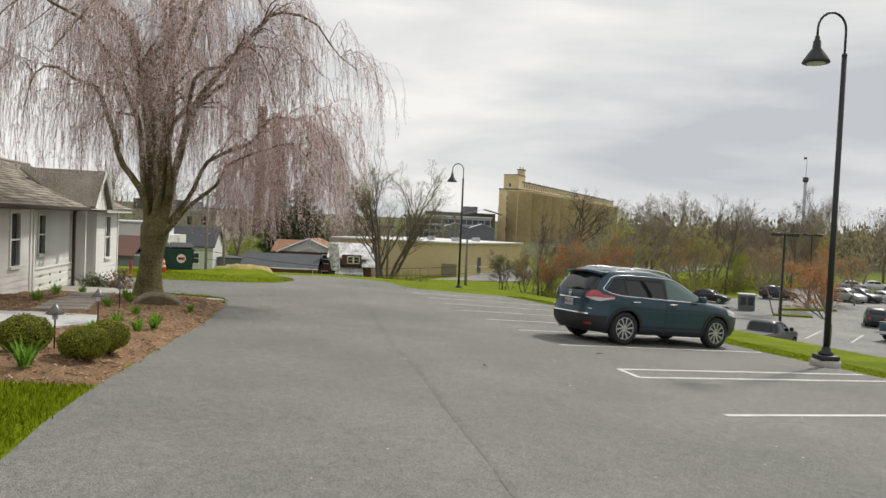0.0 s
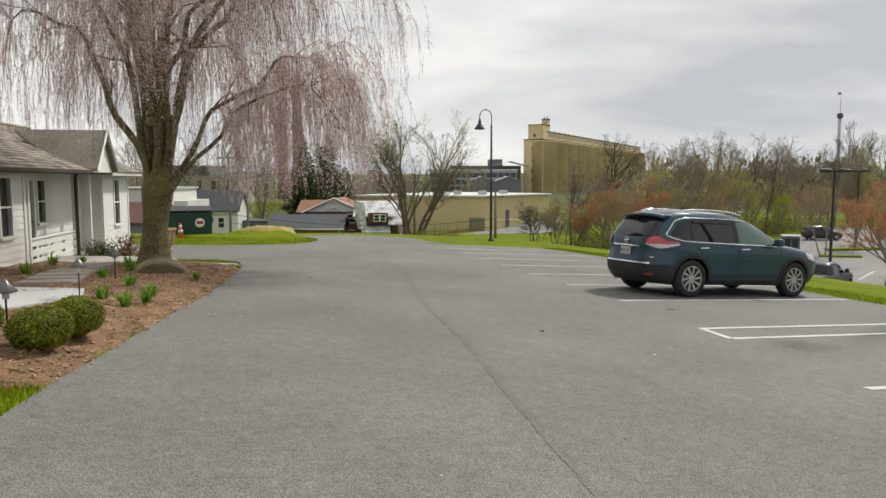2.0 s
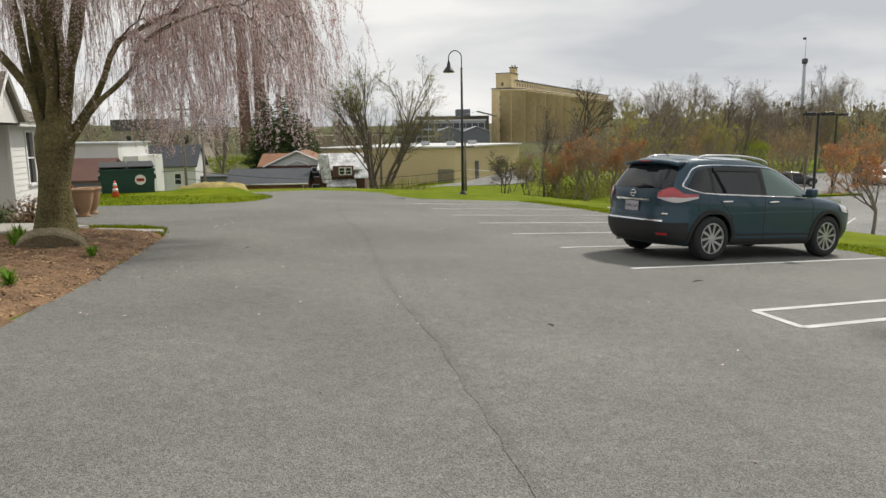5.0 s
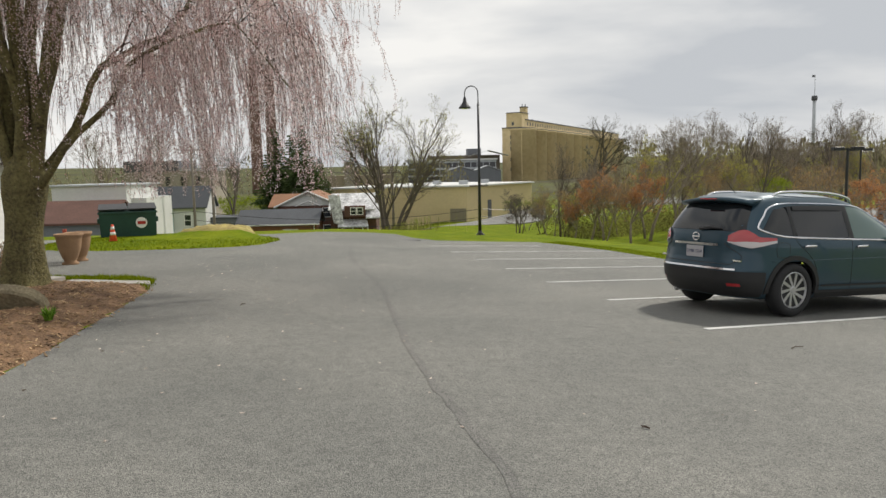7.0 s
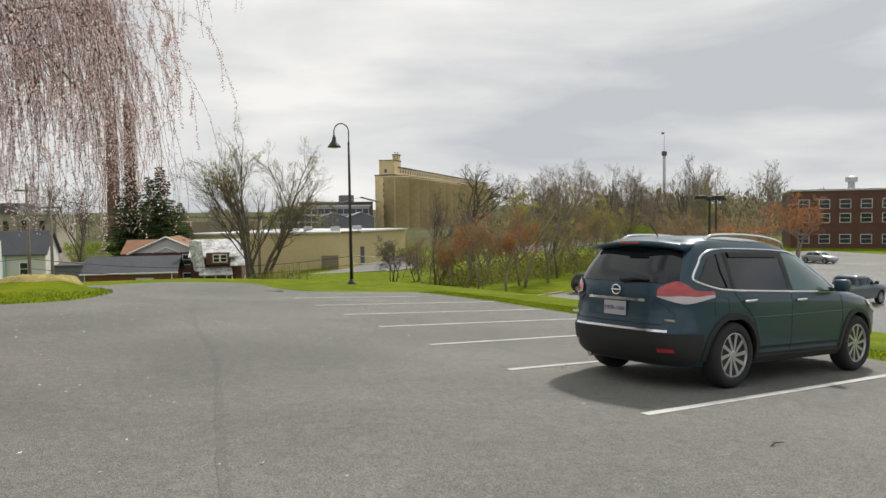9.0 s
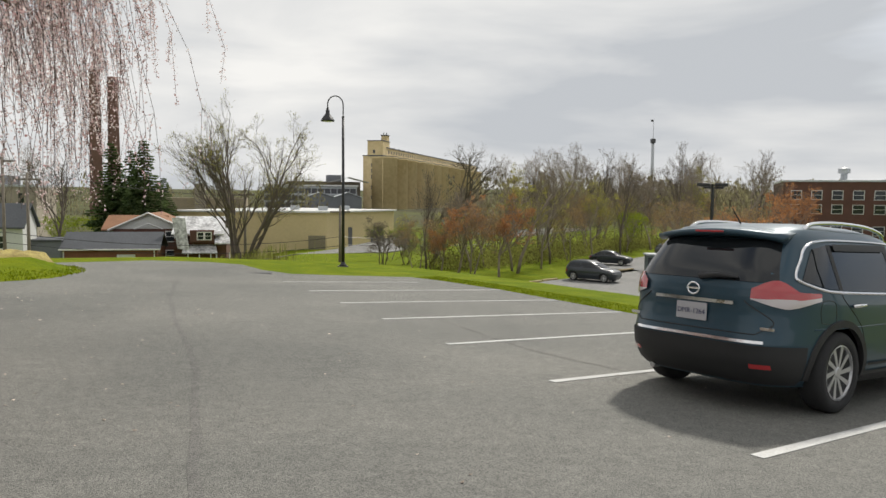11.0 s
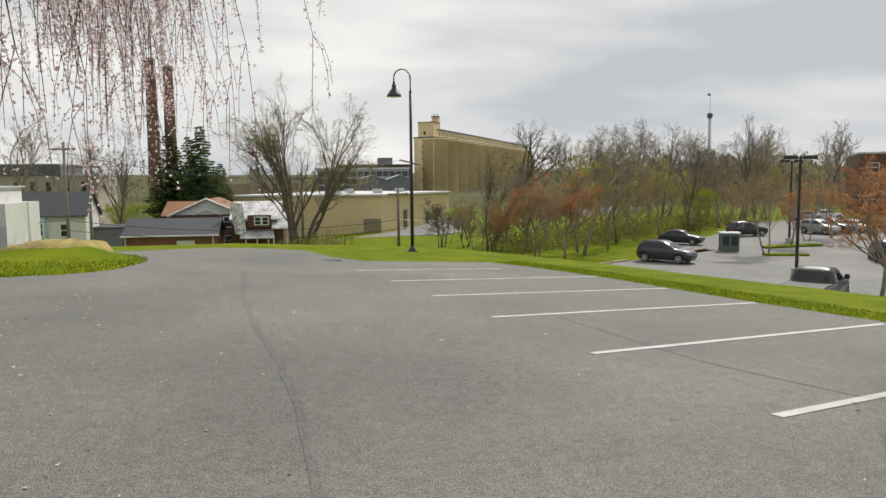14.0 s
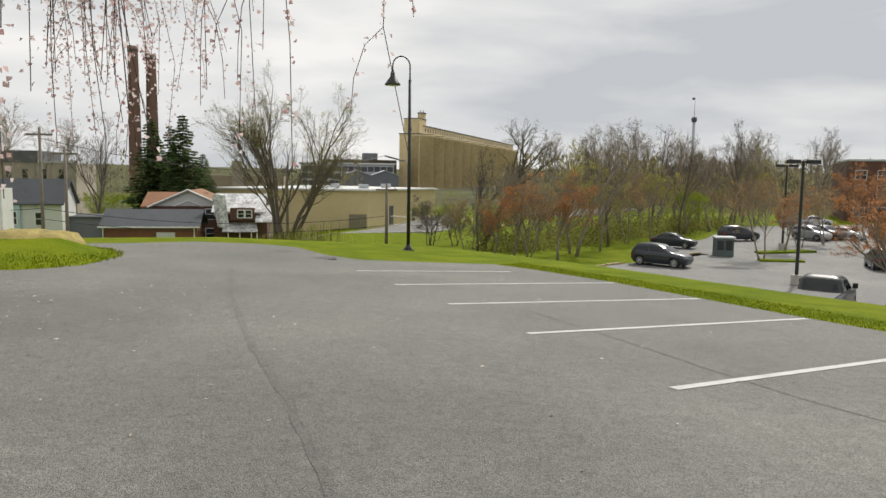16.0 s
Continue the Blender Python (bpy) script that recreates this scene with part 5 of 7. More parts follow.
def shrub(name, x, y, r, h, mat, count, seed, label):
    sh = thing(name, pose(x, y, height(x, y) + 0.02), label, "shrub")
    rng = random.Random(seed)
    def place(g):
        d = Vector((g.gauss(0, 1), g.gauss(0, 1), abs(g.gauss(0, 1)))).normalized() * g.uniform(0.3, 1) * (1 + 0.35 * noise.noise((g.random() * 9, seed, 0)))
        return Vector((d.x * r, d.y * r, d.z * h)), d.normalized()
    me = leaf_cloud(rng, count, place, 0.035)
    me.materials.append(mat)
    o = new("foliage", me); o.parent = sh
    bm = bmesh.new()
    for _ in range(14):
        a, k = rng.uniform(0, 6.283), rng.uniform(0.2, 0.8)
        tube(bm, [(0, 0, -0.05), (math.cos(a) * r * k * 0.5, math.sin(a) * r * k * 0.5, h * 0.45), (math.cos(a) * r * k, math.sin(a) * r * k, h * 0.85)], [0.012, 0.008, 0.003], 5)
    part("stems", bm, M_TWIG, sh)


shrub("evergreen_shrub", -8.2, 17.6, 0.5, 0.55, M_EVERGREEN, 1400, 4, "low dark green shrub against the white wall")
shrub("dry_shrub", -7.5, 17.5, 0.45, 0.7, M_TANLEAF, 1100, 5, "tan dry-leaved shrub beside the tree")


def planter(x, y):
    p = thing("planter", pose(x, y, lot_z(x, y) + 0.012), "tall tan clay urn planter on the drive edge", "planter", "clay planters by the drive")
    bm = bmesh.new()
    lathe(bm, [(0.17, 0.0), (0.18, 0.03), (0.12, 0.07), (0.16, 0.15), (0.23, 0.35), (0.26, 0.55), (0.27, 0.62), (0.30, 0.64), (0.30, 0.69), (0.25, 0.69), (0.23, 0.60)], 24)
    part("urn", bm, material("tan_clay", (0.33, 0.20, 0.11), 0.85, var=0.2, fine=50), p, "", True)
    part("soil", lathe(bmesh.new(), [(0.235, 0.58), (0.235, 0.605)], 20), M_MULCH, p)


planter(-8.05, 21.1); planter(-8.3, 22.1)


def traffic_cone(x, y):
    c = thing("traffic_cone", pose(x, y, lot_z(x, y) + 0.012), "orange traffic cone with white bands", "traffic cone")
    org = plain("orange_rubber", (0.75, 0.09, 0.03), 0.55)
    part("base", blk(-0.19, 0.19, -0.19, 0.19, 0, 0.04, 0.012), org, c)
    part("cone", lathe(bmesh.new(), [(0.145, 0.04), (0.035, 0.72), (0.025, 0.73)], 20), org, c, "", True)
    for z in (0.38, 0.56):
        r = 0.145 - 0.11 * (z - 0.04) / 0.68
        part("band", lathe(bmesh.new(), [(r + 0.003, z), (r - 0.013, z + 0.1)], 20), M_WHITE, c, "white reflective band", True)


traffic_cone(-10.1, 28.3)


def skip(x, y, rz):
    d = thing("dumpster", pose(x, y, lot_z(x, y) + 0.012, 0, 0, rz), "dark green steel dumpster with a white sign", "dumpster")
    grn = material("green_steel", (0.012, 0.05, 0.04), 0.5, var=0.3, scale=2, fine=30, bump=0.1)
    bm = bmesh.new()
    vs = [bm.verts.new(c) for c in ((-0.95, -0.7, 0.1), (0.95, -0.7, 0.1), (0.95, 0.7, 0.1), (-0.95, 0.7, 0.1), (-0.98, -0.78, 1.15), (0.98, -0.78, 1.15), (0.98, 0.78, 1.3), (-0.98, 0.78, 1.3))]
    for f in ((3, 2, 1, 0), (4, 5, 6, 7), (0, 1, 5, 4), (1, 2, 6, 5), (2, 3, 7, 6), (3, 0, 4, 7)):
        bm.faces.new([vs[i] for i in f])
    bmesh.ops.bevel(bm, geom=bm.edges[:], offset=0.02, segments=2, affect="EDGES")
    part("bin", bm, grn, d)
    for yy, zz in ((-0.79, 1.13), ):
        part("rim", blk(-1.02, 1.02, yy - 0.03, yy + 0.03, zz - 0.06, zz + 0.02, 0.01), grn, d)
    for x0, x1 in ((-1.0, -0.02), (0.02, 1.0)):
        bm = blk(x0, x1, -0.8, 0.8, 1.21, 1.25, 0.015)
        for v in bm.verts:
            v.co.z += (v.co.y + 0.8) * 0.094
        part("lid", bm, M_CLAD, d, "black plastic lid")
    for sx in (-1, 1):
        part("lift_pocket", blk(0.96 * sx - 0.09, 0.96 * sx + 0.09, -0.45, 0.45, 0.72, 0.9, 0.01), grn, d)
    for xx in (-0.7, 0.7):
        for yy in (-0.5, 0.5):
            part("foot", blk(xx - 0.08, xx + 0.08, yy - 0.08, yy + 0.08, 0, 0.12, 0.01), M_BLACKMETAL, d)
    sg = part("sign", lathe(bmesh.new(), [(0.2, 0.0), (0.2, 0.006)], 24, pose(0.45, -0.775, 0.72, 86, 0, 0)), M_WHITE, d, "round white sign")
    part("sign_bar", blk(0.31, 0.59, -0.795, -0.785, 0.66, 0.78), M_REDLENS, sg)


skip(-11.3, 32.6, 22)
tagged(link("red_post", tube(bmesh.new(), [(-10.6, 26.2, -1.15), (-10.6, 26.2, -0.25)], 0.06, 10), plain("red_paint", (0.35, 0.06, 0.03), 0.6)), "red painted steel bollard beside the drive", "bollard")
tagged(link("paving_edge", prism(bmesh.new(), [(-4.45, 16.1), (-4.6, 16.45), (-6.0, 16.85), (-6.1, 16.55)], -0.55, -0.44), M_CONCRETE), "pale concrete strip between mulch and grass", "kerb", kind="structure")


# ---- weeping cherry ----
def weeping_cherry(x, y):
    tree = thing("weeping_cherry", pose(x, y, lot_z(x, y) + 0.02), "weeping cherry tree with pale pink blossom and thick mossy trunk", "tree")
    rng = random.Random(42)
    bm = bmesh.new()
    # trunk with flared foot, forking at shoulder height
    rings, n = [], 28
    for z, r in ((-0.15, 0.52), (0.02, 0.42), (0.15, 0.335), (0.4, 0.275), (0.8, 0.25), (1.15, 0.255), (1.45, 0.285), (1.7, 0.30), (1.9, 0.25), (2.05, 0.14)):
        ring = []
        for k in range(n):
            t = 2 * math.pi * k / n
            root = 0.16 * max(math.sin(5 * t), 0) if z < 0.1 else 0.05 * math.sin(5 * t + z * 2)
            w = r * (1 + 0.16 * noise.noise((math.cos(t) * 1.9, math.sin(t) * 1.9, z * 1.6)) + root)
            ring.append(bm.verts.new((-0.10 + 0.09 * z + w * math.cos(t), w * math.sin(t), z)))
        rings.append(ring)
    for q, s in zip(rings, rings[1:]):
        for k in range(n):
            bm.faces.new((q[k], q[(k + 1) % n], s[(k + 1) % n], s[k]))
    bm.faces.new(rings[-1])
    part("trunk", bm, M_MOSSBARK, tree, "thick mossy brown trunk", True)
    # limbs: bearing, reach, peak, droop, height of the fork, thickness, bow (1 straight, 2 upright then out)
    limbs = ((2, 4.4, 6.7, 1.1, 1.5, 0.12, 1.35), (352, 4.0, 3.7, 0.9, 1.45, 0.062, 0.9), (20, 3.9, 4.5, 1.0, 1.6, 0.075, 0.95), (330, 3.5, 5.6, 1.3, 1.7, 0.095, 1.4),
             (50, 3.7, 6.4, 1.4, 1.5, 0.10, 1.5), (90, 3.8, 6.3, 1.5, 1.6, 0.105, 1.6), (130, 3.7, 6.2, 1.4, 1.5, 0.10, 1.6), (172, 3.1, 5.3, 0.9, 1.4, 0.105, 1.35),
             (190, 2.7, 7.0, 1.0, 1.7, 0.11, 2.2), (225, 3.5, 6.4, 1.4, 1.5, 0.095, 1.6), (262, 3.7, 6.2, 1.4, 1.6, 0.10, 1.6), (300, 3.6, 6.5, 1.5, 1.5, 0.105, 1.5),
             (25, 2.6, 7.6, 1.0, 1.7, 0.11, 2.0), (110, 1.9, 7.8, 0.9, 1.7, 0.095, 2.4), (330, 2.2, 7.7, 0.9, 1.7, 0.10, 2.3))
    branches, hang = [], []
    for az, rad, peak, droop, fork, thick, bow in limbs:
        a = radians(az + rng.uniform(-4, 4))
        c = Vector((math.cos(a), math.sin(a), 0)); side = Vector((-c.y, c.x, 0))
        bend = rng.uniform(-0.45, 0.45)
        pts = []
        m_ = 20
        for i in range(m_):
            t = i / (m_ - 1)
            out = 0.16 + rad * t ** (bow + 0.15)
            zz = fork + (peak - fork) * math.sin(min(t / 0.82, 1) * math.pi / 2) ** 1.05 - (droop * ((t - 0.82) / 0.18) ** 1.5 if t > 0.82 else 0)
            w = Vector((noise.noise((az, t * 5, 0)), noise.noise((az, t * 5, 9)), noise.noise((az, t * 5, 5)) * 0.8)) * 0.5 * min(t * 2.5, 1)
            pts.append(c * out + side * bend * math.sin(t * 3.1) + Vector((0.05 * (1 - t), 0, zz)) + w)
        radii = [max(0.85 * thick * (1 - t) ** 0.75 * (1 + 0.10 * noise.noise((az, t * 9, 3))), 0.011) for t in np.linspace(0, 1, m_)]
        branches.append((pts, radii))
        for k in range(12):                                  # side branches that arch and droop
            i = rng.randint(6, m_ - 2)
            p = pts[i]
            sa = a + rng.choice((-1, 1)) * rng.uniform(0.3, 1.4)
            sc = Vector((math.cos(sa), math.sin(sa), 0))
            l, rise = rng.uniform(0.6, 1.7), rng.uniform(0.0, 0.6)
            sp = []
            for j in range(9):
                t = j / 8
                w = Vector((noise.noise((az + k * 3, t * 5, 2)), noise.noise((az + k * 3, t * 5, 8)), noise.noise((az + k, t * 5, 3)))) * 0.22 * t
                sp.append(p + sc * l * t + Vector((0, 0, rise * math.sin(t * 2.6) - 0.9 * max(t - 0.5, 0) ** 1.4 * 2)) + w)
            branches.append((sp, [max(radii[i] * 0.45 * (1 - j / 8), 0.006) for j in range(9)]))
            hang += sp[2:9] + sp[4:9:2]
        for i in range(8, m_):
            hang += [pts[i]] * (9 if peak < 5 and az in (352, 20) else 3)
    bm = bmesh.new()
    for pts, radii in branches:
        if radii[0] > 0.05:
            part("limb", tube(bmesh.new(), pts, radii, 8), M_MOSSBARK, tree, "mossy brown arching limb", True)
        else:
            tube(bm, pts, radii, 5)
    tagged(part("drooping_branch", bm, M_TWIG, tree, "thin drooping side branches", True), kind="stuff")
    # hanging twigs and blossom
    tv, tf, bv, bf = [], [], [], []
    for h in hang:
        l = rng.uniform(0.35, 1.0) ** 1.3 * 2.7 * (1.0 if h.z > 3.8 else 0.8)
        l = min(l, h.z - (2.8 if h.x < -0.8 else 1.35))
        if l < 0.25:
            continue
        o = Vector((rng.gauss(0, 0.16), rng.gauss(0, 0.16), rng.uniform(-0.05, 0.10)))
        out = Vector((h.x + rng.gauss(0, 1.6), h.y + rng.gauss(0, 1.6), 0)); out = out.normalized() * rng.uniform(0.10, 0.75) if out.length > 0.1 else Vector((0, 0, 0))
        ph = rng.uniform(0, 90)
        pts = []
        for j in range(7):
            t = j / 6
            sway = Vector((noise.noise((ph, t * 3, 0)), noise.noise((ph, t * 3, 4)), 0)) * 0.16 * t
            pts.append(h + o * min(t * 3, 1) + out * (1 - (1 - t) ** 2.4) + sway + Vector((0, 0, -l * t ** 1.45 + 0.16 * math.sin(min(t * 5, 3.14)))))
        strands = [(pts, 0.0030)]
        for _ in range(2 + int(l * 1.6)):                    # short side shoots
            j = rng.randint(1, 5)
            b0 = pts[j]
            sd = Vector((rng.gauss(0, 1), rng.gauss(0, 1), 0)).normalized() * rng.uniform(0.05, 0.16)
            sl = rng.uniform(0.12, 0.45)
            strands.append(([b0 + sd * (1 - (1 - u) ** 2) + Vector((0, 0, -sl * u ** 1.4)) for u in (0, 0.35, 0.7, 1)], 0.0022))
        dens = 0.22 + 0.8 * max(0, 0.5 + noise.noise((h.x * 0.5, h.y * 0.5, h.z * 0.5)))
        if h.x > 0.8 and h.z < 4.8:
            dens *= 1.9
        for sp, r0 in strands:
            b, m_ = len(tv), len(sp)
            for j, p in enumerate(sp):
                r = r0 * (1 - 0.5 * j / m_)
                for k in range(3):
                    tv.append((p.x + r * math.cos(k * 2.094), p.y + r * math.sin(k * 2.094), p.z))
                if j:
                    for k in range(3):
                        tf.append((b + 3 * j - 3 + k, b + 3 * j - 3 + (k + 1) % 3, b + 3 * j + (k + 1) % 3, b + 3 * j + k))
            ln = (sp[-1] - sp[0]).length
            for _ in range(int(ln * 78 * dens + rng.random())):
                t = rng.random() * (m_ - 1.001)
                i = int(t)
                p = sp[i].lerp(sp[i + 1], t - i) + Vector((rng.gauss(0, 0.015), rng.gauss(0, 0.015), rng.gauss(0, 0.015)))
                z = rng.uniform(0.006, 0.0115)
                u = Vector((rng.gauss(0, 1), rng.gauss(0, 1), rng.gauss(0, 1))).normalized()
                v = u.orthogonal().normalized() * z; w = u.cross(v); e = u * z * 0.4
                k = len(bv)
                bv += [tuple(p + v), tuple(p + w + e), tuple(p - v), tuple(p - w + e)]
                bf.append((k, k + 1, k + 2, k + 3))
    for name, vv, ff, mat, lab in (("twig_curtain", tv, tf, M_TWIG, "long hanging twigs"), ("blossom", bv, bf, M_BLOSSOM, "pale pink blossom")):
        me = bpy.data.meshes.new(name)
        me.from_pydata(vv, [], ff)
        me.materials.append(mat)
        o = new(name, me); o.parent = tree
        tagged(o, lab, kind="stuff")
    return tree


weeping_cherry(-6.02, 15.6)


# ---- small litter on the asphalt ----
def litter():
    """Fallen petals, seeds and grit along the drive."""
    rng = random.Random(31)
    verts, faces = [], []
    for _ in range(420):
        if rng.random() < 0.7:
            x, y = -5.0 + abs(rng.gauss(0, 2.2)), rng.uniform(9, 24)
        else:
            x, y = rng.uniform(-3, 5), rng.uniform(3, 26)
        if edge_distance(LOT, x, y) < 0.05:
            continue
        z, a, s = lot_z(x, y) + 0.017, rng.uniform(0, 6.28), rng.uniform(0.006, 0.016)
        b = len(verts)
        for k in range(4):
            verts.append((x + s * (1.6 if k % 2 else 0.8) * math.cos(a + k * 1.571), y + s * (1.6 if k % 2 else 0.8) * math.sin(a + k * 1.571), z + (0.004 if k % 2 else 0)))
        verts.append((x, y, z + s * 0.5))
        faces += [(b, b + 1, b + 4), (b + 1, b + 2, b + 4), (b + 2, b + 3, b + 4), (b + 3, b, b + 4)]
    me = bpy.data.meshes.new("fallen_bits")
    me.from_pydata(verts, [], faces)
    me.materials.append(material("fallen_petal", (0.22, 0.17, 0.12), 0.9, var=0.6, bump=0, tint=(0.5, 0.42, 0.36), island=True))
    tagged(new("fallen_bits", me), "scattered dry petals and grit on asphalt", "litter", kind="stuff")


litter()
for i, (x, y, l, a) in enumerate(((3.55, 11.95, 0.16, 20), (-2.6, 14.2, 0.1, 70), (1.2, 9.2, 0.07, 130))):
    bm = tube(bmesh.new(), [(0, 0, 0.008), (l * 0.4, l * 0.1, 0.014), (l, -l * 0.05, 0.008)], [0.006, 0.007, 0.003], 5)
    tube(bm, [(l * 0.4, l * 0.1, 0.012), (l * 0.6, l * 0.35, 0.01)], [0.005, 0.002], 5)
    ob = link("fallen_twig", bm, M_TWIG)
    ob.matrix_world = pose(x, y, lot_z(x, y) + 0.014, 0, 0, a)
    tagged(ob, "small fallen dark twig on the asphalt", "twig", "fallen twigs")

# ---- the town and the lower car park ----
M_BRICK = material("red_brick", (0.20, 0.085, 0.05), 0.9, var=0.25, scale=0.8, fine=9, bump=0.3)
M_BROWNWALL = material("brown_brick", (0.12, 0.06, 0.045), 0.9, var=0.25, scale=0.8, fine=9, bump=0.3)
M_GREYROOF = material("grey_roof", (0.085, 0.09, 0.10), 0.85, var=0.2, scale=0.6, fine=6, bump=0.3)
M_BROWNROOF = material("brown_roof", (0.25, 0.125, 0.065), 0.85, var=0.2, scale=0.6, fine=6, bump=0.3)
M_TINROOF = material("patchy_tin_roof", (0.30, 0.28, 0.27), 0.5, var=0.7, scale=0.9, fine=3.5, bump=0.2, tint=(0.62, 0.62, 0.62))
M_GREYWALL = material("grey_block", (0.17, 0.18, 0.20), 0.85, var=0.12, scale=0.5, fine=6, bump=0.2)
M_BLUEWALL = material("pale_blue_siding", (0.42, 0.56, 0.60), 0.7, var=0.1, scale=0.5, fine=6, bump=0.1)
M_OFFWHITE = material("off_white_siding", (0.62, 0.62, 0.60), 0.7, var=0.1, scale=0.5, fine=6, bump=0.1)
M_YELLOWWALL = material("yellow_block", (0.60, 0.49, 0.27), 0.85, var=0.08, scale=0.25, fine=3, bump=0.15)
M_SILO = material("silo_concrete", (0.68, 0.52, 0.27), 0.9, var=0.12, scale=0.05, fine=0.5, bump=0.05, tint=(0.76, 0.62, 0.37))
M_STACK = material("stack_brick", (0.28, 0.17, 0.14), 0.9, var=0.2, scale=0.2, fine=2, bump=0.2)
M_BEIGE = material("beige_stone", (0.34, 0.30, 0.24), 0.9, var=0.15, scale=0.3, fine=3)
M_STEEL = material("pale_steel", (0.45, 0.47, 0.49), 0.5, var=0.1, scale=0.3, fine=3, bump=0.05)
M_DARKROOF = material("dark_flat_roof", (0.10, 0.10, 0.11), 0.8, var=0.2, scale=0.2, fine=3)
M_WOODPOLE = material("pole_wood", (0.20, 0.17, 0.14), 0.9, var=0.25, scale=2, fine=20)


def simple_window(parent, x0, x1, y, z0, z1, mat=None):
    """A framed window in a wall that faces -y at y."""
    bm = bmesh.new()
    f = 0.09
    box(bm, x0 - f, x0, y - 0.06, y + 0.02, z0 - f, z1 + f); box(bm, x1, x1 + f, y - 0.06, y + 0.02, z0 - f, z1 + f)
    box(bm, x0, x1, y - 0.06, y + 0.02, z1, z1 + f); box(bm, x0, x1, y - 0.08, y + 0.02, z0 - f, z0)
    box(bm, x0, x1, y - 0.05, y + 0.01, (z0 + z1) / 2 - 0.03, (z0 + z1) / 2 + 0.03)
    w = part("window", bm, mat or M_WHITE, parent)
    part("pane", blk(x0, x1, y - 0.02, y - 0.004, z0, z1), M_PANE, w)


def gable_roof(parent, x0, x1, y0, y1, ze, zr, mat, along="x", over=0.3, thick=0.15, name="roof"):
    """A pitched roof; the ridge runs along x or y."""
    bm = bmesh.new()
    def slab(a, b, c, d):
        vs = [bm.verts.new(v) for v in (a, b, c, d)] + [bm.verts.new((v[0], v[1], v[2] - thick)) for v in (a, b, c, d)]
        for f in ((0, 1, 2, 3), (7, 6, 5, 4), (0, 4, 5, 1), (1, 5, 6, 2), (2, 6, 7, 3), (3, 7, 4, 0)):
            bm.faces.new([vs[i] for i in f])
    if along == "x":
        ym = (y0 + y1) / 2
        slab((x0 - over, y0 - over, ze), (x1 + over, y0 - over, ze), (x1 + over, ym, zr), (x0 - over, ym, zr))
        slab((x0 - over, y1 + over, ze), (x1 + over, y1 + over, ze), (x1 + over, ym, zr), (x0 - over, ym, zr))
    else:
        xm = (x0 + x1) / 2
        slab((x0 - over, y0 - over, ze), (x0 - over, y1 + over, ze), (xm, y1 + over, zr), (xm, y0 - over, zr))
        slab((x1 + over, y0 - over, ze), (x1 + over, y1 + over, ze), (xm, y1 + over, zr), (xm, y0 - over, zr))
    bmesh.ops.recalc_face_normals(bm, faces=bm.faces[:])
    return part(name, bm, mat, parent)


def gable_end(parent, x0, x1, y, ze, zr, mat, along="y", thick=0.25):
    bm = bmesh.new()
    if along == "y":      # gable faces -y
        pts = [(x0, y, ze), (x1, y, ze), ((x0 + x1) / 2, y, zr)]
        off = (0, thick, 0)
    else:                 # gable faces -x, x0..x1 are y values
        pts = [(y, x0, ze), (y, x1, ze), (y, (x0 + x1) / 2, zr)]
        off = (thick, 0, 0)
    vs = [bm.verts.new(p) for p in pts] + [bm.verts.new((p[0] + off[0], p[1] + off[1], p[2])) for p in pts]
    for f in ((0, 1, 2), (5, 4, 3), (0, 3, 4, 1), (1, 4, 5, 2), (2, 5, 3, 0)):
        bm.faces.new([vs[i] for i in f])
    bmesh.ops.recalc_face_normals(bm, faces=bm.faces[:])
    part("gable", bm, mat, parent)


ZT = -9.0     # below the ground of the town, so that walls are footed

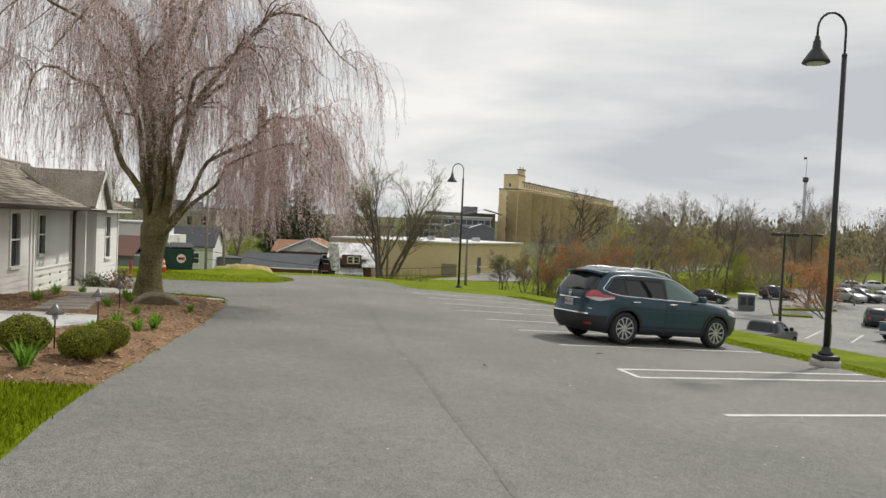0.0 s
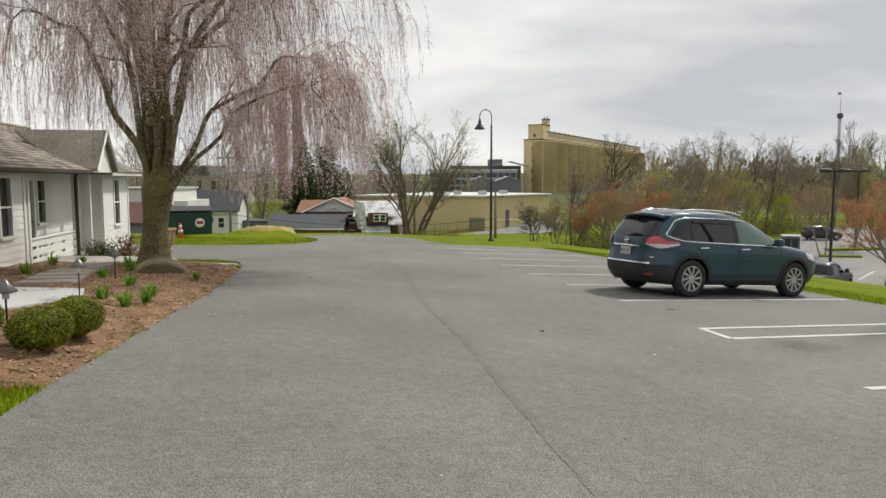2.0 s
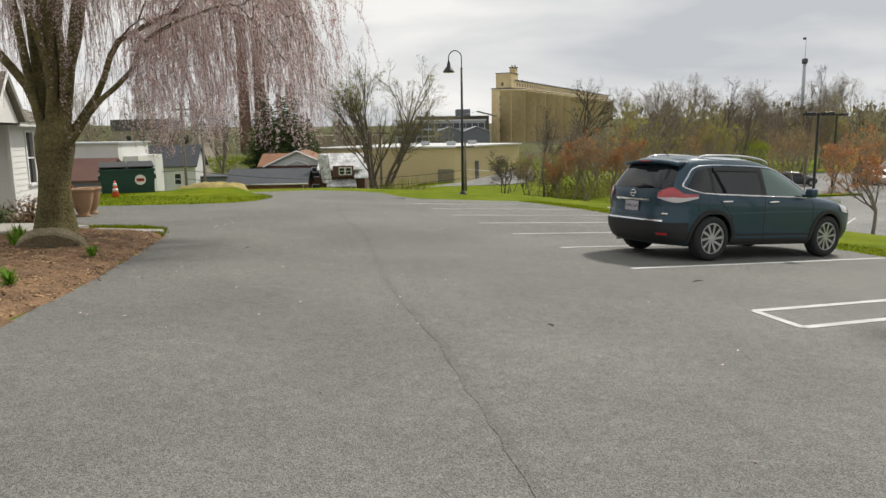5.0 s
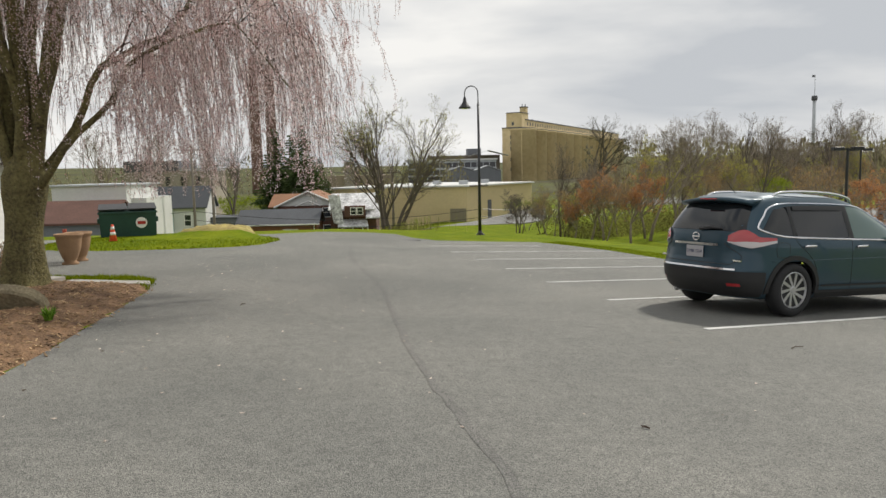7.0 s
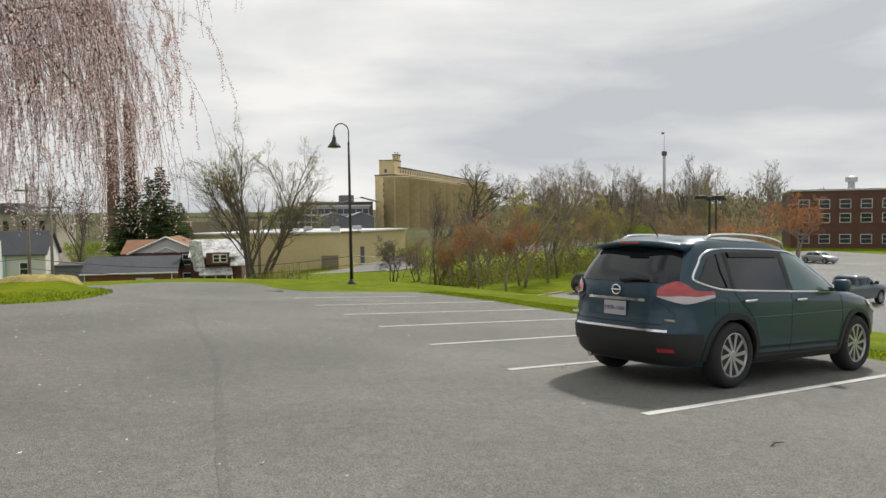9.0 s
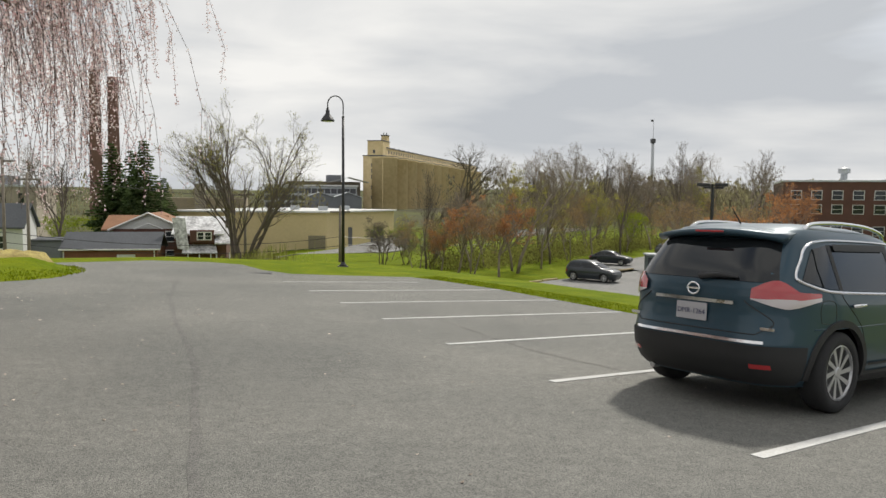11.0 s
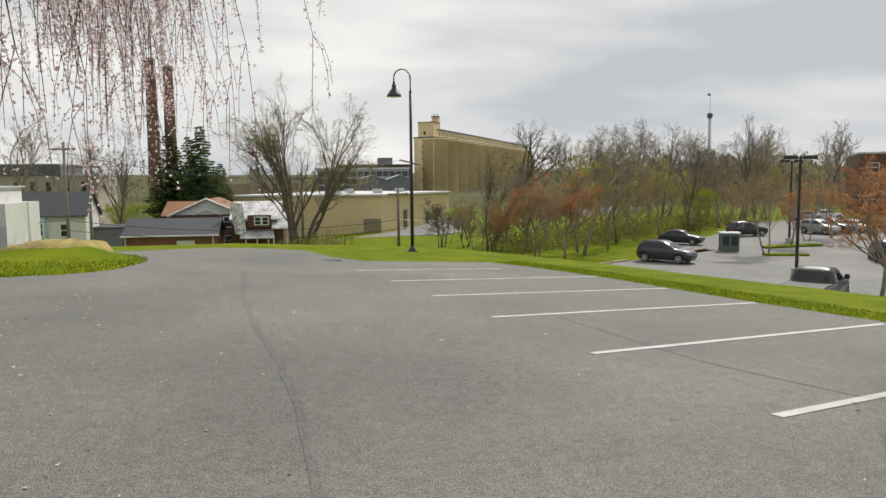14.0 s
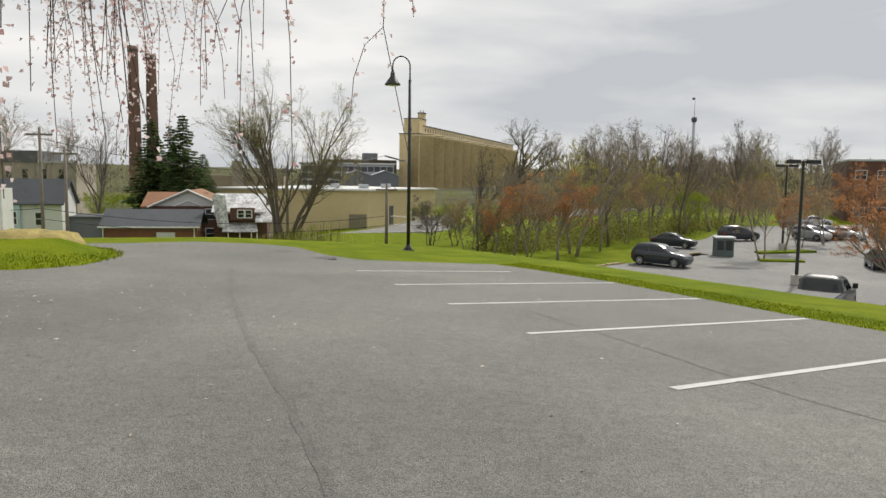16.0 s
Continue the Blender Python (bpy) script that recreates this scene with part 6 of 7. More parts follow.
def town():
    g = thing("garage", pose(0, 0, 0), "long low brick garage with a grey shingle roof", "garage")
    part("wall", blk(-21.6, -12.4, 90.2, 95.8, ZT, -4.75), M_BRICK, g, "red brick wall")
    gable_roof(g, -21.6, -12.4, 90.2, 95.8, -4.72, -3.05, M_GREYROOF)
    part("gutter", blk(-21.95, -12.05, 89.76, 89.9, -4.84, -4.70, 0.02), M_WHITE, g, "white gutter")
    for x in (-21.5, -12.7):
        part("downpipe", tube(bmesh.new(), [(x, 90.05, -4.8), (x, 90.05, -7.5)], 0.06, 6), M_WHITE, g)
    part("garage_door", blk(-16.4, -14.6, 90.14, 90.2, -7.4, -5.3), M_OFFWHITE, g)
    s = thing("shed", pose(0, 0, 0), "low grey block shed with a flat roof", "shed")
    part("wall", blk(-26.8, -21.9, 91.0, 96, ZT, -3.95), M_GREYWALL, s)
    part("roof", blk(-27.0, -21.8, 90.8, 96.2, -3.95, -3.75, 0.03), M_GREYROOF, s)

    b = thing("brick_house", pose(0, 0, 0), "brick house with a brown shingle roof and white gable", "house")
    part("wall", blk(-18.3, -10.6, 98.0, 108.0, ZT, -2.95), M_BROWNWALL, b)
    gable_roof(b, -18.4, -10.5, 98.0, 108.0, -3.0, -1.15, M_BROWNROOF, "y", 0.35)
    gable_end(b, -18.2, -10.7, 98.02, -2.95, -1.3, M_OFFWHITE)
    part("verge_board", tube(bmesh.new(), [(-18.8, 97.6, -3.1), (-14.45, 97.6, -1.12), (-10.1, 97.6, -3.1)], 0.12, 4), M_WHITE, b)
    part("porch_gable", tube(bmesh.new(), [(-16.0, 97.5, -2.95), (-14.4, 97.5, -2.35), (-12.9, 97.5, -2.95)], 0.1, 4), M_OFFWHITE, b)
    for z in (-4.4, -6.6):
        simple_window(b, -12.6, -11.7, 97.98, z, z + 1.1)
    gable_roof(b, -19.6, -13.2, 99.0, 107.0, -3.05, -1.5, M_BROWNROOF, "x", 0.2)

    w = thing("tin_roof_house", pose(0, 0, 0), "old brown house with a patchy white tin roof", "house")
    part("wall", blk(-11.2, -5.6, 93.6, 100.0, ZT, -3.9), M_BROWNWALL, w)
    gable_roof(w, -11.0, -6.2, 93.6, 101.0, -3.3, -1.45, M_TINROOF, "x", 0.4)
    bm = bmesh.new()
    vs = [bm.verts.new(v) for v in ((-11.3, 93.0, -1.5), (-9.9, 93.0, -1.55), (-9.5, 92.7, -5.1), (-10.7, 92.7, -4.9), (-11.3, 93.3, -1.6), (-9.9, 93.3, -1.65), (-9.5, 93.0, -5.2), (-10.7, 93.0, -5.0))]
    for f in ((0, 1, 2, 3), (7, 6, 5, 4), (0, 4, 5, 1), (1, 5, 6, 2), (2, 6, 7, 3), (3, 7, 4, 0)):
        bm.faces.new([vs[i] for i in f])
    part("roof", bm, M_TINROOF, w, "rusty white tin slope")
    part("dormer", blk(-9.4, -6.9, 92.9, 95.5, -4.2, -2.9), M_BROWNWALL, w)
    simple_window(w, -8.6, -8.0, 92.88, -3.9, -3.15); simple_window(w, -7.8, -7.2, 92.88, -3.9, -3.15)
    bm = bmesh.new()
    for x0, x1, ya, za, yb, zb in ((-10.2, -6.5, 92.3, -5.35, 94.0, -4.25), (-6.8, -4.8, 92.6, -4.3, 95.5, -2.7)):
        vs = [bm.verts.new((x, y, z + o)) for o in (0, -0.12) for x, y, z in ((x0, ya, za), (x1, ya, za), (x1 - 0.3, yb, zb), (x0, yb, zb))]
        for f in ((0, 1, 2, 3), (7, 6, 5, 4), (0, 4, 5, 1), (1, 5, 6, 2), (2, 6, 7, 3), (3, 7, 4, 0)):
            bm.faces.new([vs[i] for i in f])
    part("porch_roof", bm, M_TINROOF, w)
    for x in (-9.6, -8.4, -7.2, -6.6, -5.2):
        part("porch_post", blk(x - 0.06, x + 0.06, 92.45, 92.57, ZT, -5.35), M_WHITE, w)

    bh = thing("blue_house", pose(-1.7, 0, 0), "pale blue and white two-storey house with a grey roof", "house")
    part("wall", blk(-29.6, -23.2, 89.0, 93.3, ZT, -2.4), M_OFFWHITE, bh)
    part("wall", blk(-29.75, -26.9, 88.7, 89.0, ZT, -2.4), M_BLUEWALL, bh, "pale blue front")
    gable_roof(bh, -29.5, -23.2, 88.9, 93.4, -2.4, 0.0, M_GREYROOF, "x", 0.3)
    gable_end(bh, 88.9, 93.4, -29.75, -2.4, -0.15, M_BLUEWALL, "x")
    gable_end(bh, 88.9, 93.4, -23.45, -2.4, -0.15, M_OFFWHITE, "x")
    simple_window(bh, -27.9, -27.2, 88.68, -4.4, -3.2); simple_window(bh, -25.6, -24.9, 88.98, -4.5, -3.3)

    r = thing("barn", pose(-1.0, 0, 0), "low barn with a brown roof and grey walls", "barn")
    part("wall", blk(-27.5, -20.8, 57.0, 63.0, -5.5, -1.95), M_GREYWALL, r)
    gable_roof(r, -27.5, -21.6, 57.0, 63.0, -1.95, -0.45, M_BROWNWALL, "x", 0.3)
    t = thing("white_shed", pose(-1.2, 0, 0), "tall white metal shed beside the barn", "shed")
    part("wall", blk(-28.5, -22.6, 64.0, 71.0, -6, 0.55), M_OFFWHITE, t)
    part("wall", blk(-22.6, -21.4, 65.0, 71.0, -6, -0.5), M_OFFWHITE, t)
    part("roof", blk(-28.7, -22.4, 63.8, 71.2, 0.55, 0.7, 0.03), M_STEEL, t)

    o = thing("stone_building", pose(0, 0, 0), "far beige stone building with a dark mansard roof", "building")
    part("wall", blk(-58, -41.5, 150, 162, ZT, 2.1), M_BEIGE, o)
    bm = bmesh.new()
    prism(bm, [(-58.2, 149.8), (-47.6, 149.8), (-47.6, 162), (-58.2, 162)], 2.1, 4.2)
    part("roof", bm, M_DARKROOF, o)
    part("parapet", blk(-47.6, -41.4, 149.8, 162, 2.1, 2.5), M_STEEL, o)
    for x in (-55.5, -52.8, -50.2, -47.2, -44.3):
        simple_window(o, x, x + 0.9, 149.98, -0.7, 1.0, M_BEIGE)


town()


def warehouse():
    w = thing("warehouse", pose(0, 0, 0), "pale yellow block warehouse with a flat white-edged roof", "warehouse")
    a, b, c, d = (6.84, 113.0), (19.2, 130.0), (0.5, 146.0), (-14.5, 116.0)
    part("wall", prism(bmesh.new(), [d, a, b, c], -8.0, -1.35), M_YELLOWWALL, w)
    bm = prism(bmesh.new(), [(d[0] - 0.3, d[1] - 0.3), (a[0] + 0.2, a[1] - 0.5), (b[0] + 0.5, b[1]), (c[0], c[1] + 0.4)], -1.35, -1.12)
    part("roof", bm, M_OFFWHITE, w, "white roof edge")
    dx, dy = b[0] - a[0], b[1] - a[1]
    L = math.hypot(dx, dy); ang = math.degrees(math.atan2(dy, dx))
    for s, wd, zb_, zt, m in ((6.0, 1.1, -6.5, -3.6, M_DARKROOF), (13.0, 1.0, -6.5, -4.2, M_DARKROOF), (16.0, 1.0, -6.5, -4.2, M_DARKROOF)):
        o = part("doorway", blk(0, wd, -0.06, 0.04, zb_, zt, 0.01), m, w, "dark steel door")
        o.matrix_basis = pose(a[0] + dx / L * s, a[1] + dy / L * s, 0, 0, 0, ang)
    o = part("wall_panel", blk(0, 3.2, -0.08, 0.0, -2.9, -2.2, 0.01), M_YELLOWWALL, w)
    o.matrix_basis = pose(-3.0, 114.3, 0, 0, 0, -8)
    o = part("plinth_patch", blk(0, 2.4, -0.08, 0.0, -8.0, -4.6, 0.01), material("grey_render", (0.24, 0.21, 0.14), 0.9), w)
    o.matrix_basis = pose(4.3, 113.3, 0, 0, 0, -8)
    for x, y in ((2.0, 124.0), (10.0, 126.0), (6.0, 118.5)):
        part("roof_unit", blk(x, x + 1.4, y, y + 1.2, -1.12, -0.5, 0.05), M_STEEL, w)


warehouse()


def silos():
    """One row of concrete tubes seen from its end, with a stair tower, a head house and a gallery along the top."""
    s = thing("grain_silo", pose(0, 0, 0), "row of tall yellow-tan concrete grain silos with a gallery on top", "silo")
    d = Vector((0.464, 0.886)).normalized(); n = Vector((d.y, -d.x))
    p, count, pitch, r, top = Vector((47.4, 343.0)), 13, 15.9, 7.15, 19.2
    ang = math.degrees(math.atan2(d.y, d.x))
    def slab(c, l, w, z0, z1, name, mat=M_SILO, parent=s):
        o = part(name, blk(-l / 2, l / 2, -w / 2, w / 2, z0, z1, min(0.1, l / 4)), mat, parent)
        o.matrix_basis = pose(c.x, c.y, 0, 0, 0, ang)
        return o
    for i in range(count):
        c = p + d * pitch * i
        silo = part("silo_tube", lathe(bmesh.new(), [(r, -10), (r, top - 0.9), (r + 0.28, top - 0.8), (r + 0.28, top)], 48, pose(c.x, c.y, 0)), M_SILO, s, "", True)
        part("silo_lid", lathe(bmesh.new(), [(r + 0.35, top), (r + 0.35, top + 0.25), (r, top + 0.3)], 32, pose(c.x, c.y, 0)), M_DARKROOF, silo)
    L = pitch * (count - 1)
    mid = p + d * L / 2
    slab(mid - n * 3.5, L, 7.0, -10, top - 0.2, "silo_core")
    slab(mid + d * 2 - n * 1.0, L + 6, 7.4, top + 0.3, top + 4.0, "gallery")
    slab(mid + d * 2 - n * 1.0, L + 7, 8.0, top + 4.0, top + 4.4, "gallery_roof", M_DARKROOF)
    for i in range(52):
        slab(p + d * ((L + 4) * (i + 0.5) / 52) + n * 2.74, 1.3, 0.12, top + 1.6, top + 3.1, "window", M_DARKROOF)
    for i in range(24):
        slab(p + d * (L * (i + 0.5) / 24) - n * 1.0, 0.9, 0.9, top + 4.4, top + 5.5, "roof_vent", M_STEEL)
    t = Vector((42.6, 338.0)) + d * 5.0
    slab(t, 10.0, 9.6, -10, top + 0.2, "stair_tower")
    slab(t, 10.4, 10.0, top + 0.2, top + 0.6, "tower_cornice", M_DARKROOF)
    slab(t + n * 0.9, 9.4, 7.4, top + 0.6, 26.2, "head_house")
    slab(t + n * 0.9, 9.8, 7.8, 26.2, 26.5, "head_roof", M_DARKROOF)
    slab(t + n * 3.0 + d * 3, 3.2, 2.8, 26.5, 29.0, "lift_house")
    slab(t + n * 3.0 + d * 3, 3.7, 3.3, 29.0, 29.4, "lift_roof", M_DARKROOF)
    for k in (-1, 1):
        slab(t + n * (3.0 + k * 0.7) + d * 3, 0.5, 0.5, 29.4, 30.5, "roof_vent", M_STEEL)
    for z in (15.4, 12.8, 10.2, 5.4, 0.8):
        slab(t - d * 5.02 - n * 0.2, 0.14, 1.2, z - 1.0, z + 0.7, "window", M_DARKROOF)
    slab(t + n * 0.4 - d * 4.75, 0.14, 1.1, 20.6, 22.2, "window", M_DARKROOF)


silos()


def stacks():
    for x, y, h in ((-65.0, 300, 46.5), (-59.6, 304, 44.5)):
        c = thing("chimney_stack", pose(x, y, -8), "tall tapering brown brick factory chimney", "chimney", "brick factory chimneys")
        part("shaft", lathe(bmesh.new(), [(2.5, 0), (1.75, h + 6.4), (1.9, h + 6.6), (1.9, h + 8), (1.5, h + 8)], 20), M_STACK, c, "", True)
        part("crown_band", lathe(bmesh.new(), [(1.95, h + 6.2), (1.97, h + 6.7)], 20), M_DARKROOF, c)


stacks()


def factory():
    f = thing("factory", pose(0, 0, 0), "far factory with long window bands and white saw roofs", "factory")
    part("wall", blk(-4, 27, 262, 290, -8, 4.2), M_DARKROOF, f, "dark glazed front")
    for z in (-1.2, 1.2, 3.6):
        part("floor_band", blk(-4.2, 27.2, 261.6, 262.0, z, z + 0.7), M_STEEL, f)
    for i in range(15):
        part("mullion", blk(-4 + i * 2.2, -3.75 + i * 2.2, 261.7, 262.0, -8, 4.2), M_STEEL, f)
    part("roof", blk(-5, 27.6, 261, 291, 4.4, 4.9), M_OFFWHITE, f)
    h = thing("mill_hall", pose(0, 0, 0), "grey mill hall with two pale gable roofs", "factory")
    for x0, x1 in ((9.0, 18.2), (18.2, 27.0)):
        part("wall", blk(x0, x1, 246, 256, -8, 0.6), M_GREYWALL, h)
        gable_roof(h, x0, x1, 246, 256, 0.7, 2.4, M_STEEL, "y", 0.3)
        gable_end(h, x0, x1, 246, 0.6, 2.2, M_GREYWALL)
    u = thing("plant_block", pose(0, 0, 0), "brownish factory blocks on the skyline", "building")
    part("wall", blk(4, 36, 330, 350, -8, 7.4), material("umber_block", (0.17, 0.14, 0.11), 0.9, scale=0.1, fine=1), u)
    part("wall", blk(22, 28, 334, 346, 7.4, 10.4), M_GREYWALL, u)
    gable_roof(u, 22, 38, 318, 328, 7.0, 9.2, M_OFFWHITE, "y", 0.5)
    c = thing("brick_mill", pose(0, 0, 0), "far brown mill building with a chimney block", "building")
    part("wall", blk(-30, -8, 210, 225, -8, 0.2), material("buff_wall", (0.30, 0.25, 0.17), 0.9, scale=0.1, fine=1), c)
    part("chimney", blk(-21, -18.4, 208.5, 210, -8, 4.0), M_BEIGE, c)


factory()


def ride_tower():
    t = thing("ride_tower", pose(327.5, 602, -5), "slender white observation tower with a cabin and flag", "tower")
    part("shaft", lathe(bmesh.new(), [(1.5, 0), (1.3, 56)], 14), M_STEEL, t, "", True)
    part("cabin", lathe(bmesh.new(), [(1.8, 56), (2.3, 56.6), (2.3, 59.4), (1.8, 60)], 18), M_DARKROOF, t)
    part("mast", tube(bmesh.new(), [(0, 0, 60), (0, 0, 77)], [0.28, 0.16], 6), M_STEEL, t)
    part("flag", blk(-2.6, 0, -0.1, 0.1, 75.0, 76.8, 0.02), M_DARKROOF, t)


ride_tower()


def office():
    o = thing("office_building", pose(78.6, 109.6, 0, 0, 0, -34), "red-brown brick office block with a glass stair hall", "building")
    x0, y0, z0, z1 = 0.0, 0.0, -6.8, 4.0
    part("wall", blk(x0, x0 + 15.5, y0, y0 + 25, z0, z1), M_BROWNWALL, o, "red-brown brick wall")
    part("coping", blk(x0 - 0.15, x0 + 15.6, y0 - 0.15, y0 + 25, z1, z1 + 0.3, 0.03), M_STEEL, o)
    for z in (-4.2, -0.9, 1.3):
        for i in range(5):
            simple_window(o, x0 + 1.2 + i * 2.9, x0 + 2.6 + i * 2.9, y0 - 0.01, z, z + 1.3, M_OFFWHITE)
    part("glass_hall", blk(x0 + 15.5, x0 + 34, y0 - 1.5, y0 + 20, z0, z1 + 0.6), glass_material("curtain_glass", (0.05, 0.13, 0.14), 0.06), o, "dark green curtain glass")
    for i in range(13):
        part("mullion", blk(x0 + 15.5 + i * 1.5, x0 + 15.6 + i * 1.5, y0 - 1.62, y0 - 1.5, z0, z1 + 0.6), M_STEEL, o)
    for z in np.arange(z0, z1 + 0.6, 1.3):
        part("transom", blk(x0 + 15.5, x0 + 34, y0 - 1.6, y0 - 1.5, float(z), float(z) + 0.1), M_STEEL, o)
    part("roof_vent", lathe(bmesh.new(), [(0.5, z1), (0.5, z1 + 1.4), (0.9, z1 + 1.5), (0.9, z1 + 2.2), (0.3, z1 + 2.5)], 12, pose(x0 + 9, y0 + 4, 0)), M_STEEL, o)


office()


def low_z(x, y):
    return height(x, y)


sheet("lower_car_park", ([(17.2, 56.2), (15.0, 52.0), (20.0, 34.0), (32, 20), (62, 24), (80, 60), (76, 100), (52, 96), (40.5, 82), (37.0, 77.5), (30.5, 71.8), (27.0, 70.4), (25.2, 68.0), (30.0, 64.4), (24.5, 61.0), (19.0, 58.2)]), lambda x, y: -5.0, M_ASPHALT2, 0.05, "pale grey asphalt of the lower car park", "asphalt")
sheet("street", [(-14, 101), (2, 103), (14, 104), (40, 118), (60, 140), (55, 146), (32, 126), (20.5, 128), (8, 112.4), (-14, 109)], low_z, M_ASPHALT2, 0.12, "pale street in front of the warehouse", "road")
sheet("yard", [(-30, 60), (-12, 44), (-24, 36), (-40, 40)], low_z, M_ASPHALT2, 0.04, "grey yard beside the barn", "yard")


def lot_line(p, q):
    d = (Vector(q) - Vector(p)).normalized(); s = Vector((-d.y, d.x)) * 0.06
    bm = bmesh.new()
    prism(bm, [tuple(v) for v in (Vector(p) - s, Vector(q) - s, Vector(q) + s, Vector(p) + s)], -4.96, -4.935)
    tagged(link("parking_line", bm, M_LINE), "white line in the lower car park", "road marking", "lower parking lines", "structure")


for i in range(5):
    lot_line((26.5 + i * 2.4, 46.0 - i * 1.2), (29.8 + i * 2.4, 50.0 - i * 1.2))
for i, (x, y) in enumerate(((17.6, 57.1), (19.3, 58.3), (27.2, 63.6), (28.6, 64.4), (25.6, 62.6))):
    ob = link("wheel_stop", blk(-0.85, 0.85, -0.08, 0.08, 0, 0.14, 0.03), material("stop_concrete", (0.45, 0.36, 0.2), 0.9))
    ob.matrix_world = pose(x, y, -4.95, 0, 0, 30)
    tagged(ob, "weathered concrete wheel stop at the grass edge", "wheel stop", "wheel stops")
sheet("kerb_island", [(34.2, 64.2), (40.0, 65.2), (39.6, 66.4), (34.6, 65.6)], lambda x, y: -5.0, M_GRASS, 0.2, "small kerbed grass island in the lower lot", "island")
sheet("kerb_island_2", [(31.0, 59.4), (34.0, 58.6), (34.4, 59.4), (31.4, 60.4)], lambda x, y: -5.0, M_GRASS, 0.18, "small grass tree pit in the lower lot", "island")


def twin_lamp(x, y, top):
    l = thing("parking_lamp", pose(x, y, -5.0), "dark twin-headed car park light pole", "street lamp", "twin-headed lamps")
    part("footing", lathe(bmesh.new(), [(0.3, 0), (0.3, 0.6)], 14), M_CONCRETE, l)
    part("pole", tube(bmesh.new(), [(0, 0, 0.5), (0, 0, top)], [0.1, 0.075], 10), M_BLACKMETAL, l)
    part("arm", blk(-0.5, 0.5, -0.04, 0.04, top - 0.12, top - 0.04), M_BLACKMETAL, l)
    for sx in (-1, 1):
        part("lamp_head", blk(sx * 0.62 - 0.32, sx * 0.62 + 0.32, -0.22, 0.22, top - 0.16, top + 0.06, 0.03), M_BLACKMETAL, l)


twin_lamp(26.1, 48.8, 7.0); twin_lamp(38.6, 67.7, 7.2)


def kiosk(x, y):
    k = thing("kiosk", pose(x, y, -4.95, 0, 0, -20) @ Matrix.Diagonal((0.85, 0.85, 0.8, 1)), "small grey-green glazed bus kiosk with a pale roof", "kiosk")
    gg = material("grey_green_metal", (0.10, 0.13, 0.12), 0.5)
    part("wall", blk(-0.8, 0.8, -0.65, 0.65, 0, 1.7, 0.03), gg, k)
    part("roof", blk(-0.92, 0.92, -0.78, 0.78, 1.7, 1.88, 0.06), M_STEEL, k)
    for x0, x1 in ((-0.65, -0.08), (0.08, 0.65)):
        part("window", blk(x0, x1, -0.67, -0.655, 0.6, 1.5), M_PANE, k)


kiosk(30.4, 63.3)


def plain_car(name, m, paint, label, kind="suv"):
    """A parked car farther off, with body, glass, lights and wheels."""
    car = thing(name, m, label, "car")
    n = 5.0
    if kind == "sedan":
        rows = [(0.22, -2.1, 2.1, 0.80), (0.5, -2.25, 2.27, 0.89), (0.75, -2.22, 2.2, 0.90), (0.90, -2.15, 1.7, 0.88), (0.96, -1.9, 1.15, 0.85), (1.1, -1.55, 0.85, 0.77), (1.3, -1.15, 0.45, 0.68), (1.42, -0.8, 0.0, 0.58), (1.46, -0.5, -0.3, 0.3)]
        wheels, wr, belt, roof_z = ((-1.35, 0.33), (1.35, 0.33)), 0.33, 0.95, 1.34
    else:
        rows = [(0.24, -2.1, 2.1, 0.84), (0.5, -2.28, 2.27, 0.91), (0.8, -2.25, 2.22, 0.92), (0.96, -2.23, 1.9, 0.90), (1.06, -2.18, 1.25, 0.88), (1.2, -2.1, 0.95, 0.82), (1.4, -1.95, 0.5, 0.75), (1.56, -1.75, 0.1, 0.66), (1.64, -1.3, -0.4, 0.4)]
        wheels, wr, belt, roof_z = ((-1.36, 0.36), (1.36, 0.36)), 0.36, 1.06, 1.5
    at = car_shape(rows)
    zs = list(np.arange(rows[0][0], rows[-1][0], 0.06)) + [rows[-1][0]]
    part("body", car_body(bmesh.new(), at, zs, n, wheels, wr + 0.06, 72), paint, car, "", True)
    part("underbody", blk(-1.9, 1.9, -0.76, 0.76, 0.2, 0.5), M_CLAD, car)
    part("rear_window", end_panel(bmesh.new(), at, n, [(z, -0.6, 0.6) for z in np.linspace(belt + 0.06, roof_z - 0.06, 4)], True, 0.012, 8), M_CARGLASS, car)
    part("windscreen", end_panel(bmesh.new(), at, n, [(z, -0.62, 0.62) for z in np.linspace(belt + 0.04, roof_z - 0.04, 4)], False, 0.012, 8), M_CARGLASS, car)
    for sgn in (-1, 1):
        c0, a0, _ = at(belt + 0.03); c1, a1, _ = at(roof_z - 0.06)
        for u0, u1 in ((-0.80, -0.08), (-0.02, 0.78)):
            part("side_window", side_panel(bmesh.new(), at, n, [(c0 + a0 * u0, belt + 0.03), (c0 + a0 * u1, belt + 0.03)], [(c1 + a1 * u0, roof_z - 0.06), (c1 + a1 * u1, roof_z - 0.06)], sgn, 0.012, 5, 3), M_CARGLASS, car)
        for rear, mat, nm in ((True, M_REDLENS, "tail_light"), (False, M_CLEARLENS, "headlight")):
            part(nm, end_panel(bmesh.new(), at, n, [(z, sgn * 0.5, sgn * 0.82) if sgn > 0 else (z, -0.82, -0.5) for z in (0.72, 0.86)], rear, 0.015, 4), mat, car)
        for wx, wz in wheels:
            wheel_mesh(car, wx, sgn * 0.79, wr, 0.21, sgn)
    return car


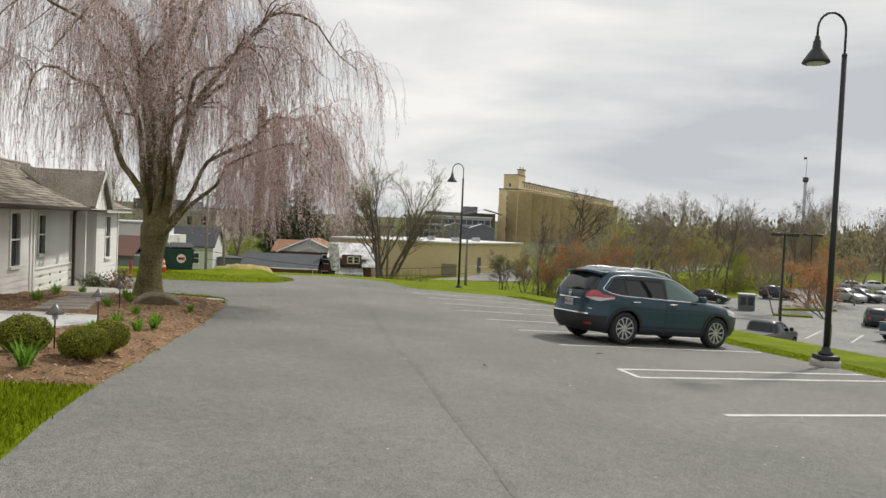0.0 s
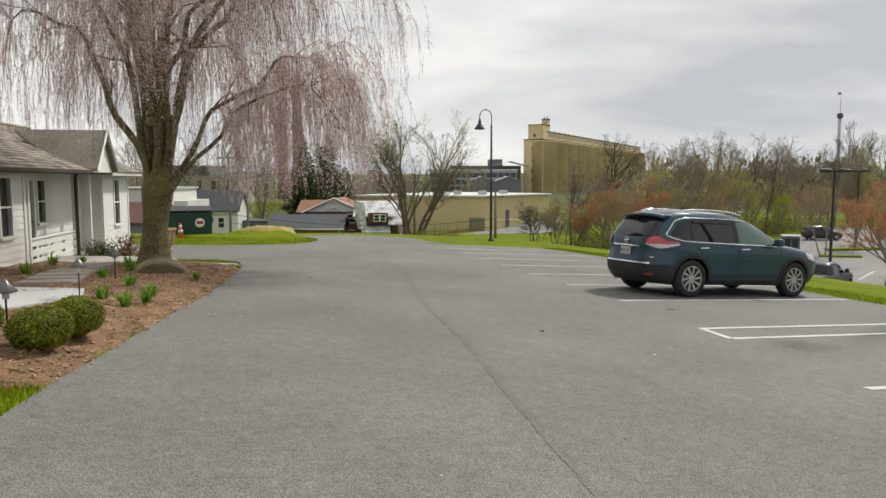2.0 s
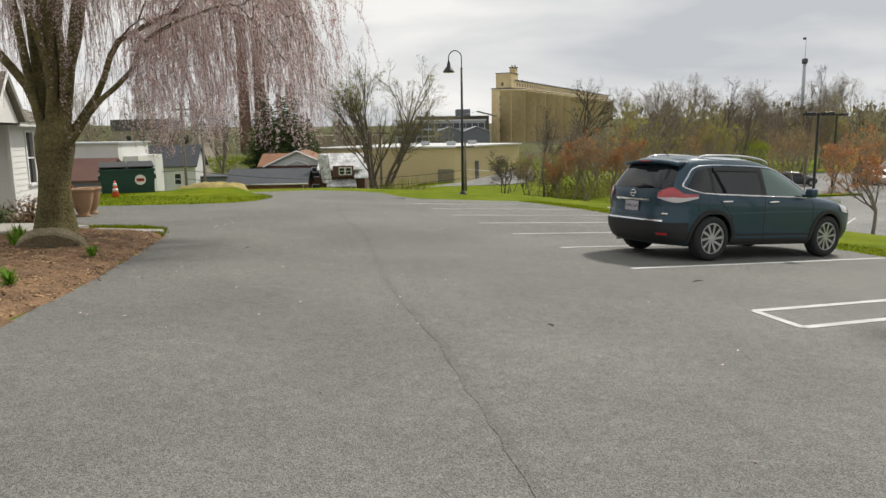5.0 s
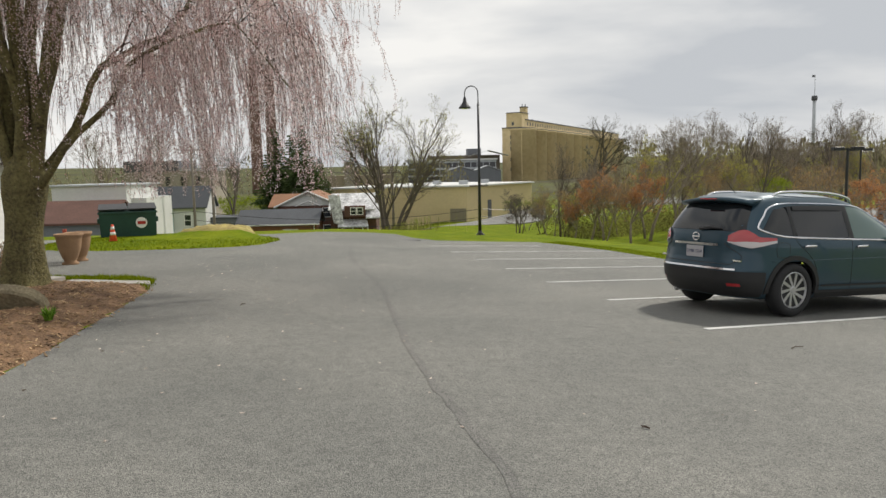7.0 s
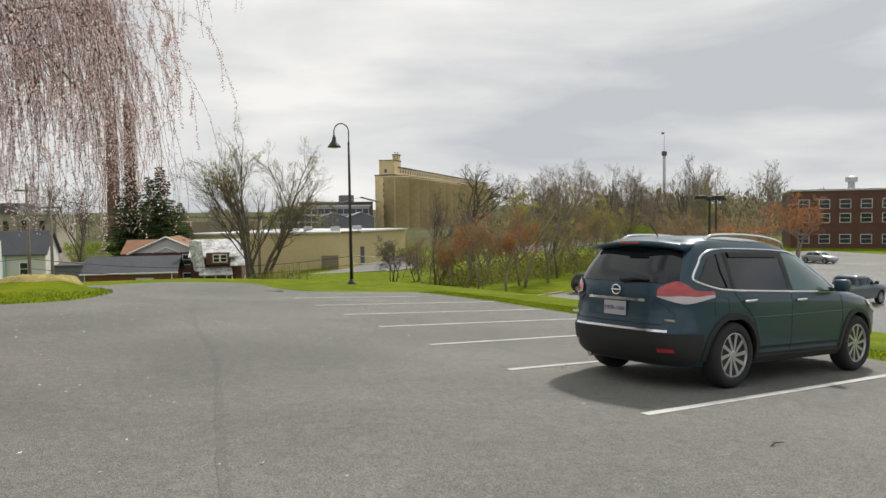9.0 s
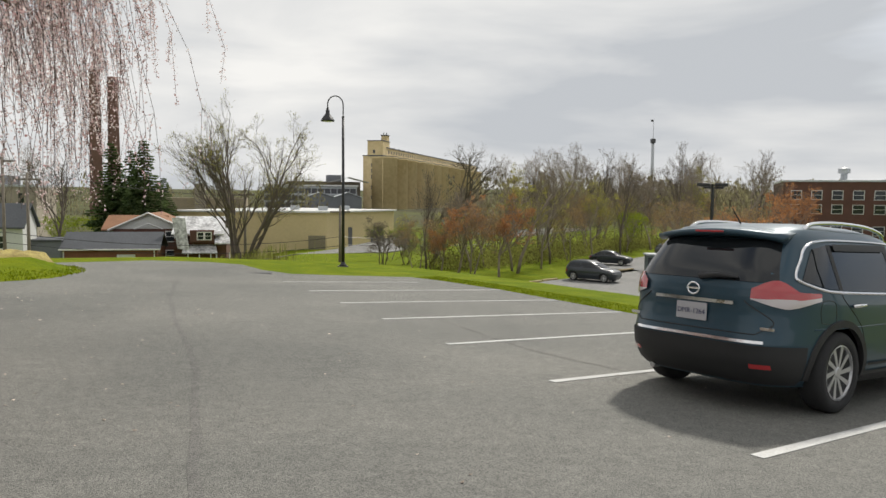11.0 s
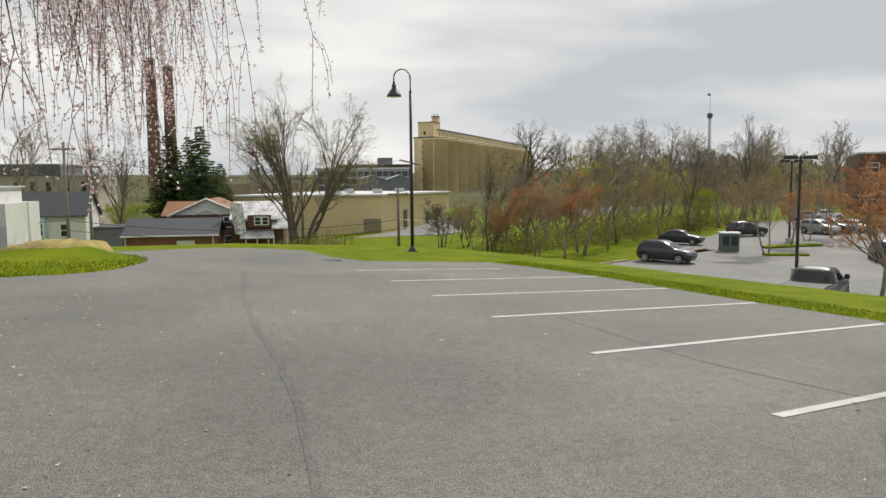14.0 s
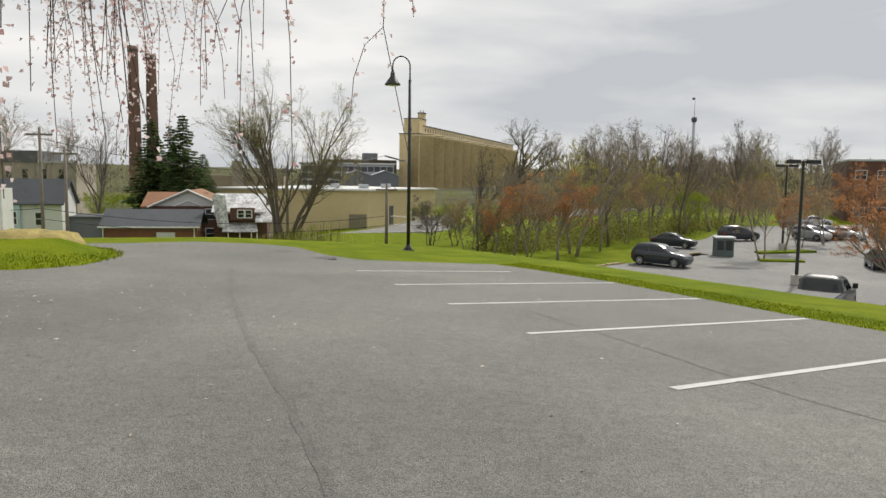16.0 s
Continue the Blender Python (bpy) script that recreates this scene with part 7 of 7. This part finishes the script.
def pickup(name, m, paint, label):
    car = thing(name, m, label, "pickup truck")
    n = 6.0
    rows = [(0.45, -2.8, 2.75, 0.93), (0.7, -2.88, 2.9, 0.99), (1.0, -2.88, 2.9, 1.0), (1.18, -2.85, 2.75, 0.98), (1.25, -2.84, 2.3, 0.97)]
    at = car_shape(rows)
    part("body", car_body(bmesh.new(), at, list(np.arange(0.45, 1.25, 0.05)) + [1.25], n, ((-1.75, 0.42), (1.85, 0.42)), 0.50, 96), paint, car, "", True)
    cab = [(1.2, -0.75, 1.9, 0.94), (1.3, -0.72, 1.65, 0.92), (1.5, -0.66, 1.3, 0.86), (1.75, -0.58, 0.9, 0.78), (1.88, -0.4, 0.6, 0.66), (1.92, -0.1, 0.3, 0.4)]
    ca = car_shape(cab)
    part("cab", car_body(bmesh.new(), ca, list(np.arange(1.2, 1.92, 0.05)) + [1.92], n, ((-9, 0), (-9, 0)), 0.1, 72), paint, car, "", True)
    part("rear_window", end_panel(bmesh.new(), ca, n, [(z, -0.66, 0.66) for z in np.linspace(1.36, 1.76, 4)], True, 0.012, 8), M_CARGLASS, car)
    part("windscreen", end_panel(bmesh.new(), ca, n, [(z, -0.66, 0.66) for z in np.linspace(1.32, 1.78, 4)], False, 0.012, 8), M_CARGLASS, car)
    part("bed_cover", blk(-2.8, -0.8, -0.86, 0.86, 1.25, 1.30, 0.02), M_CLAD, car, "black bed cover")
    part("tailgate", end_panel(bmesh.new(), at, n, [(z, -0.80, 0.80) for z in np.linspace(0.78, 1.2, 4)], True, 0.012, 8), paint, car)
    part("rear_bumper", blk(-3.02, -2.84, -0.92, 0.92, 0.52, 0.72, 0.03), M_CHROME, car, "chrome bumper")
    part("underbody", blk(-2.6, 2.6, -0.8, 0.8, 0.4, 0.7), M_CLAD, car)
    for sgn in (-1, 1):
        part("tail_light", end_panel(bmesh.new(), at, n, [(z, 0.80, 0.97) if sgn > 0 else (z, -0.97, -0.80) for z in (0.78, 1.0, 1.18)], True, 0.016, 3), M_REDLENS, car)
        for x0, x1 in ((-0.5, 0.32), (0.40, 1.2)):
            part("side_window", side_panel(bmesh.new(), ca, n, [(x0, 1.34), (x1, 1.34)], [(x0 + 0.02, 1.74), (x1 - 0.35 if x1 > 1 else x1, 1.74)], sgn, 0.012, 4, 3), M_CARGLASS, car)
        for wx in (-1.75, 1.85):
            wheel_mesh(car, wx, sgn * 0.85, 0.42, 0.26, sgn)
        part("mirror", blk(1.05, 1.2, 0.95 if sgn > 0 else -1.15, 1.15 if sgn > 0 else -0.95, 1.3, 1.52, 0.03), M_CLAD, car)
    return car


P_BLACK = plain("black_paint", (0.014, 0.02, 0.026), 0.3, 0.0, coat=0.5)
P_GREY = plain("grey_green_paint", (0.010, 0.013, 0.014), 0.4, 0.0, coat=0.4)
P_SILVER = plain("silver_paint", (0.36, 0.37, 0.38), 0.3, 0.6, coat=1)
P_WHITE = plain("white_car_paint", (0.65, 0.65, 0.65), 0.3, 0, coat=1)
P_BLUE = plain("blue_car_paint", (0.02, 0.05, 0.08), 0.28, 0.3, coat=1)


def on_lot(x, y, deg):
    return pose(x, y, height(x, y) + 0.055, 0, 0, deg)


pickup("pickup_truck", on_lot(20.4, 39.4, 42), P_GREY, "dark grey pickup truck with a covered bed in the lower lot")
pickup("pickup_truck", on_lot(34.5, 46.5, 20), P_BLUE, "dark blue pickup truck in the lower lot")
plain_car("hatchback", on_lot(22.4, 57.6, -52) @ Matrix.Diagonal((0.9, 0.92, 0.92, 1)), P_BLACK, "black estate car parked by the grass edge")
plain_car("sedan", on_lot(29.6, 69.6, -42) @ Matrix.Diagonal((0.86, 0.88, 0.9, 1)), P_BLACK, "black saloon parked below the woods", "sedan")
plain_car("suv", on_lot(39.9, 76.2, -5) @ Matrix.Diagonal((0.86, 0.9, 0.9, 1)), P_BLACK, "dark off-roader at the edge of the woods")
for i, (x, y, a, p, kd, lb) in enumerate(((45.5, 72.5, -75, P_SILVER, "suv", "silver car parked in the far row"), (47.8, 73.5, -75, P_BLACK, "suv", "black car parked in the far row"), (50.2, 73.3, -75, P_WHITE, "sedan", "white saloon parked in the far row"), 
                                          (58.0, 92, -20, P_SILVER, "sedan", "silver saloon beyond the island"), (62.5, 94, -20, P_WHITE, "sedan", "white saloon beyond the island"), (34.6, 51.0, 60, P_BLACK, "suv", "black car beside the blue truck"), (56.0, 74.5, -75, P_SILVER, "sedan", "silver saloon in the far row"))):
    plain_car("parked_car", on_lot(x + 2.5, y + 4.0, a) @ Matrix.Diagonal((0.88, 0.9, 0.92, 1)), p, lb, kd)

# poles and wires
for x, y, top, name in ((-20.6, 71.0, 4.0, "utility_pole"), (-18.6, 70.0, 2.6, "utility_pole"), (5.45, 74.0, 0.15, "utility_pole"), (-3.0, 80.0, 1.6, "utility_pole")):
    p = thing(name, pose(x, y, height(x, y) - 0.3), "weathered wooden utility pole with a crossarm", "utility pole", "utility poles")
    h = top - height(x, y) + 0.3
    part("pole", tube(bmesh.new(), [(0, 0, 0), (0, 0, h)], [0.15, 0.1], 8), M_WOODPOLE, p, "", True)
    part("crossarm", blk(-0.9, 0.9, -0.06, 0.06, h - 0.6, h - 0.46, 0.01), M_WOODPOLE, p)
    part("insulator", lathe(bmesh.new(), [(0.05, h - 0.46), (0.06, h - 0.36), (0.03, h - 0.3)], 8, pose(0.7, 0, 0)), M_STEEL, p)
for a, b, sag in (((-20.6, 71, -2.0), (5.45, 74, -2.6), 0.9), ((-20.6, 71, -2.8), (5.45, 74, -3.4), 0.8), ((5.45, 74, -2.6), (40, 92, -2.0), 0.9), ((5.45, 74, -3.3), (40, 92, -2.8), 0.8), ((-20.6, 71, -2.0), (-45, 66, -1.0), 0.7), ((-3, 80, 1.0), (-20.6, 71, 3.2), 0.6)):
    pts = [Vector(a).lerp(Vector(b), t) - Vector((0, 0, sag * 4 * t * (1 - t))) for t in np.linspace(0, 1, 14)]
    tagged(link("power_line", tube(bmesh.new(), pts, 0.022, 4), M_BLACKMETAL), "thin black overhead cable between poles", "cable", "overhead cables")

# ---- trees ----
M_GREYBARK = material("grey_bark", (0.24, 0.20, 0.16), 0.95, var=0.3, scale=2, fine=12, bump=0.4)
M_DARKBARK = material("dark_bark", (0.13, 0.105, 0.085), 0.95, var=0.3, scale=2, fine=12, bump=0.4)


def bud_material(name, a, b):
    return let_through(material(name, a, 0.8, var=0.35, scale=0.5, fine=5, bump=0, tint=b, island=True), 0.5)


B_YELLOW = bud_material("yellow_green_buds", (0.27, 0.25, 0.05), (0.42, 0.40, 0.09))
B_LIME = bud_material("lime_leaves", (0.17, 0.22, 0.02), (0.28, 0.34, 0.03))
B_ORANGE = bud_material("orange_buds", (0.36, 0.15, 0.06), (0.52, 0.26, 0.11))
B_RUST = bud_material("rust_buds", (0.30, 0.19, 0.09), (0.42, 0.29, 0.13))
B_BROWN = bud_material("brown_twig_buds", (0.22, 0.18, 0.13), (0.32, 0.27, 0.19))
B_SPRUCE = bud_material("spruce_needles", (0.07, 0.11, 0.045), (0.13, 0.18, 0.07))


def grow(rng, p, d, length, r, level, levels, out, ends, spread, up):
    """One branch and its children, as point and radius lists."""
    segs = 5 if level == 0 else (4 if level == 1 else 3)
    pts, radii = [p.copy()], [r]
    q, dd = p.copy(), d.copy()
    for i in range(segs):
        dd = (dd + Vector((rng.gauss(0, 0.13), rng.gauss(0, 0.13), rng.gauss(0, 0.08) + up * (0.02, 0.09, 0.03, 0.0, 0.0)[level]))).normalized()
        q = q + dd * length / segs
        pts.append(q.copy()); radii.append(max(r * (1 - 0.62 * (i + 1) / segs) if level < levels else r * (1 - 0.8 * (i + 1) / segs), 0.0045))
    out.append((pts, radii, level))
    if level == levels:
        ends.extend(pts[1:])
        return
    kids = (9, 6, 5, 4)[level] if level < 4 else 3
    for k in range(kids):
        t = rng.uniform(0.30 if level == 0 else 0.25, 1.0)
        i = min(int(t * segs), segs - 1)
        s = pts[i].lerp(pts[i + 1], t * segs - i)
        axis = Vector((rng.gauss(0, 1), rng.gauss(0, 1), rng.gauss(0, 0.4)))
        axis = (axis - dd * axis.dot(dd)).normalized()
        ang = rng.uniform(0.45, 0.95) * spread
        nd = (dd * math.cos(ang) + axis * math.sin(ang)).normalized()
        grow(rng, s, nd, length * rng.uniform(0.42, 0.66) * (1.15 - 0.45 * t), radii[i] * rng.uniform(0.45, 0.62), level + 1, levels, out, ends, spread, up)


def tree(name, label, seed, tall, bark, buds=None, count=0, size=0.1, spread=1.0, stems=1, levels=3, up=1.0, trunk=0.16, category="tree", lean=0.0, group=""):
    t = thing(name, pose(0, 0, 0), label, category, group)
    rng = random.Random(seed)
    out, ends = [], []
    for s in range(stems):
        a = 6.283 * s / stems + rng.random()
        tilt = (0.0 if stems == 1 else rng.uniform(0.12, 0.38)) + lean
        grow(rng, Vector((math.cos(a), math.sin(a), 0)) * (0 if stems == 1 else 0.25), Vector((math.cos(a) * tilt, math.sin(a) * tilt, 1)).normalized(), tall * (0.72 if stems == 1 else rng.uniform(0.55, 0.75)), trunk * (1 if stems == 1 else 0.6), 0, levels, out, ends, spread, up)
    tr, br = bmesh.new(), bmesh.new()
    for pts, radii, level in out:
        tube(tr if level == 0 else br, pts, radii, (8, 5, 4, 3, 3)[level], cap=level == 0)
    part("trunk", tr, bark, t, "", True)
    tagged(part("bough_work", br, bark, t, "bare branching crown", True), kind="stuff")
    if buds:
        def place(g):
            p = g.choice(ends) + Vector((g.gauss(0, 1), g.gauss(0, 1), g.gauss(0, 1))) * size * 1.3
            return p, Vector((g.gauss(0, 1), g.gauss(0, 1), g.gauss(0, 1) + 0.6)).normalized()
        me = leaf_cloud(rng, count, place, size)
        me.materials.append(buds)
        o = new("leaves", me); o.parent = t
        tagged(o, "sparse spring leaf buds", kind="stuff")
    return t


def spruce(seed, tall, wide):
    t = thing("spruce", pose(0, 0, 0), "tall dark green spruce with drooping boughs", "tree", "dark spruces")
    rng = random.Random(seed)
    part("trunk", tube(bmesh.new(), [(0, 0, -0.5), (0, 0, tall * 0.5), (0, 0, tall)], [0.22, 0.13, 0.02], 7), M_DARKBARK, t)
    verts, faces = [], []
    z = tall * 0.08
    while z < tall * 0.985:
        f = 1 - z / tall
        k = 12 if f > 0.3 else 8
        for i in range(k):
            a = rng.uniform(0, 6.283)
            l = wide * (f ** 0.85) * rng.uniform(0.7, 1.12) + 0.15
            c, s = Vector((math.cos(a), math.sin(a), 0)), Vector((-math.sin(a), math.cos(a), 0))
            for j in range(int(14 + l * 22)):
                u = rng.uniform(0.12, 1.0)
                p = c * l * u + Vector((0, 0, z - 0.30 * l * u + 0.16 * l * u * u)) + s * rng.gauss(0, 0.11) * l * (1.1 - u)
                w = rng.uniform(0.16, 0.33)
                d = (c * rng.uniform(0.4, 1) + s * rng.uniform(-0.8, 0.8) + Vector((0, 0, rng.uniform(-0.6, 0.15)))).normalized()
                n = d.cross(Vector((rng.gauss(0, 1), rng.gauss(0, 1), rng.gauss(0, 1)))).normalized()
                b = len(verts)
                verts += [tuple(p - n * w * 0.35), tuple(p + d * w * 1.3), tuple(p + n * w * 0.35), tuple(p - d * w * 0.4 - Vector((0, 0, 0.05)))]
                faces.append((b, b + 1, b + 2, b + 3))
        z += tall * 0.021
    me = bpy.data.meshes.new("needle_crown")
    me.from_pydata(verts, [], faces)
    me.materials.append(B_SPRUCE)
    o = new("needle_crown", me); o.parent = t
    tagged(o, "dark needle boughs", kind="stuff")
    return t


def put(ob, x, y, rz=0, k=1.0, first=False):
    z = height(x, y) - 0.15
    m = pose(x, y, z, 0, 0, rz)
    c = ob if first else copy_thing(ob, m)
    c.matrix_basis = m @ Matrix.Diagonal((k, k, k, 1))
    return c


T_BARE = tree("bare_tree", "tall bare grey-brown tree at the edge of the woods", 1, 11, M_GREYBARK, B_BROWN, 1500, 0.045, 0.75, 1, 4, 1.3, 0.16, group="bare trees of the woods")
T_BARE2 = tree("bare_tree", "tall bare dark tree with an upright crown", 2, 11, M_DARKBARK, B_BROWN, 900, 0.04, 0.65, 1, 4, 1.6, 0.15, group="bare trees of the woods")
T_OAK = tree("bare_tree", "large bare spreading tree before the silos", 17, 12.5, M_BARK, None, 0, 0.1, 0.95, 1, 4, 0.9, 0.30)
T_YEL = tree("budding_tree", "slim tree hazed with yellow-green spring buds", 3, 8.5, M_GREYBARK, B_YELLOW, 4200, 0.05, 0.85, 1, 4, 1.2, 0.12, group="yellow-green budding trees")
T_LIME = tree("budding_tree", "small tree in fresh lime-green leaf", 4, 7, M_GREYBARK, B_LIME, 5600, 0.06, 0.9, 2, 3, 1.0, 0.11, group="lime-green trees")
T_ORG = tree("maple_tree", "maple tree covered in orange-red spring buds", 5, 7, M_GREYBARK, B_ORANGE, 6000, 0.05, 0.8, 1, 4, 1.3, 0.12, group="orange budding maples")
T_RUST = tree("budding_tree", "brownish tree with rust-coloured buds", 6, 7.5, M_GREYBARK, B_RUST, 4200, 0.05, 0.9, 2, 4, 1.0, 0.12, group="rust-coloured trees")
T_MULTI = tree("willow_tree", "large many-stemmed tree with sparse yellow-green buds", 8, 15.5, M_DARKBARK, B_YELLOW, 13000, 0.045, 0.75, 5, 4, 1.1, 0.34, lean=-0.14)
T_SMALL = tree("small_tree", "small bare many-stemmed tree on the grass slope", 9, 4.8, M_DARKBARK, B_BROWN, 700, 0.035, 0.95, 4, 4, 0.8, 0.09, group="small bare trees")
T_SPR = spruce(3, 15, 4.3)

rng_w = random.Random(77)
put(T_OAK, 14.2, 75.5, 40, 1.0, True)
put(T_MULTI, -3.2, 76, 0, 1.0, True)
put(T_SMALL, 9.6, 76, 0, 1.0, True); put(T_SMALL, 11.8, 75.8, 120, 0.85); put(T_SMALL, 13.0, 70.0, 200, 0.8)
put(T_SPR, -21.2, 112, 0, 1.1, True); put(T_SPR, -16.9, 110, 70, 1.12); put(T_SPR, -19.3, 115, 30, 1.05); put(T_SPR, -14.9, 113, 140, 0.8)
put(T_LIME, -30.5, 125, 0, 1.2, True); put(T_LIME, -24.5, 118, 60, 1.25); put(T_LIME, -33.5, 128, 160, 1.2); put(T_LIME, -15.0, 118, 60, 1.0)
put(T_BARE2, -26.0, 104, 0, 1.42, True)
put(T_BARE, -35.6, 100, 0, 1.5, True); put(T_BARE, -33.2, 103, 80, 1.4); put(T_BARE, -38.0, 97, 200, 1.5)
# orange maple close to the lower lot, and the row of street maples
put(T_ORG, 25.2, 41.2, 0, 0.9, True)
put(T_RUST, 31.6, 60.0, 0, 0.95, True)
put(T_ORG, 37.2, 65.5, 70, 0.8); put(T_RUST, 46, 72, 40, 0.85); put(T_ORG, 60, 84, 100, 1.1); put(T_ORG, 66, 92, 10, 1.2); put(T_RUST, 42, 70, 80, 0.8)
put(T_YEL, 19.0, 66.0, 0, 1.0, True)
# the woods along the lower lot
EDGE = ((13.5, 64.0), (15.2, 62.0), (17.0, 60.5), (19.5, 62.5), (22.0, 66.0), (25.0, 70.0), (28.0, 74.0), (31.5, 76.5), (35.0, 79.0), (39.0, 83.0), (43.5, 87.5), (48.0, 93.0))
FRONT = (T_ORG, T_RUST, T_ORG, T_BARE, T_YEL, T_BARE2, T_RUST, T_YEL, T_BARE2, T_LIME, T_BARE, T_RUST)
for i, (x, y) in enumerate(EDGE):
    put(FRONT[i], x + rng_w.uniform(-0.8, 0.8), y + rng_w.uniform(0, 1.5), rng_w.uniform(0, 360), rng_w.uniform(0.72, 0.95))
for row in range(1, 4):
    for i in range(13):
        t = i / 12
        x = 14.0 + 42 * t + rng_w.uniform(-1.6, 1.6) + row * 1.0
        y = 63.5 + 32 * t ** 0.9 + row * 5.5 + rng_w.uniform(-2, 2)
        kind = rng_w.choice((T_BARE, T_BARE2, T_YEL, T_BARE, T_RUST, T_BARE2, T_YEL if row < 3 else T_BARE))
        put(kind, x, y, rng_w.uniform(0, 360), rng_w.uniform(0.78, 1.08) * (0.66 if t < 0.22 else 1.0))
for x, y, kd, k in ((11.0, 66.5, T_RUST, 0.7), (12.2, 68.5, T_BARE2, 0.75), (12.6, 64.8, T_ORG, 0.62), (15.5, 66, T_BARE, 0.62), (17.5, 69, T_ORG, 0.78), (16.5, 72, T_BARE2, 0.65), (11.5, 84, T_LIME, 0.7), (14, 90, T_YEL, 0.6), (63, 98, T_BARE, 1.1), (70, 104, T_BARE2, 1.2), (58, 101, T_YEL, 1.2), (74, 118, T_BARE, 1.3), (68, 120, T_BARE2, 1.4), (50, 108, T_BARE, 1.2)):
    put(kd, x, y, rng_w.uniform(0, 360), k)


def far_woods():
    """Distant hazy woods: a band of bare crowns of small tufts and stems."""
    rng = random.Random(9)
    verts, faces = [], []
    def quad(p, w, h, a):
        b = len(verts)
        dx, dy = math.cos(a) * w, math.sin(a) * w
        verts.extend([(p[0] - dx, p[1] - dy, p[2]), (p[0] + dx * 0.4, p[1] + dy * 0.4, p[2] - h * 0.4), (p[0] + dx, p[1] + dy, p[2] + h * 0.3), (p[0] - dx * 0.2, p[1] - dy * 0.2, p[2] + h)])
        faces.append((b, b + 1, b + 2, b + 3))
    for _ in range(620):
        s = rng.random()
        if s < 0.62:
            x = rng.uniform(36, 190); y = 96 + x * 0.55 + rng.uniform(0, 45)
            if x > 70 and y < 140:
                y += 40
        elif s < 0.8:
            x, y = rng.uniform(90, 520), rng.uniform(330, 560)
        else:
            x, y = rng.uniform(-190, 20), rng.uniform(165, 420)
        h = rng.uniform(6, 10.5) * (1 if y < 180 else 1.15)
        r = rng.uniform(1.6, 3.2)
        z0 = height(x, y)
        verts_b = len(verts)
        quad((x, y, z0 + h * 0.3), 0.16, h * 0.6, rng.uniform(0, 3.1))
        for _ in range(70):
            a, u = rng.uniform(0, 6.283), rng.random() ** 0.6
            zz = rng.random()
            rr = r * u * (0.35 + 0.9 * math.sin(min(zz * 1.15 + 0.12, 1) * 3.0))
            k = rng.uniform(0.18, 0.5)
            quad((x + rr * math.cos(a), y + rr * math.sin(a), z0 + h * (0.12 + 0.9 * zz)), k * 0.6, k * rng.uniform(0.8, 2.2), rng.uniform(0, 3.14))
    me = bpy.data.meshes.new("far_woods")
    me.from_pydata(verts, [], faces)
    me.materials.append(let_through(material("far_wood_haze", (0.17, 0.145, 0.105), 0.95, var=0.35, scale=0.06, fine=0.5, bump=0, tint=(0.27, 0.25, 0.14), island=True), 0.4))
    tagged(new("far_woods", me), "hazy brown-green spring woods on the skyline", "woods", kind="stuff")


far_woods()


def brush():
    """Undergrowth of thin stems and small leaves at the foot of the woods."""
    rng = random.Random(15)
    verts, faces = [], []
    for _ in range(26000):
        t = rng.random()
        x, y = 13 + 36 * t + rng.gauss(0, 1.2), 63.0 + 29 * t ** 0.95 + abs(rng.gauss(0, 5)) + (2 if t < 0.1 else 0)
        z = height(x, y) + abs(rng.gauss(0, 0.9))
        b, s, a = len(verts), rng.uniform(0.035, 0.10), rng.uniform(0, 6.28)
        dx, dy = math.cos(a) * s, math.sin(a) * s
        verts += [(x - dx, y - dy, z), (x, y, z - s * 0.5), (x + dx, y + dy, z + s * 0.3), (x, y, z + s)]
        faces.append((b, b + 1, b + 2, b + 3))
    for _ in range(1600):        # reeds and stems round the many-stemmed tree
        x, y = -3.2 + rng.gauss(0, 2.0), 74.5 + rng.gauss(0, 1.5)
        z = height(x, y)
        h, a = rng.uniform(0.6, 2.6), rng.uniform(0, 6.28)
        b = len(verts)
        dx, dy = math.cos(a) * 0.02, math.sin(a) * 0.02
        lx, ly = rng.gauss(0, 0.15), rng.gauss(0, 0.15)
        verts += [(x - dx, y - dy, z), (x + dx, y + dy, z), (x + lx + dx, y + ly + dy, z + h), (x + lx - dx, y + ly - dy, z + h)]
        faces.append((b, b + 1, b + 2, b + 3))
    me = bpy.data.meshes.new("undergrowth")
    me.from_pydata(verts, [], faces)
    me.materials.append(let_through(material("undergrowth_leaf", (0.15, 0.125, 0.055), 0.9, var=0.5, scale=0.25, fine=2, bump=0, tint=(0.26, 0.27, 0.07), island=True), 0.45))
    tagged(new("undergrowth", me), "tangled yellow-brown undergrowth at the foot of the woods", "undergrowth", kind="stuff")


brush()
